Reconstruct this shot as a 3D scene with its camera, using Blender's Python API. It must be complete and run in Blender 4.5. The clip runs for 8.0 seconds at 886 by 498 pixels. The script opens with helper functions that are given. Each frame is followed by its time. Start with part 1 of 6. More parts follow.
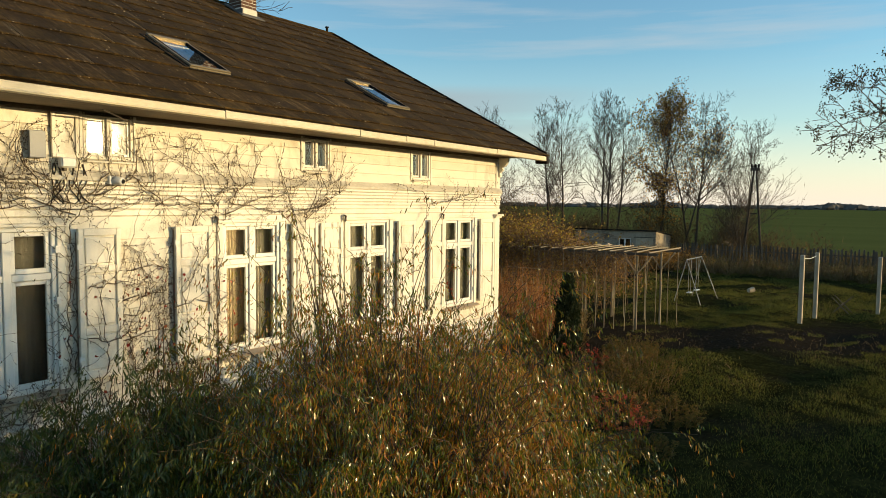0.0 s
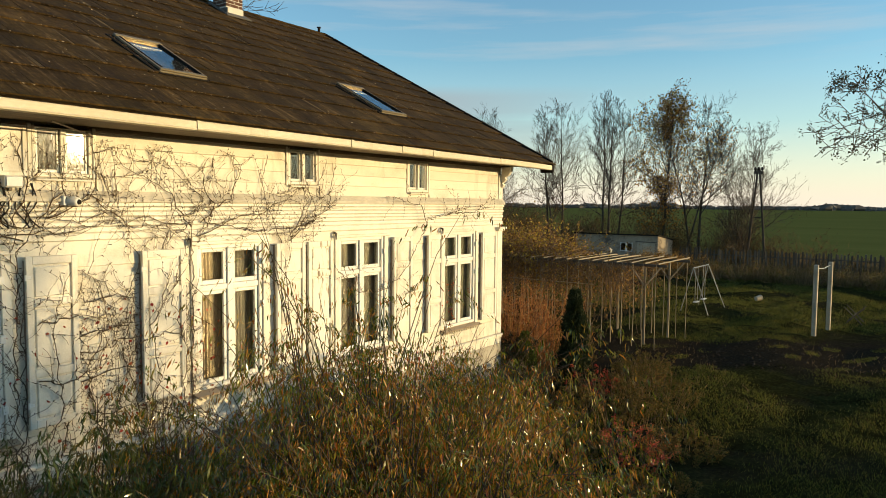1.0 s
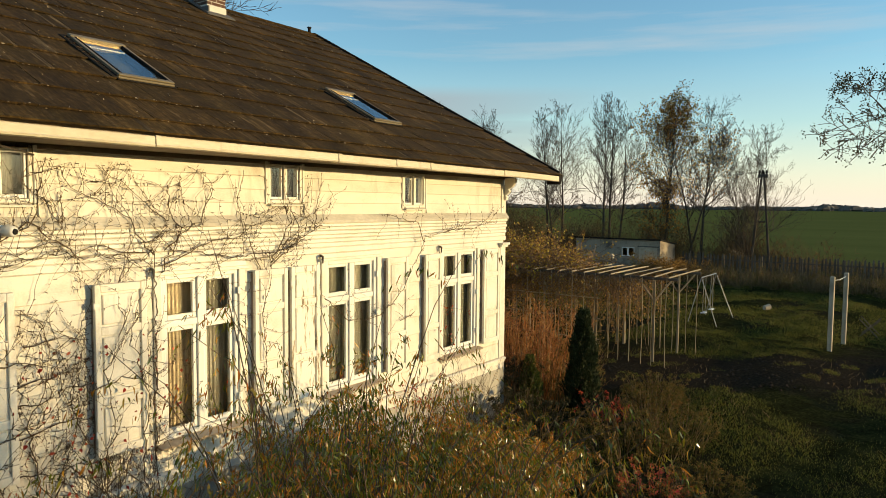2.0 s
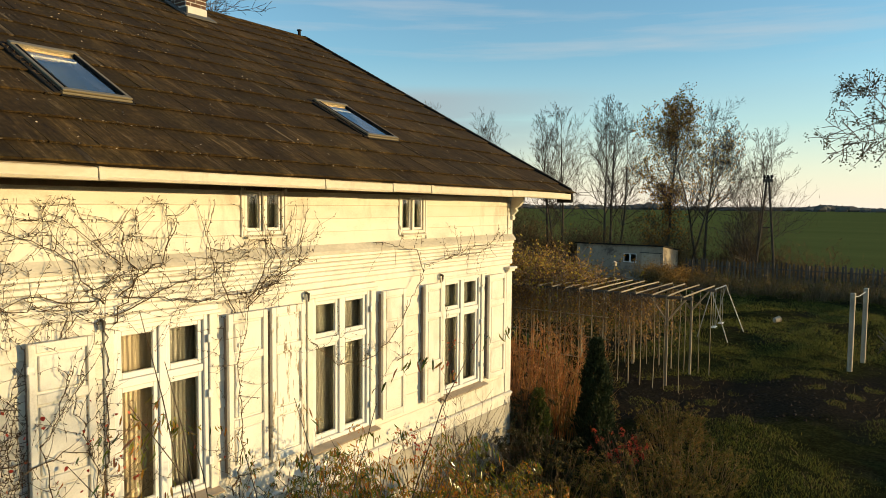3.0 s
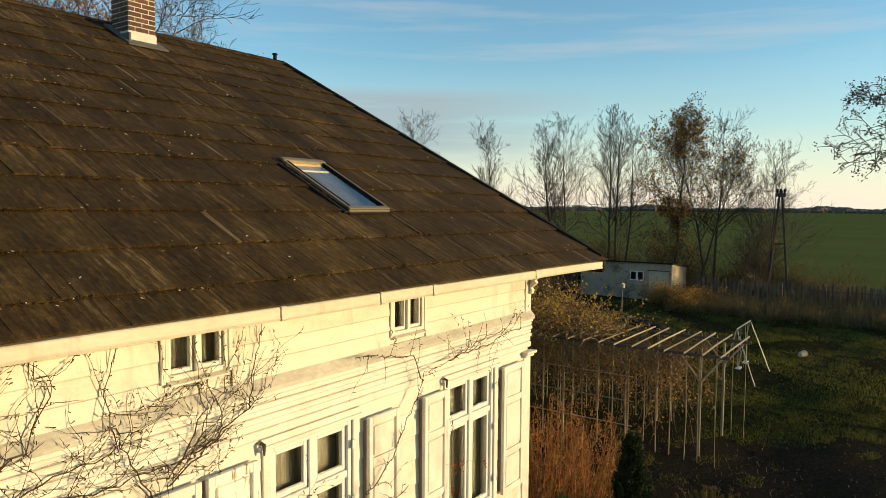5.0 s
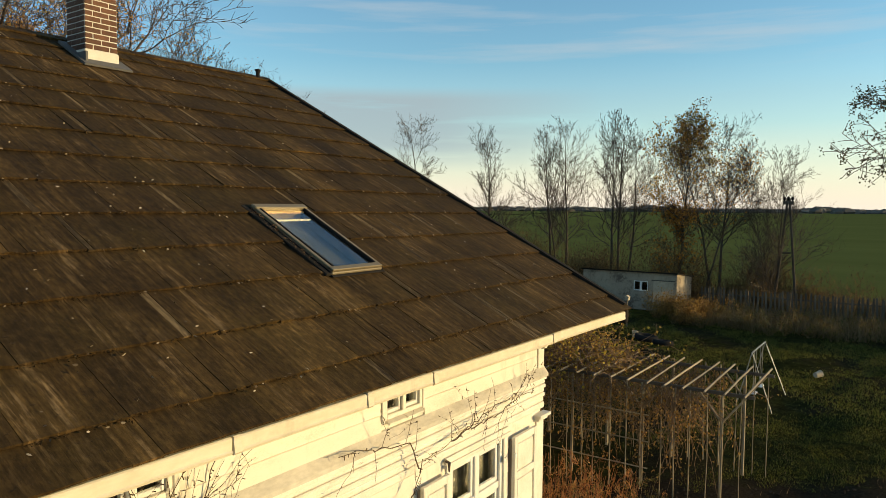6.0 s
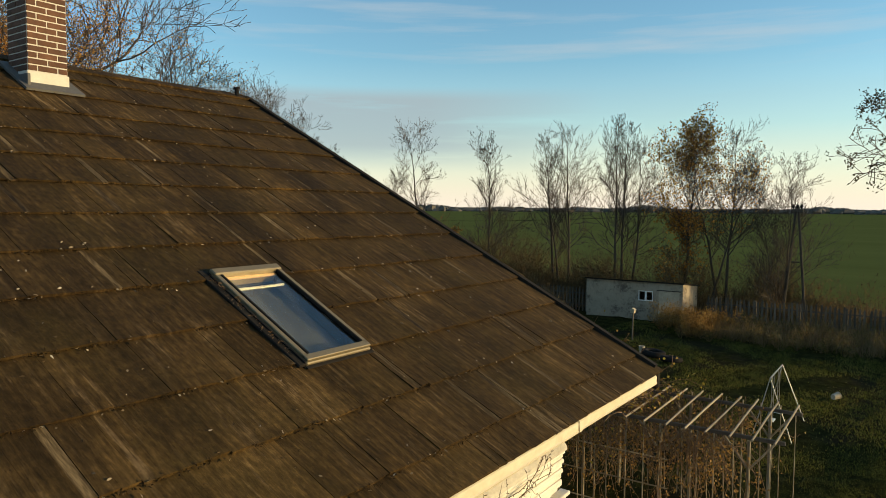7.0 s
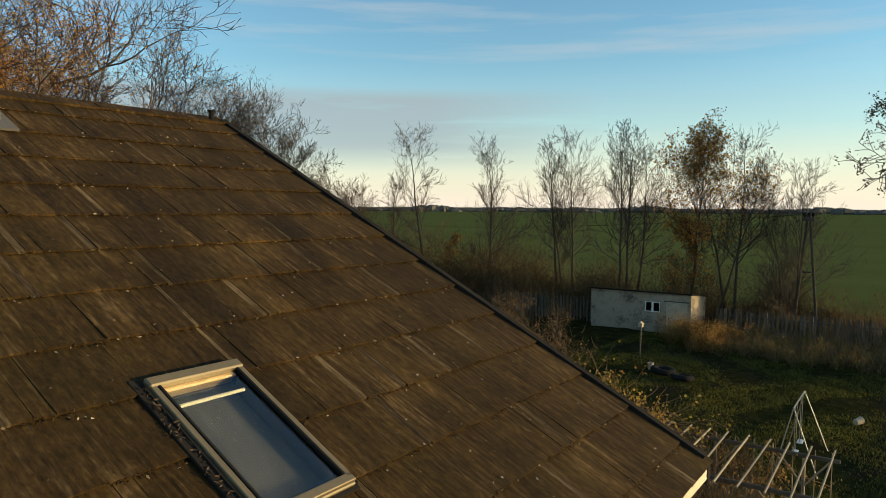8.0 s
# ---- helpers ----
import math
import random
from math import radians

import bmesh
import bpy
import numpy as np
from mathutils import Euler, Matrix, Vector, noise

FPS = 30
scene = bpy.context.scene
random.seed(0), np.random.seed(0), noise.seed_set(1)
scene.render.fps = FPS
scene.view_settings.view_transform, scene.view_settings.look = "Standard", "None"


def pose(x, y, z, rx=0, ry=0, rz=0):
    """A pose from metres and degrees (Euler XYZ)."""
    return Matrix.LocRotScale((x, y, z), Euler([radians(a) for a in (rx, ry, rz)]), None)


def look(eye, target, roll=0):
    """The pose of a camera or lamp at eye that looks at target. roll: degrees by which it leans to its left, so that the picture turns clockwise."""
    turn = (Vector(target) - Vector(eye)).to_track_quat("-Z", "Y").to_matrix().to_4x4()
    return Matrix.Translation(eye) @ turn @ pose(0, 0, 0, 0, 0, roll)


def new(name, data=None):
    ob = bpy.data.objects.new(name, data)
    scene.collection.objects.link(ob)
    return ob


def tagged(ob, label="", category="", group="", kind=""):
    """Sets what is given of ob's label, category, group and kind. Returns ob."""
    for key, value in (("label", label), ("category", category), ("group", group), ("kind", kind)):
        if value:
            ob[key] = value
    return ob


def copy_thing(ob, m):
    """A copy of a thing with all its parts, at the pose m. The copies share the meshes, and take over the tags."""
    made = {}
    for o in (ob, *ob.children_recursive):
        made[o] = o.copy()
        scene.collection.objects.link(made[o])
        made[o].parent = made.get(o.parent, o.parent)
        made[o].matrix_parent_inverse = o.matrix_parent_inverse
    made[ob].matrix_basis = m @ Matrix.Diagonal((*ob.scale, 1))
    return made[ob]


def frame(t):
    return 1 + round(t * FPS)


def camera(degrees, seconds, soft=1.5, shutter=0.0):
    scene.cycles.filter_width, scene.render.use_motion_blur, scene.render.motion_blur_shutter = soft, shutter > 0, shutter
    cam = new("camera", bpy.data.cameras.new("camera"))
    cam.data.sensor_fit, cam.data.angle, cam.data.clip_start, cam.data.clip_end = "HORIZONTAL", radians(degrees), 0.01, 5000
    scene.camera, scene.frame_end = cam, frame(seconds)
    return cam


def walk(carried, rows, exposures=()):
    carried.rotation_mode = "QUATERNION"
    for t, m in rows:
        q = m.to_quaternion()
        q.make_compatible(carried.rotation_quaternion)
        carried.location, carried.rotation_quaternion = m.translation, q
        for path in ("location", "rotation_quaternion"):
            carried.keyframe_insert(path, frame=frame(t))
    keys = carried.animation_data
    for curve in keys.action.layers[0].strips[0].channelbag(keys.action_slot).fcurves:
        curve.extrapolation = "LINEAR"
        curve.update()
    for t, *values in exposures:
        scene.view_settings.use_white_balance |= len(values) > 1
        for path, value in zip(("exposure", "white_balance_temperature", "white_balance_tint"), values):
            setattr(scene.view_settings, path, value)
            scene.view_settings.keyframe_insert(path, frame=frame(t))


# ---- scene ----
cam = camera(65.2, 8.0, 0.65)
METRES, EYE, TILT, LEAN, TURN = 12.0, 4.95, -2.7, 0.0, -54.2
ROWS = [
    (0.0, 0.0, 0.0, 0.0, 0.01, -1.16, -0.57),
    (0.5, -0.0016, 0.048, 0.0135, -0.09, -1.14, -0.56),
    (1.0, -0.0029, 0.0981, 0.0271, -0.18, -1.07, -0.49),
    (1.5, -0.0024, 0.1489, 0.0405, -0.25, -1.05, -0.47),
    (3.0, -0.0103, 0.3189, 0.0989, -0.6, -1.04, -0.51),
    (3.5, -0.0121, 0.3751, 0.1182, -0.68, -1.0, -0.47),
    (4.0, -0.0139, 0.4313, 0.1462, -0.74, -0.96, -0.43),
    (4.5, -0.0155, 0.4883, 0.1772, -0.8, -0.93, -0.4),
    (5.0, -0.0173, 0.5469, 0.2081, -0.87, -0.94, -0.39),
    (6.5, -0.0189, 0.7294, 0.2941, -1.03, -0.88, -0.3),
    (7.0, -0.0195, 0.7911, 0.3222, -1.06, -0.87, -0.28),
    (7.5, -0.0206, 0.8553, 0.3517, -1.06, -0.86, -0.26),
    (8.0, -0.0221, 0.9212, 0.3805, -1.06, -0.87, -0.25),
]
walk(cam, [(t, pose(0, 0, EYE, TILT, LEAN, TURN) @ pose(METRES * x, METRES * y, METRES * z, 90 + pitch, roll, yaw)) for t, x, y, z, yaw, pitch, roll in ROWS])

# ---------------------------------------------------------------- light
SUN = Vector((0.460, -0.884, 0.074)).normalized()          # towards the low winter sun
sun = new("sun", bpy.data.lights.new("sun", "SUN"))
sun.data.energy, sun.data.angle, sun.data.color = 2.75, radians(0.53), (1.0, 0.772, 0.42)
scene.view_settings.exposure = 0.95
scene.view_settings.use_white_balance = True
scene.view_settings.white_balance_temperature = 7300
sun.matrix_world = look(SUN * 100, (0, 0, 0))

world = bpy.data.worlds.new("sky")
scene.world = world
world.use_nodes = True
wn, wl = world.node_tree.nodes, world.node_tree.links
wn.clear()
sky = wn.new("ShaderNodeTexSky")
sky.sky_type, sky.sun_disc = "NISHITA", False
sky.sun_elevation, sky.sun_rotation = math.asin(SUN.z) + radians(3.5), math.atan2(SUN.x, SUN.y)
sky.altitude, sky.air_density, sky.dust_density, sky.ozone_density = 50, 1.0, 0.10, 2.1
tc, mp = wn.new("ShaderNodeTexCoord"), wn.new("ShaderNodeMapping")
mp.inputs["Scale"].default_value = (2.0, 2.0, 26.0)
cn = wn.new("ShaderNodeTexNoise")
cn.inputs["Scale"].default_value, cn.inputs["Detail"].default_value, cn.inputs["Roughness"].default_value = 1.5, 8.0, 0.55
bg, wo = wn.new("ShaderNodeBackground"), wn.new("ShaderNodeOutputWorld")
bg.inputs["Strength"].default_value = 0.12
wl.new(tc.outputs["Generated"], mp.inputs["Vector"])
wl.new(mp.outputs["Vector"], cn.inputs["Vector"])
sx = wn.new("ShaderNodeSeparateXYZ")
wl.new(tc.outputs["Generated"], sx.inputs[0])


def sky_ramp(source, *stops):
    r = wn.new("ShaderNodeValToRGB")
    e = r.color_ramp.elements
    while len(e) < len(stops):
        e.new(0.5)
    for k, (p, c) in zip(e, stops):
        k.position, k.color = p, (c, c, c, 1)
    wl.new(source, r.inputs["Fac"])
    return r.outputs["Color"]


def sky_math(how, a, b):
    m = wn.new("ShaderNodeMath")
    m.operation = how
    for k, v in enumerate((a, b)):
        if hasattr(v, "default_value"):
            wl.new(v, m.inputs[k])
        else:
            m.inputs[k].default_value = v
    return m.outputs[0]


def sky_mix(fac, a, b, how="MIX"):
    m = wn.new("ShaderNodeMix")
    m.data_type, m.blend_type = "RGBA", how
    for key, v in (("Factor", fac), ("A", a), ("B", b)):
        if hasattr(v, "default_value"):
            wl.new(v, m.inputs[key])
        else:
            m.inputs[key].default_value = v if key == "Factor" else (*v, 1)
    return m.outputs["Result"]


# clear blue, a cream haze low over the horizon, one thin bank of grey cloud to the north-east and faint streaks above it
clear = sky_mix(1.0, sky.outputs["Color"], (0.78, 1.07, 1.19), "MULTIPLY")
clear = sky_mix(sky_ramp(sx.outputs["Z"], (0.0, 0.90), (0.04, 0.62), (0.11, 0.16), (0.20, 0.0)), clear, (4.25, 3.90, 3.62))
bank = sky_math("MULTIPLY", sky_ramp(sx.outputs["Z"], (0.048, 0.0), (0.085, 0.75), (0.150, 0.85), (0.166, 0.0)), sky_ramp(cn.outputs["Fac"], (0.22, 0.0), (0.44, 1.0)))
north = sky_math("SUBTRACT", sky_math("MULTIPLY", sx.outputs["Y"], 0.82), sky_math("MULTIPLY", sx.outputs["X"], 0.57))
bank = sky_math("MULTIPLY", bank, sky_ramp(sky_math("ADD", north, 0.5), (0.28, 0.08), (0.52, 1.0)))
cloudy = sky_mix(bank, clear, (1.62, 2.10, 2.48))
streak = sky_math("MULTIPLY", sky_ramp(sx.outputs["Z"], (0.17, 0.0), (0.21, 0.35), (0.34, 0.35), (0.5, 0.6)), sky_ramp(cn.outputs["Fac"], (0.50, 0.0), (0.70, 1.0)))
cloudy = sky_mix(streak, cloudy, (2.5, 2.75, 3.1))
wl.new(cloudy, bg.inputs["Color"])
wl.new(bg.outputs["Background"], wo.inputs["Surface"])


# ---------------------------------------------------------------- materials
def material(name, rough=0.7, metal=0.0):
    m = bpy.data.materials.new(name)
    m.use_nodes = True
    b = m.node_tree.nodes["Principled BSDF"]
    b.inputs["Roughness"].default_value, b.inputs["Metallic"].default_value = rough, metal
    return m, m.node_tree.nodes, m.node_tree.links, b


def coords(n, l, scale=(1, 1, 1), kind="Object"):
    """Texture coordinates in metres; kind World takes the place itself, so that alike pieces differ."""
    t, p = n.new("ShaderNodeTexCoord"), n.new("ShaderNodeMapping")
    p.inputs["Scale"].default_value = scale
    if kind == "World":
        g = n.new("ShaderNodeNewGeometry")
        l.new(g.outputs["Position"], p.inputs["Vector"])
    else:
        l.new(t.outputs[kind], p.inputs["Vector"])
    return p.outputs["Vector"]


def noise_of(n, l, vec, scale, detail=5.0, rough=0.6):
    x = n.new("ShaderNodeTexNoise")
    x.inputs["Scale"].default_value, x.inputs["Detail"].default_value, x.inputs["Roughness"].default_value = scale, detail, rough
    l.new(vec, x.inputs["Vector"])
    return x.outputs["Fac"]


def ramp(n, l, fac, *stops):
    r = n.new("ShaderNodeValToRGB")
    e = r.color_ramp.elements
    while len(e) < len(stops):
        e.new(0.5)
    for s, (p, c) in zip(e, stops):
        s.position, s.color = p, (*(c if hasattr(c, "__len__") else (c, c, c)), 1)
    l.new(fac, r.inputs["Fac"])
    return r.outputs["Color"]


def blend(n, l, fac, a, b, how="MIX"):
    m = n.new("ShaderNodeMix")
    m.data_type, m.blend_type = "RGBA", how
    for key, v in (("Factor", fac), ("A", a), ("B", b)):
        if hasattr(v, "default_value"):
            l.new(v, m.inputs[key])
        elif key == "Factor":
            m.inputs[key].default_value = v
        else:
            m.inputs[key].default_value = (*v, 1)
    return m.outputs["Result"]


def bump(n, l, b, height, strength=0.4, distance=0.01):
    k = n.new("ShaderNodeBump")
    k.inputs["Strength"].default_value, k.inputs["Distance"].default_value = strength, distance
    l.new(height, k.inputs["Height"])
    l.new(k.outputs["Normal"], b.inputs["Normal"])


def chance(n, l):
    """A random value for each object and for each island of a joined mesh."""
    o, g, a, f = n.new("ShaderNodeObjectInfo"), n.new("ShaderNodeNewGeometry"), n.new("ShaderNodeMath"), n.new("ShaderNodeMath")
    f.operation = "FRACT"
    l.new(o.outputs["Random"], a.inputs[0])
    l.new(g.outputs["Random Per Island"], a.inputs[1])
    l.new(a.outputs[0], f.inputs[0])
    return f.outputs[0]


def surface(name, stops, scale=3.0, stretch=(1, 1, 1), rough=0.75, fine=40.0, relief=0.3, depth=0.004, metal=0.0, vary=0.0, stain=None, stain_at=(0.55, 0.75)):
    """Two scales of mottling between the stops' colours, fine relief, stains, and a shift of tone from piece to piece."""
    m, n, l, b = material(name, rough, metal)
    v = coords(n, l, stretch, "World")
    big, small = noise_of(n, l, v, scale), noise_of(n, l, v, fine, 4.0)
    both = blend(n, l, 0.35, big, small)
    col = ramp(n, l, both, *stops)
    if stain:
        v2 = coords(n, l, (1, 1, 0.35), "World")
        mask = ramp(n, l, noise_of(n, l, v2, 1.7, 8.0, 0.7), (stain_at[0], 0.0), (stain_at[1], 1.0))
        col = blend(n, l, mask, col, stain)
    if vary:
        tone = ramp(n, l, chance(n, l), (0.0, 1.0 - vary), (1.0, 1.0))
        col = blend(n, l, 1.0, col, tone, "MULTIPLY")
    l.new(col, b.inputs["Base Color"])
    bump(n, l, b, both, relief, depth)
    return m


def leafy(name, stops, rough=0.55, through_light=0.35, patch=0.6, gloss=0.15, spread=1.0, share=0.55):
    """Leaves: a colour for each leaf, drawn with patches of neighbours that turn together."""
    m, n, l, b = material(name, rough)
    b.inputs["Specular IOR Level"].default_value = gloss
    v = coords(n, l, (1, 1, 1), "World")
    where = ramp(n, l, noise_of(n, l, v, patch, 3.0), (0.5 - 0.5 * spread, 0.0), (0.5 + 0.5 * spread, 1.0))
    mixv = blend(n, l, share, where, chance(n, l))
    col = ramp(n, l, mixv, *stops)
    l.new(col, b.inputs["Base Color"])
    tr, mx = n.new("ShaderNodeBsdfTranslucent"), n.new("ShaderNodeMixShader")
    mx.inputs["Fac"].default_value = through_light
    l.new(col, tr.inputs["Color"])
    l.new(b.outputs["BSDF"], mx.inputs[1])
    l.new(tr.outputs["BSDF"], mx.inputs[2])
    l.new(mx.outputs["Shader"], n["Material Output"].inputs["Surface"])
    return m


PAINT = surface("white_paint_on_boards", ((0.25, (0.54, 0.48, 0.37)), (0.48, (0.75, 0.69, 0.565)), (0.75, (0.81, 0.755, 0.64))), 1.6, (1, 1, 2.5), 0.6, 30, 0.35, 0.004,
                vary=0.10, stain=(0.40, 0.33, 0.23), stain_at=(0.54, 0.80))
TRIM = surface("white_trim_paint", ((0.25, (0.56, 0.51, 0.41)), (0.55, (0.78, 0.73, 0.62))), 2.5, (1, 1, 1), 0.5, 50, 0.25, 0.003, vary=0.06, stain=(0.36, 0.29, 0.20), stain_at=(0.56, 0.82))
PEEL = surface("peeling_paint", ((0.38, (0.20, 0.14, 0.08)), (0.41, (0.50, 0.43, 0.31)), (0.46, (0.78, 0.74, 0.64))), 7.0, (2.2, 1, 0.38), 0.7, 18, 0.6, 0.006)
SASH = surface("window_paint", ((0.3, (0.68, 0.65, 0.58)), (0.7, (0.78, 0.76, 0.70))), 2.0, (1, 1, 1), 0.4, 60, 0.1, 0.002)
PLINTH = surface("whitewashed_plinth", ((0.3, (0.23, 0.20, 0.15)), (0.55, (0.42, 0.38, 0.30)), (0.8, (0.55, 0.50, 0.41))), 1.4, (1, 1, 1), 0.85, 22, 0.6, 0.012, stain=(0.30, 0.28, 0.24), stain_at=(0.5, 0.8))
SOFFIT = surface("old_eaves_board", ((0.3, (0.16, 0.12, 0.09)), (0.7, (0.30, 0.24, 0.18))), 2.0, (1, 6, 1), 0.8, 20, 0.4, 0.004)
POLEWOOD = surface("pergola_poles", ((0.3, (0.26, 0.20, 0.12)), (0.7, (0.46, 0.37, 0.24))), 3.0, (1, 1, 0.25), 0.8, 40, 0.5, 0.004, vary=0.5)
GREYWOOD = surface("grey_fence_wood", ((0.3, (0.055, 0.042, 0.030)), (0.7, (0.19, 0.155, 0.112))), 3.0, (1, 1, 0.25), 0.85, 40, 0.5, 0.004, vary=0.45)
LEAD = surface("lead_flashing", ((0.3, (0.07, 0.066, 0.06)), (0.7, (0.13, 0.122, 0.11))), 4.0, (1, 1, 1), 0.75, 30, 0.3, 0.004)
BRICK = surface("red_brick", ((0.25, (0.075, 0.032, 0.017)), (0.55, (0.135, 0.058, 0.029)), (0.8, (0.19, 0.092, 0.048))), 9.0, (1, 1, 1), 0.85, 60, 0.5, 0.005, vary=0.4)
MORTAR = surface("lime_mortar", ((0.3, (0.46, 0.42, 0.36)), (0.7, (0.60, 0.56, 0.50))), 6.0, (1, 1, 1), 0.9, 70, 0.4, 0.004)
BRONZE = surface("skylight_cladding", ((0.3, (0.15, 0.115, 0.062)), (0.7, (0.22, 0.172, 0.095))), 3.0, (1, 1, 1), 0.5, 40, 0.1, 0.001, metal=0.2)
PINE = surface("varnished_pine", ((0.3, (0.42, 0.26, 0.11)), (0.7, (0.58, 0.38, 0.18))), 3.0, (1, 1, 1), 0.4, 30, 0.2, 0.002)
BLACK = surface("black_rubber", ((0.3, (0.012, 0.011, 0.010)), (0.7, (0.028, 0.026, 0.024))), 4.0, (1, 1, 1), 0.92, 40, 0.4, 0.004)
STEEL = surface("galvanised_tube", ((0.3, (0.20, 0.20, 0.19)), (0.7, (0.30, 0.30, 0.28))), 5.0, (1, 1, 1), 0.45, 50, 0.1, 0.001, metal=0.6)
IRON = surface("dark_iron", ((0.3, (0.05, 0.045, 0.04)), (0.7, (0.12, 0.10, 0.08))), 8.0, (1, 1, 1), 0.6, 50, 0.3, 0.002, metal=0.6)
UTILITY = surface("utility_metal", ((0.3, (0.20, 0.21, 0.22)), (0.7, (0.28, 0.29, 0.30))), 3.0, (1, 1, 1), 0.5, 50, 0.05, 0.001)
PLASTIC = surface("grey_plastic", ((0.3, (0.55, 0.55, 0.53)), (0.7, (0.66, 0.66, 0.64))), 3.0, (1, 1, 1), 0.45, 50, 0.05, 0.001)
PLASTER = surface("flaking_plaster", ((0.36, (0.12, 0.092, 0.066)), (0.48, (0.30, 0.245, 0.175)), (0.75, (0.42, 0.35, 0.255))), 0.9, (1, 1, 1), 0.9, 7, 0.5, 0.01, stain=(0.17, 0.13, 0.095), stain_at=(0.56, 0.72))
FELT = surface("roofing_felt", ((0.3, (0.014, 0.012, 0.010)), (0.7, (0.034, 0.029, 0.024))), 2.0, (1, 1, 1), 0.97, 40, 0.4, 0.004)
for dull in (FELT, BLACK):
    dull.node_tree.nodes["Principled BSDF"].inputs["Specular IOR Level"].default_value = 0.08
CONCRETE = surface("whitewashed_post", ((0.3, (0.32, 0.26, 0.175)), (0.7, (0.52, 0.44, 0.315))), 3.0, (1, 1, 1), 0.8, 40, 0.4, 0.004, stain=(0.22, 0.17, 0.11))
ROOM = surface("room_wall", ((0.3, (0.16, 0.13, 0.10)), (0.7, (0.22, 0.18, 0.14))), 1.0, (1, 1, 1), 0.8, 10, 0.1, 0.002)
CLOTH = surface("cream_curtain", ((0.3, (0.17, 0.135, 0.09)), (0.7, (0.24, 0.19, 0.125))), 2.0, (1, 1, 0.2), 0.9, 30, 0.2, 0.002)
BARK = surface("grey_bark", ((0.3, (0.032, 0.024, 0.017)), (0.7, (0.098, 0.074, 0.053))), 2.5, (1, 1, 0.35), 0.9, 20, 0.7, 0.02)
TWIG = surface("bare_twigs", ((0.3, (0.048, 0.034, 0.022)), (0.7, (0.110, 0.078, 0.050))), 1.0, (1, 1, 1), 0.85, 8, 0.1, 0.002)
STEM = surface("creeper_stem", ((0.3, (0.040, 0.024, 0.011)), (0.7, (0.105, 0.062, 0.028))), 4.0, (1, 1, 1), 0.85, 30, 0.3, 0.002)
CANE = leafy("rust_canes", ((0.2, (0.13, 0.048, 0.016)), (0.42, (0.38, 0.125, 0.034)), (0.62, (0.50, 0.22, 0.060)), (0.82, (0.25, 0.17, 0.05))), 0.5, 0.25, 1.6, 0.4, 0.5, 0.6)
WILLOW = leafy("narrow_leaves", ((0.14, (0.042, 0.062, 0.009)), (0.40, (0.125, 0.155, 0.018)), (0.54, (0.27, 0.215, 0.026)), (0.65, (0.50, 0.205, 0.028)), (0.75, (0.34, 0.090, 0.018)), (0.90, (0.62, 0.36, 0.08))), 0.24, 0.42, 0.75, 0.9, 0.34, 0.56)
# darker copy of the narrow leaves, with that shrub's shade in the colour
SHADYLEAF = leafy("shaded_narrow_leaves", ((0.16, (0.030, 0.055, 0.012)), (0.45, (0.070, 0.098, 0.018)), (0.70, (0.14, 0.12, 0.022)), (0.92, (0.26, 0.15, 0.03))), 0.33, 0.30, 0.9, 0.45, 0.35, 0.5)
VINE = surface("vine_stem", ((0.3, (0.10, 0.058, 0.027)), (0.7, (0.26, 0.15, 0.068))), 4.0, (1, 1, 1), 0.85, 30, 0.3, 0.002)
AMBER = leafy("amber_leaves", ((0.25, (0.15, 0.078, 0.022)), (0.5, (0.33, 0.180, 0.045)), (0.8, (0.50, 0.27, 0.070))), 0.6, 0.3, 0.6)
BRUSH = leafy("brushwood", ((0.25, (0.075, 0.052, 0.026)), (0.55, (0.15, 0.096, 0.044)), (0.80, (0.25, 0.145, 0.058))), 0.9, 0.1, 0.15)
WEED = leafy("autumn_weeds", ((0.25, (0.050, 0.058, 0.014)), (0.45, (0.12, 0.105, 0.026)), (0.65, (0.23, 0.145, 0.040)), (0.85, (0.20, 0.080, 0.026))), 0.7, 0.3, 0.5)
DRY = leafy("dry_stalks", ((0.25, (0.10, 0.068, 0.035)), (0.5, (0.20, 0.13, 0.064)), (0.75, (0.30, 0.20, 0.10))), 0.8, 0.2, 0.3)
GOLD = leafy("yellow_leaves", ((0.25, (0.26, 0.18, 0.030)), (0.5, (0.50, 0.36, 0.055)), (0.8, (0.34, 0.20, 0.05))), 0.5, 0.4, 0.7)
RED = leafy("red_leaves", ((0.25, (0.30, 0.035, 0.025)), (0.5, (0.42, 0.060, 0.035)), (0.8, (0.40, 0.14, 0.060))), 0.5, 0.4, 0.9)
ROSE = leafy("rose_leaves", ((0.2, (0.090, 0.095, 0.022)), (0.42, (0.26, 0.16, 0.036)), (0.6, (0.52, 0.15, 0.045)), (0.75, (0.70, 0.10, 0.085))), 0.5, 0.35, 2.0, 0.3, 0.4, 0.5)
OAKLEAF = leafy("russet_leaves", ((0.25, (0.32, 0.125, 0.026)), (0.5, (0.50, 0.220, 0.042)), (0.8, (0.64, 0.34, 0.075))), 0.6, 0.58, 0.25)
DARKLEAF = leafy("late_green_leaves", ((0.25, (0.028, 0.030, 0.013)), (0.5, (0.050, 0.048, 0.020)), (0.8, (0.09, 0.062, 0.025))), 0.5, 0.3, 0.3)
CONIFER = leafy("conifer_scales", ((0.25, (0.018, 0.028, 0.012)), (0.6, (0.035, 0.050, 0.020)), (0.85, (0.060, 0.055, 0.025))), 0.7, 0.15, 1.5)
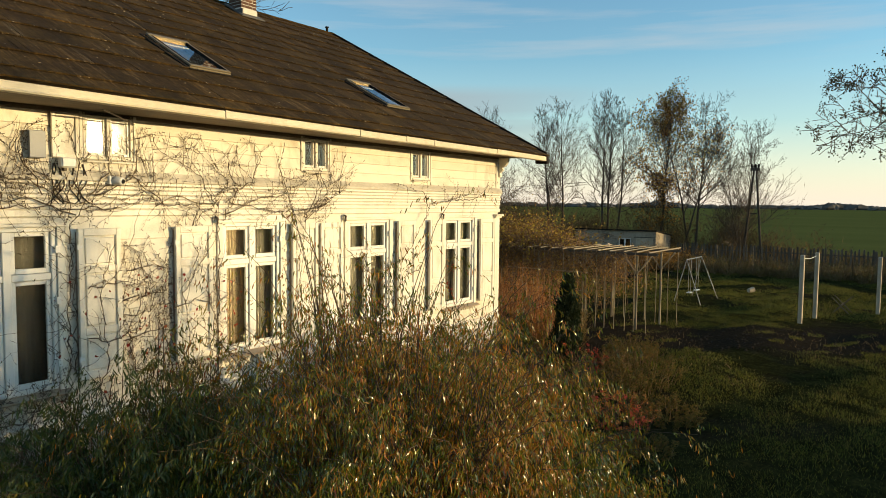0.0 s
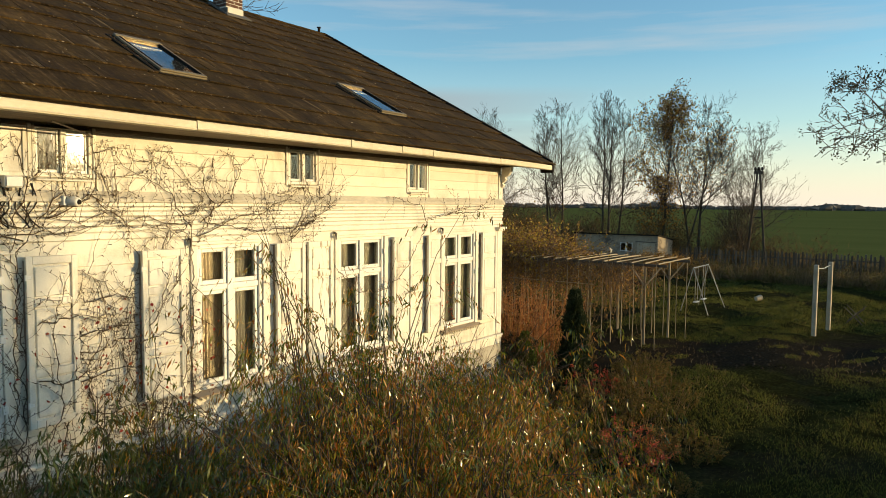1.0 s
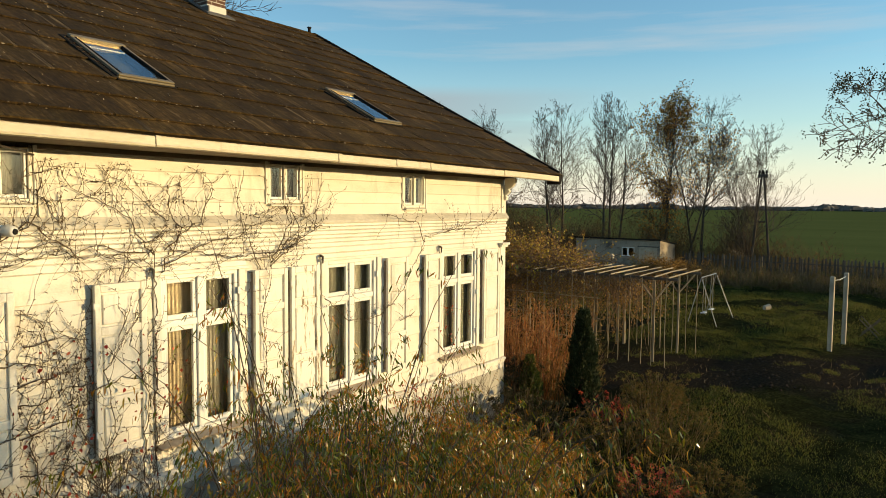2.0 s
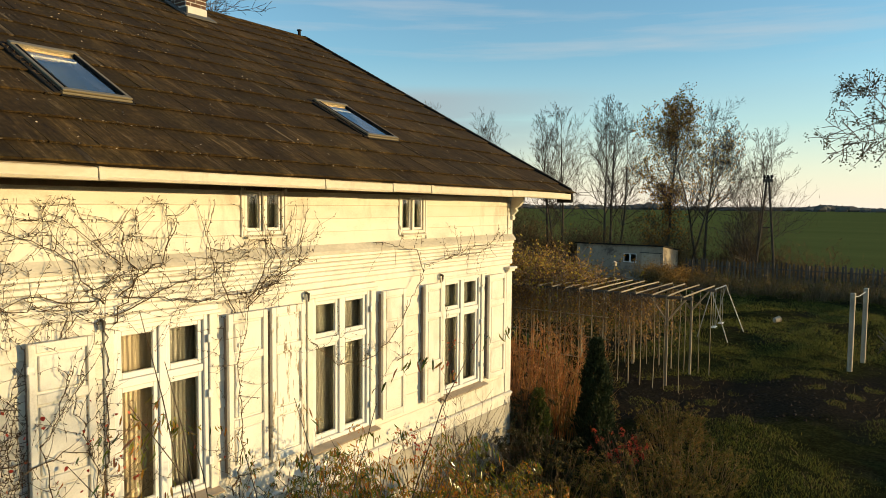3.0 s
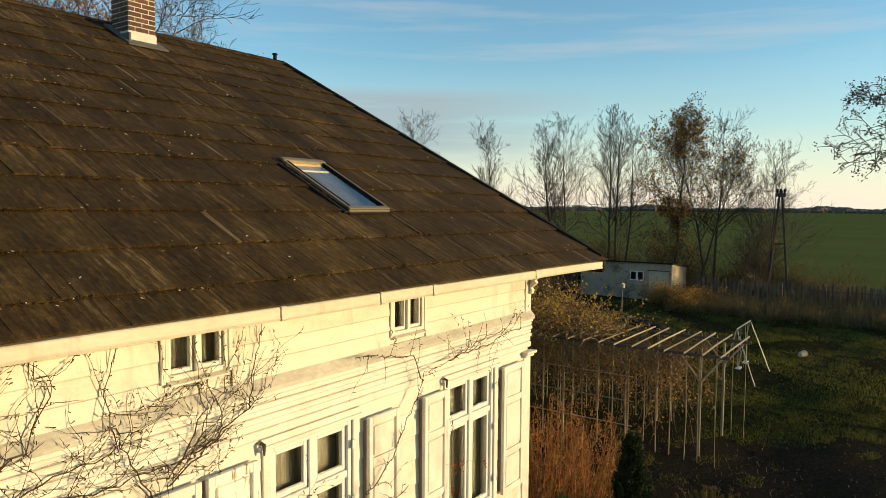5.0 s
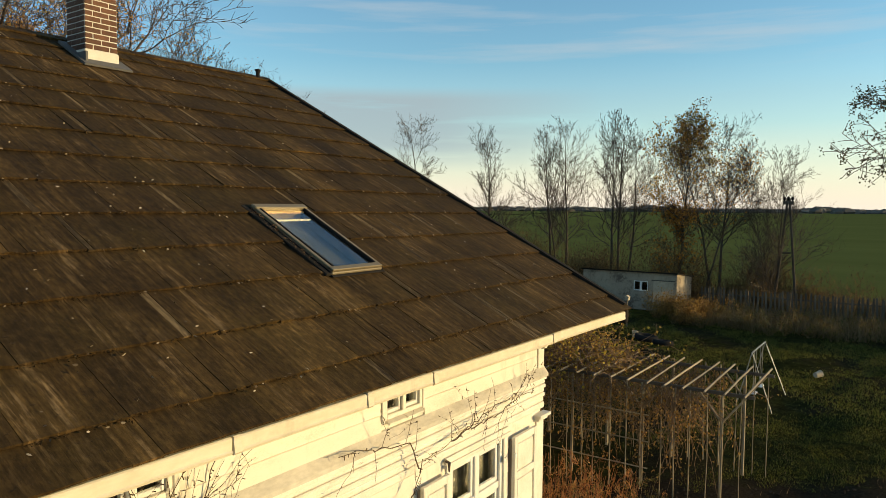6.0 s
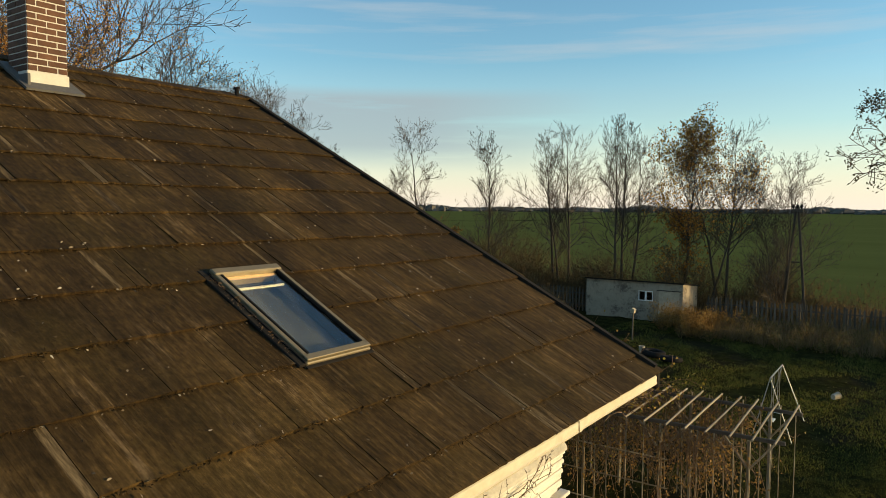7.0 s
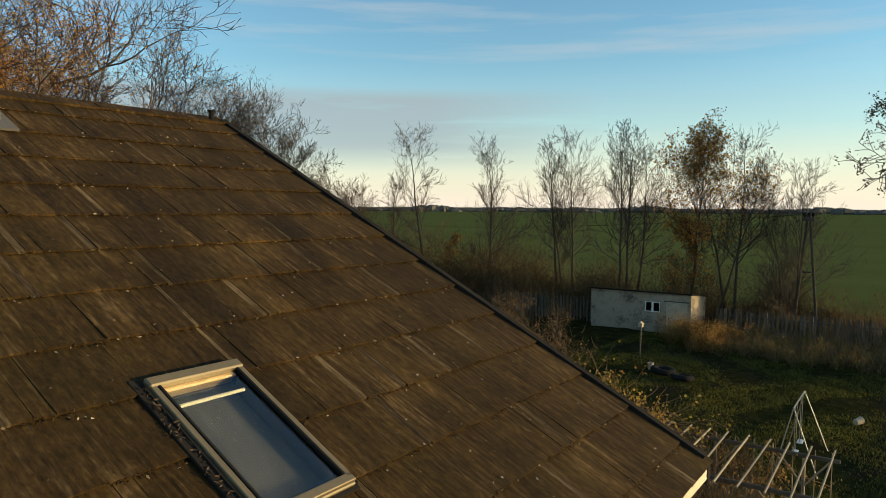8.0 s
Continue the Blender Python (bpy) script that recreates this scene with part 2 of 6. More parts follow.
YOUNG = leafy("young_conifer", ((0.25, (0.030, 0.045, 0.012)), (0.6, (0.075, 0.095, 0.020)), (0.85, (0.14, 0.13, 0.030))), 0.6, 0.2, 1.5)
GRASS = leafy("lawn_grass", ((0.22, (0.050, 0.056, 0.010)), (0.45, (0.105, 0.118, 0.018)), (0.66, (0.200, 0.178, 0.034)), (0.85, (0.19, 0.115, 0.038))), 0.6, 0.35, 0.35)
# distance haze is mixed into the colour of the far woods
HAZED_WOODS = leafy("hazed_far_copse", ((0.3, (0.10, 0.092, 0.078)), (0.6, (0.125, 0.112, 0.094)), (0.8, (0.155, 0.135, 0.11))), 0.9, 0.1, 0.01)


def shingle_material():
    m, n, l, b = material("weathered_roof_boards", 0.88)
    b.inputs["Specular IOR Level"].default_value = 0.12
    v = coords(n, l, (9, 0.8, 0.8), "World")
    thread = ramp(n, l, noise_of(n, l, coords(n, l, (15, 1.3, 1.3), "World"), 1.0, 7.0, 0.68), (0.54, 0.0), (0.66, 0.95))
    speck = ramp(n, l, noise_of(n, l, coords(n, l, (1, 1, 1), "World"), 26.0, 6.0, 0.7), (0.60, 0.0), (0.72, 0.6))
    grain, blot = noise_of(n, l, v, 3.0, 8.0, 0.7), noise_of(n, l, coords(n, l, (1, 1, 1), "World"), 1.3, 6.0, 0.65)
    col = ramp(n, l, blend(n, l, 0.40, grain, blot), (0.34, (0.015, 0.0086, 0.0027)), (0.50, (0.051, 0.0290, 0.0090)), (0.66, (0.118, 0.068, 0.022)))
    worn = ramp(n, l, noise_of(n, l, coords(n, l, (2.2, 0.8, 0.8), "World"), 1.0, 4.0, 0.6), (0.44, 0.0), (0.58, 0.80))
    col = blend(n, l, blend(n, l, 1.0, thread, worn, "MULTIPLY"), col, (0.190, 0.120, 0.056))
    r = chance(n, l)
    col = blend(n, l, 1.0, col, ramp(n, l, r, (0.0, 0.74), (0.88, 1.08), (0.93, 1.2), (1.0, 1.55)), "MULTIPLY")
    moss = ramp(n, l, noise_of(n, l, coords(n, l, (1, 1, 1), "World"), 0.9, 9.0, 0.7), (0.46, 0.0), (0.68, 0.60))
    col = blend(n, l, moss, col, (0.046, 0.030, 0.008))
    col = blend(n, l, speck, col, (0.012, 0.009, 0.005))
    damp = ramp(n, l, noise_of(n, l, coords(n, l, (1.6, 0.5, 0.5), "World"), 0.8, 5.0, 0.6), (0.48, 0.0), (0.66, 0.6))
    col = blend(n, l, damp, col, (0.020, 0.0120, 0.0050))
    fleck = ramp(n, l, noise_of(n, l, coords(n, l, (1.5, 0.8, 0.8), "World"), 14.0, 5.0, 0.7), (0.34, 0.66), (0.52, 1.0), (0.70, 1.6))
    col = blend(n, l, 1.0, col, fleck, "MULTIPLY")
    l.new(col, b.inputs["Base Color"])
    bump(n, l, b, blend(n, l, 0.5, grain, speck), 0.7, 0.010)
    return m


SHINGLE = shingle_material()


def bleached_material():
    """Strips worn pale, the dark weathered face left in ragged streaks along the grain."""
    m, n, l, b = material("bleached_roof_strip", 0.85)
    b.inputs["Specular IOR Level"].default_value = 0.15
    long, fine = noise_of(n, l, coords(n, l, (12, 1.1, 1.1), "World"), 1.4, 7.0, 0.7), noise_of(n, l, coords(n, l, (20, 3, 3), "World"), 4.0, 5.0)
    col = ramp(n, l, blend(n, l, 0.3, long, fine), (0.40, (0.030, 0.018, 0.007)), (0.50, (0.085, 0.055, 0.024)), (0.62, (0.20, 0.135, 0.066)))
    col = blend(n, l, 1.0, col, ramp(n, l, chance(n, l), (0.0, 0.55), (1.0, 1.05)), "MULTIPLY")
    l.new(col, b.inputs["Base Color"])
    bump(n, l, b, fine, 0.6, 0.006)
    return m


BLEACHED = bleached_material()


def glass_material(name="window_glass", rough=0.015):
    m, n, l, b = material(name, rough)
    b.inputs["Base Color"].default_value = (0.92, 0.95, 0.94, 1)
    b.inputs["Transmission Weight"].default_value, b.inputs["IOR"].default_value = 1.0, 1.5
    bump(n, l, b, noise_of(n, l, coords(n, l), 1.5, 1.0), 0.02, 0.01)
    return m


GLASS = glass_material()
DUSTY = glass_material("dusty_old_glass", 0.052)


def ground_material():
    """Lawn and dug beds near the house, winter field beyond the fence."""
    m, n, l, b = material("garden_and_field", 1.0)
    b.inputs["Specular IOR Level"].default_value = 0.0
    v = coords(n, l, (1, 1, 1), "World")
    big, mid, fine = noise_of(n, l, v, 0.22, 6.0), noise_of(n, l, v, 1.8, 6.0), noise_of(n, l, v, 14.0, 5.0)
    lawn = ramp(n, l, blend(n, l, 0.5, mid, fine), (0.32, (0.009, 0.007, 0.004)), (0.5, (0.024, 0.024, 0.008)), (0.68, (0.060, 0.056, 0.016)))
    soil = ramp(n, l, fine, (0.3, (0.016, 0.012, 0.008)), (0.7, (0.045, 0.032, 0.021)))
    # the dug bed lies in a strip across the lawn
    strip = n.new("ShaderNodeVectorMath")
    strip.operation = "DOT_PRODUCT"
    strip.inputs[1].default_value = (0.81 / 40, 0.585 / 40, 0)
    l.new(v, strip.inputs[0])
    wave = n.new("ShaderNodeMath")
    wave.operation = "MULTIPLY_ADD"
    l.new(mid, wave.inputs[0])
    wave.inputs[1].default_value = 0.07
    l.new(strip.outputs["Value"], wave.inputs[2])
    bed = ramp(n, l, wave.outputs[0], (0.565, 0.0), (0.585, 0.9), (0.685, 0.9), (0.71, 0.0))
    near = blend(n, l, ramp(n, l, big, (0.50, 0.0), (0.60, 0.6)), lawn, soil)
    near = blend(n, l, bed, near, soil)
    rows = coords(n, l, (0.05, 0.004, 0.01), "World")
    field = ramp(n, l, blend(n, l, 0.4, noise_of(n, l, rows, 1.0, 6.0), fine), (0.3, (0.108, 0.112, 0.030)), (0.7, (0.165, 0.162, 0.046)))
    sep = n.new("ShaderNodeSeparateXYZ")
    g = n.new("ShaderNodeNewGeometry")
    l.new(g.outputs["Position"], sep.inputs[0])
    far = n.new("ShaderNodeMapRange")
    far.inputs["From Min"].default_value, far.inputs["From Max"].default_value = 72, 78
    l.new(sep.outputs["X"], far.inputs["Value"])
    l.new(blend(n, l, far.outputs[0], near, field), b.inputs["Base Color"])
    bump(n, l, b, blend(n, l, 0.5, mid, fine), 0.8, 0.05)
    return m


GROUND = ground_material()


# ---------------------------------------------------------------- building blocks
class Shape:
    """Vertices and faces gathered for one mesh."""

    def __init__(self):
        self.v, self.f = [], []

    def add(self, v, f):
        k = len(self.v)
        self.v += [tuple(p) for p in v]
        self.f += [tuple(i + k for i in q) for q in f]
        return self

    def box(self, x0, x1, y0, y1, z0, z1, c=0.006):
        """A box with chamfered edges."""
        c = min(c, (x1 - x0) / 3, (y1 - y0) / 3, (z1 - z0) / 3)
        if c <= 0.0005:
            v = [(x, y, z) for x in (x0, x1) for y in (y0, y1) for z in (z0, z1)]
            return self.add(v, [(0, 1, 3, 2), (4, 6, 7, 5), (0, 4, 5, 1), (2, 3, 7, 6), (0, 2, 6, 4), (1, 5, 7, 3)])
        lo, hi = (x0, y0, z0), (x1, y1, z1)
        v, at = [], {}
        for sx in (0, 1):
            for sy in (0, 1):
                for sz in (0, 1):
                    s = (sx, sy, sz)
                    for a in range(3):
                        p = [(hi[k] - c if s[k] else lo[k] + c) for k in range(3)]
                        p[a] = hi[a] if s[a] else lo[a]
                        at[s, a] = len(v)
                        v.append(p)
        f = []
        for a in range(3):
            b, d = (a + 1) % 3, (a + 2) % 3
            for e in (0, 1):
                def key(i, j):
                    s = [0, 0, 0]
                    s[a], s[b], s[d] = e, i, j
                    return at[tuple(s), a]
                q = (key(0, 0), key(1, 0), key(1, 1), key(0, 1))
                f.append(q if e else q[::-1])
            for i in (0, 1):
                for j in (0, 1):
                    def edge(e, which):
                        s = [0, 0, 0]
                        s[a], s[b], s[d] = e, i, j
                        return at[tuple(s), which]
                    q = (edge(0, b), edge(1, b), edge(1, d), edge(0, d))
                    f.append(q if (i + j) % 2 == 0 else q[::-1])
        for s in [(i, j, k) for i in (0, 1) for j in (0, 1) for k in (0, 1)]:
            q = (at[s, 0], at[s, 1], at[s, 2])
            f.append(q if sum(s) % 2 else q[::-1])
        return self.add(v, f)

    def tube(self, pts, radii, sides=6, cap=True):
        pts = [Vector(p) for p in pts]
        if not hasattr(radii, "__len__"):
            radii = [radii] * len(pts)
        k, last = len(self.v), None
        for i, p in enumerate(pts):
            d = (pts[min(i + 1, len(pts) - 1)] - pts[max(i - 1, 0)]).normalized()
            if last is None:
                u = d.orthogonal().normalized()
            else:
                u = (last - d * last.dot(d))
                u = u.normalized() if u.length > 1e-6 else d.orthogonal().normalized()
            last, w = u, d.cross(u)
            for s in range(sides):
                a = 2 * math.pi * s / sides
                self.v.append(tuple(p + (u * math.cos(a) + w * math.sin(a)) * radii[i]))
        for i in range(len(pts) - 1):
            for s in range(sides):
                a, b = k + i * sides + s, k + i * sides + (s + 1) % sides
                self.f.append((a, b, b + sides, a + sides))
        if cap:
            self.f.append(tuple(range(k + sides - 1, k - 1, -1)))
            self.f.append(tuple(range(k + (len(pts) - 1) * sides, k + len(pts) * sides)))
        return self

    def profile(self, outline, x0, x1):
        """An outline of (y, z) points drawn along x, with ends."""
        n = len(outline)
        v = [(x0, y, z) for y, z in outline] + [(x1, y, z) for y, z in outline]
        f = [(i, (i + 1) % n, n + (i + 1) % n, n + i) for i in range(n)]
        return self.add(v, f + [tuple(range(n))[::-1], tuple(range(n, 2 * n))])

    def mesh(self, name, smooth=False):
        me = bpy.data.meshes.new(name)
        me.from_pydata(self.v, [], self.f)
        if smooth:
            me.polygons.foreach_set("use_smooth", [True] * len(me.polygons))
        me.update()
        return me


def fixed(me):
    bm = bmesh.new()
    bm.from_mesh(me)
    bmesh.ops.recalc_face_normals(bm, faces=bm.faces)
    bm.to_mesh(me)
    bm.free()
    return me


def part(name, shape, mat, parent=None, label="", smooth=False, kind=""):
    me = shape if isinstance(shape, bpy.types.Mesh) else fixed(shape.mesh(name, smooth))
    if not me.materials:
        me.materials.append(mat)
    ob = new(name, me)
    if parent is not None:
        ob.parent = parent
    return tagged(ob, label, "", "", kind)


def thing(name, label, category, at=(0, 0, 0), group="", kind=""):
    ob = new(name)
    ob.location = at
    ob.empty_display_size = 0.2
    return tagged(ob, label, category, group, kind)


def leaves(rng, centres, ways, length, width, bend=0.25):
    """Places of the six points of each leaf: a narrow blade in three facets, curled along its length."""
    n = len(centres)
    ways = ways / np.maximum(np.linalg.norm(ways, axis=1, keepdims=True), 1e-6)
    side = np.cross(ways, rng.normal(size=(n, 3)))
    side /= np.maximum(np.linalg.norm(side, axis=1, keepdims=True), 1e-6)
    up = np.cross(side, ways)
    ln = length * rng.uniform(0.6, 1.3, (n, 1))
    wd = width * rng.uniform(0.7, 1.3, (n, 1)) / 2
    curl = ln * bend * rng.uniform(-1.3, 1.3, (n, 1))
    a, c = centres, centres + ways * ln - up * curl * 0.5
    p, q = centres + ways * ln * 0.33 + up * curl * 0.6, centres + ways * ln * 0.68 + up * curl * 0.35
    return np.stack([a, p + side * wd, q + side * wd * 0.8, c, q - side * wd * 0.8, p - side * wd], 1).reshape(-1, 3)


def quads(name, v, mat, parent, label="", kind="", flat=False):
    """A mesh of such leaves; flat ones have one face each."""
    n = len(v) // 6
    if flat:
        me = bpy.data.meshes.new(name)
        me.vertices.add(4 * n)
        me.vertices.foreach_set("co", v.reshape(n, 6, 3)[:, [0, 1, 3, 5]].astype(np.float32).ravel())
        me.loops.add(4 * n)
        me.loops.foreach_set("vertex_index", np.arange(4 * n, dtype=np.int32))
        me.polygons.add(n)
        me.polygons.foreach_set("loop_start", np.arange(0, 4 * n, 4, dtype=np.int32))
        me.polygons.foreach_set("loop_total", np.full(n, 4, dtype=np.int32))
        me.materials.append(mat)
        me.update(calc_edges=True)
        ob = new(name, me)
        if parent is not None:
            ob.parent = parent
        return tagged(ob, label, "", "", kind)
    me = bpy.data.meshes.new(name)
    me.vertices.add(6 * n)
    me.vertices.foreach_set("co", v.astype(np.float32).ravel())
    me.loops.add(8 * n)
    corner = np.array([0, 1, 2, 5, 2, 3, 4, 5], dtype=np.int32)
    me.loops.foreach_set("vertex_index", (np.arange(n, dtype=np.int32)[:, None] * 6 + corner).ravel())
    me.polygons.add(2 * n)
    me.polygons.foreach_set("loop_start", np.arange(0, 8 * n, 4, dtype=np.int32))
    me.polygons.foreach_set("loop_total", np.full(2 * n, 4, dtype=np.int32))
    me.materials.append(mat)
    me.update(calc_edges=True)
    ob = new(name, me)
    if parent is not None:
        ob.parent = parent
    return tagged(ob, label, "", "", kind)


def land(x, y):
    """Height of the ground."""
    z = np.interp(x, [-50, 18, 42, 60, 80, 3000], [0.55, 0.45, 0.0, -0.35, -0.6, -1.0])
    swell = 0.045 * np.sin(x * 0.9 + 1.3 * np.sin(y * 0.5)) * np.cos(y * 0.7) + 0.055 * np.sin(y * 1.25 + 0.6 * np.sin(x * 0.31) + 0.8) + 0.02 * np.sin(y * 2.9 + x * 0.8)
    return z + swell * (np.abs(x - 30) < 60)


# ---------------------------------------------------------------- ground
def build_ground():
    xs = np.unique(np.round(np.r_[-3000, -1500, -700, -300, -150, -80, -50, np.arange(-30, 75, 0.7), np.arange(75, 140, 4), np.geomspace(140, 4000, 26)], 2))
    ys = np.unique(np.round(np.r_[-3000, -1500, -800, -400, -200, -120, -80, -50, np.arange(-30, 45, 0.7), np.arange(45, 120, 5), np.geomspace(120, 4000, 22)], 2))
    gx, gy = np.meshgrid(xs, ys, indexing="ij")
    gz = land(gx, gy)
    rng = np.random.default_rng(3)
    gz = gz + rng.normal(0, 0.025, gz.shape) * ((gx > -5) & (gx < 62) & (gy > -20) & (gy < 40))
    v = np.stack([gx, gy, gz], -1).reshape(-1, 3)
    nx, ny = len(xs), len(ys)
    i, j = np.meshgrid(np.arange(nx - 1), np.arange(ny - 1), indexing="ij")
    a = (i * ny + j).ravel()
    me = bpy.data.meshes.new("ground")
    me.from_pydata(v.tolist(), [], np.stack([a, a + ny, a + ny + 1, a + 1], 1).tolist())
    me.polygons.foreach_set("use_smooth", [True] * len(me.polygons))
    me.materials.append(GROUND)
    tagged(new("ground", me), "rough garden lawn running out into flat green winter field", "ground", kind="structure")


build_ground()

# ---------------------------------------------------------------- house
FRONT, BACK, LEFT, GABLE = 9.65, 22.9, -3.2, 15.86
EAVE_Y, EAVE_Z, PITCH = 8.70, 6.330, 0.527
RIDGE_Y = 16.28
RIDGE_Z = EAVE_Z + PITCH * (RIDGE_Y - EAVE_Y)
SLOPE = math.hypot(1, PITCH)
house = thing("house", "long old white timber house with dark board roof and shutters", "house", (0, 0, 0))

# openings in the front wall: x from, x to, z from, z to
TALL = [(0.0, 1.22, 2.38, 4.57), (3.27, 4.48, 2.38, 4.57), (7.12, 8.34, 2.38, 4.57), (10.10, 11.36, 2.38, 4.57), (13.40, 14.68, 2.42, 4.57)]
LOW = [(4.87, 5.60, 5.50, 6.14), (8.90, 9.58, 5.52, 6.14), (12.13, 12.80, 5.45, 6.10)]


def front_wall():
    """The front wall cut by its openings, 0.3 m thick."""
    s = Shape()
    holes = TALL + LOW
    zs = sorted({0.2, 6.25, *(h[2] for h in holes), *(h[3] for h in holes)})
    for z0, z1 in zip(zs, zs[1:]):
        x = LEFT
        for h in sorted(h for h in holes if h[2] <= z0 + 1e-6 and h[3] >= z1 - 1e-6):
            s.box(x, h[0], FRONT, FRONT + 0.3, z0, z1, 0)
            x = h[1]
        s.box(x, GABLE, FRONT, FRONT + 0.3, z0, z1, 0)
    return s


wall = part("wall_front", front_wall(), PAINT, house, "white painted timber front wall")
s = Shape().box(GABLE - 0.3, GABLE, FRONT + 0.3, BACK - 0.3, 0.2, 6.25, 0)
s.add([(GABLE - 0.3, FRONT, 6.25), (GABLE - 0.3, BACK, 6.25), (GABLE - 0.3, RIDGE_Y, RIDGE_Z - 0.25), (GABLE, FRONT, 6.25), (GABLE, BACK, 6.25), (GABLE, RIDGE_Y, RIDGE_Z - 0.25)],
      [(0, 2, 1), (3, 4, 5), (0, 1, 4, 3), (1, 2, 5, 4), (2, 0, 3, 5)])
part("wall_gable", s, PAINT, house)
s = Shape().box(LEFT, LEFT + 0.3, FRONT + 0.3, BACK - 0.3, 0.2, 6.25, 0)
s.add([(LEFT, FRONT, 6.25), (LEFT, BACK, 6.25), (LEFT, RIDGE_Y, RIDGE_Z - 0.25), (LEFT + 0.3, FRONT, 6.25), (LEFT + 0.3, BACK, 6.25), (LEFT + 0.3, RIDGE_Y, RIDGE_Z - 0.25)],
      [(0, 2, 1), (3, 4, 5), (0, 1, 4, 3), (1, 2, 5, 4), (2, 0, 3, 5)])
part("wall_far_end", s, PAINT, house)
part("wall_back", Shape().box(LEFT, GABLE, BACK - 0.3, BACK, 0.2, 6.25, 0), PAINT, house)
part("attic_floor", Shape().box(LEFT + 0.3, GABLE - 0.3, FRONT + 0.3, BACK - 0.3, 5.0, 5.2, 0), ROOM, house)
part("room_floor", Shape().box(LEFT + 0.3, GABLE - 0.3, FRONT + 0.3, BACK - 0.3, 1.5, 1.7, 0), ROOM, house)
part("inner_wall", Shape().box(LEFT + 0.3, GABLE - 0.3, 14.0, 14.15, 1.7, 5.0, 0), ROOM, house)
part("plinth", Shape().box(LEFT, GABLE + 0.05, FRONT - 0.05, FRONT - 0.002, 0.1, 1.72, 0.01), PLINTH, house, "whitewashed stone plinth")

# roof: two boarded slopes with real thickness, under the covering
def verge(sl):
    """Where the covering ends towards the gable, by the distance up the slope."""
    return 16.68 - 0.045 * sl


TOP = (RIDGE_Y - EAVE_Y) * SLOPE


def sag(x):
    """How far the old eaves have sunk towards the gable."""
    return 0.0062 * (x - 8.0) + 0.004 * max(0.0, x - 14.5) ** 2


def on_roof(x, sl, up=0.0):
    y = EAVE_Y + sl / SLOPE
    z = EAVE_Z + PITCH * (y - EAVE_Y) - sag(x) * max(0.0, 1 - sl / TOP)
    return (x, y - up * PITCH / SLOPE, z + up / SLOPE)


SKY = [(11.73, 1.49), (6.87, 1.57)]      # lower left corners of the roof windows: x and distance up the slope
s = Shape()
x0 = LEFT - 0.6
rows = sorted({0.02, TOP, *(k for a, b in SKY for k in (b + 0.06, b + 1.40))})
for a, b in zip(rows, rows[1:]):
    cuts = [x0]
    for x, sl in sorted(SKY):
        if sl + 0.06 <= a + 1e-6 and sl + 1.40 >= b - 1e-6:
            cuts += [x + 0.06, x + 0.74]
    cuts.append(None)
    for p, q in zip(cuts[::2], cuts[1::2]):
        qa, qb = (verge(a) - 0.03, verge(b) - 0.03) if q is None else (q, q)
        s.add([on_roof(e, h, u) for u in (-0.10, -0.03) for e, h in ((p, a), (qa, a), (qb, b), (p, b))], [(3, 2, 1, 0), (4, 5, 6, 7), (0, 1, 5, 4), (1, 2, 6, 5), (2, 3, 7, 6), (3, 0, 4, 7)])
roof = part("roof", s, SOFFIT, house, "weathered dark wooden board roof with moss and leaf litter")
s = Shape()
by = 2 * RIDGE_Y - EAVE_Y
for dz in (-0.10, 0.02):
    s.v += [(x0, by, EAVE_Z + dz), (verge(0) - 0.03, by, EAVE_Z + dz), (verge(TOP) - 0.03, RIDGE_Y, RIDGE_Z + dz), (x0, RIDGE_Y, RIDGE_Z + dz)]
s.f += [(0, 1, 2, 3), (7, 6, 5, 4), (0, 4, 5, 1), (1, 5, 6, 2), (2, 6, 7, 3), (3, 7, 4, 0)]
part("back_slope", s, SHINGLE, house)

GUTTER = surface("gutter_paint", ((0.3, (0.52, 0.44, 0.29)), (0.6, (0.68, 0.60, 0.44))), 1.5, (0.4, 1, 1), 0.7, 25, 0.3, 0.003, stain=(0.34, 0.26, 0.16), stain_at=(0.58, 0.84))
# gutter: white boxed eaves trough in lengths, with clips at the joints
GX = [x0, 3.35, 6.45, 9.35, 10.68, 11.60, 14.10, 16.58]
trough = [(8.66, 6.256), (8.622, 6.254), (8.612, 6.246), (8.608, 6.238), (8.610, 6.165), (8.600, 6.155), (8.610, 6.135), (8.76, 6.135), (8.80, 6.16), (8.80, 6.256)]
clip = [(8.66, 6.258), (8.612, 6.257), (8.600, 6.246), (8.603, 6.22), (8.592, 6.145), (8.605, 6.130), (8.70, 6.128), (8.70, 6.258)]


def along(outline, a, b):
    """A length of gutter that follows the sunken eaves."""
    s, n = Shape(), len(outline)
    cuts = [a + (b - a) * k / 6 for k in range(7)]
    for x in cuts:
        s.v += [(x, y, z - sag(x)) for y, z in outline]
    for k in range(6):
        s.f += [(k * n + i, k * n + (i + 1) % n, (k + 1) * n + (i + 1) % n, (k + 1) * n + i) for i in range(n)]
    s.f += [tuple(range(n))[::-1], tuple(range(6 * n, 7 * n))]
    return s


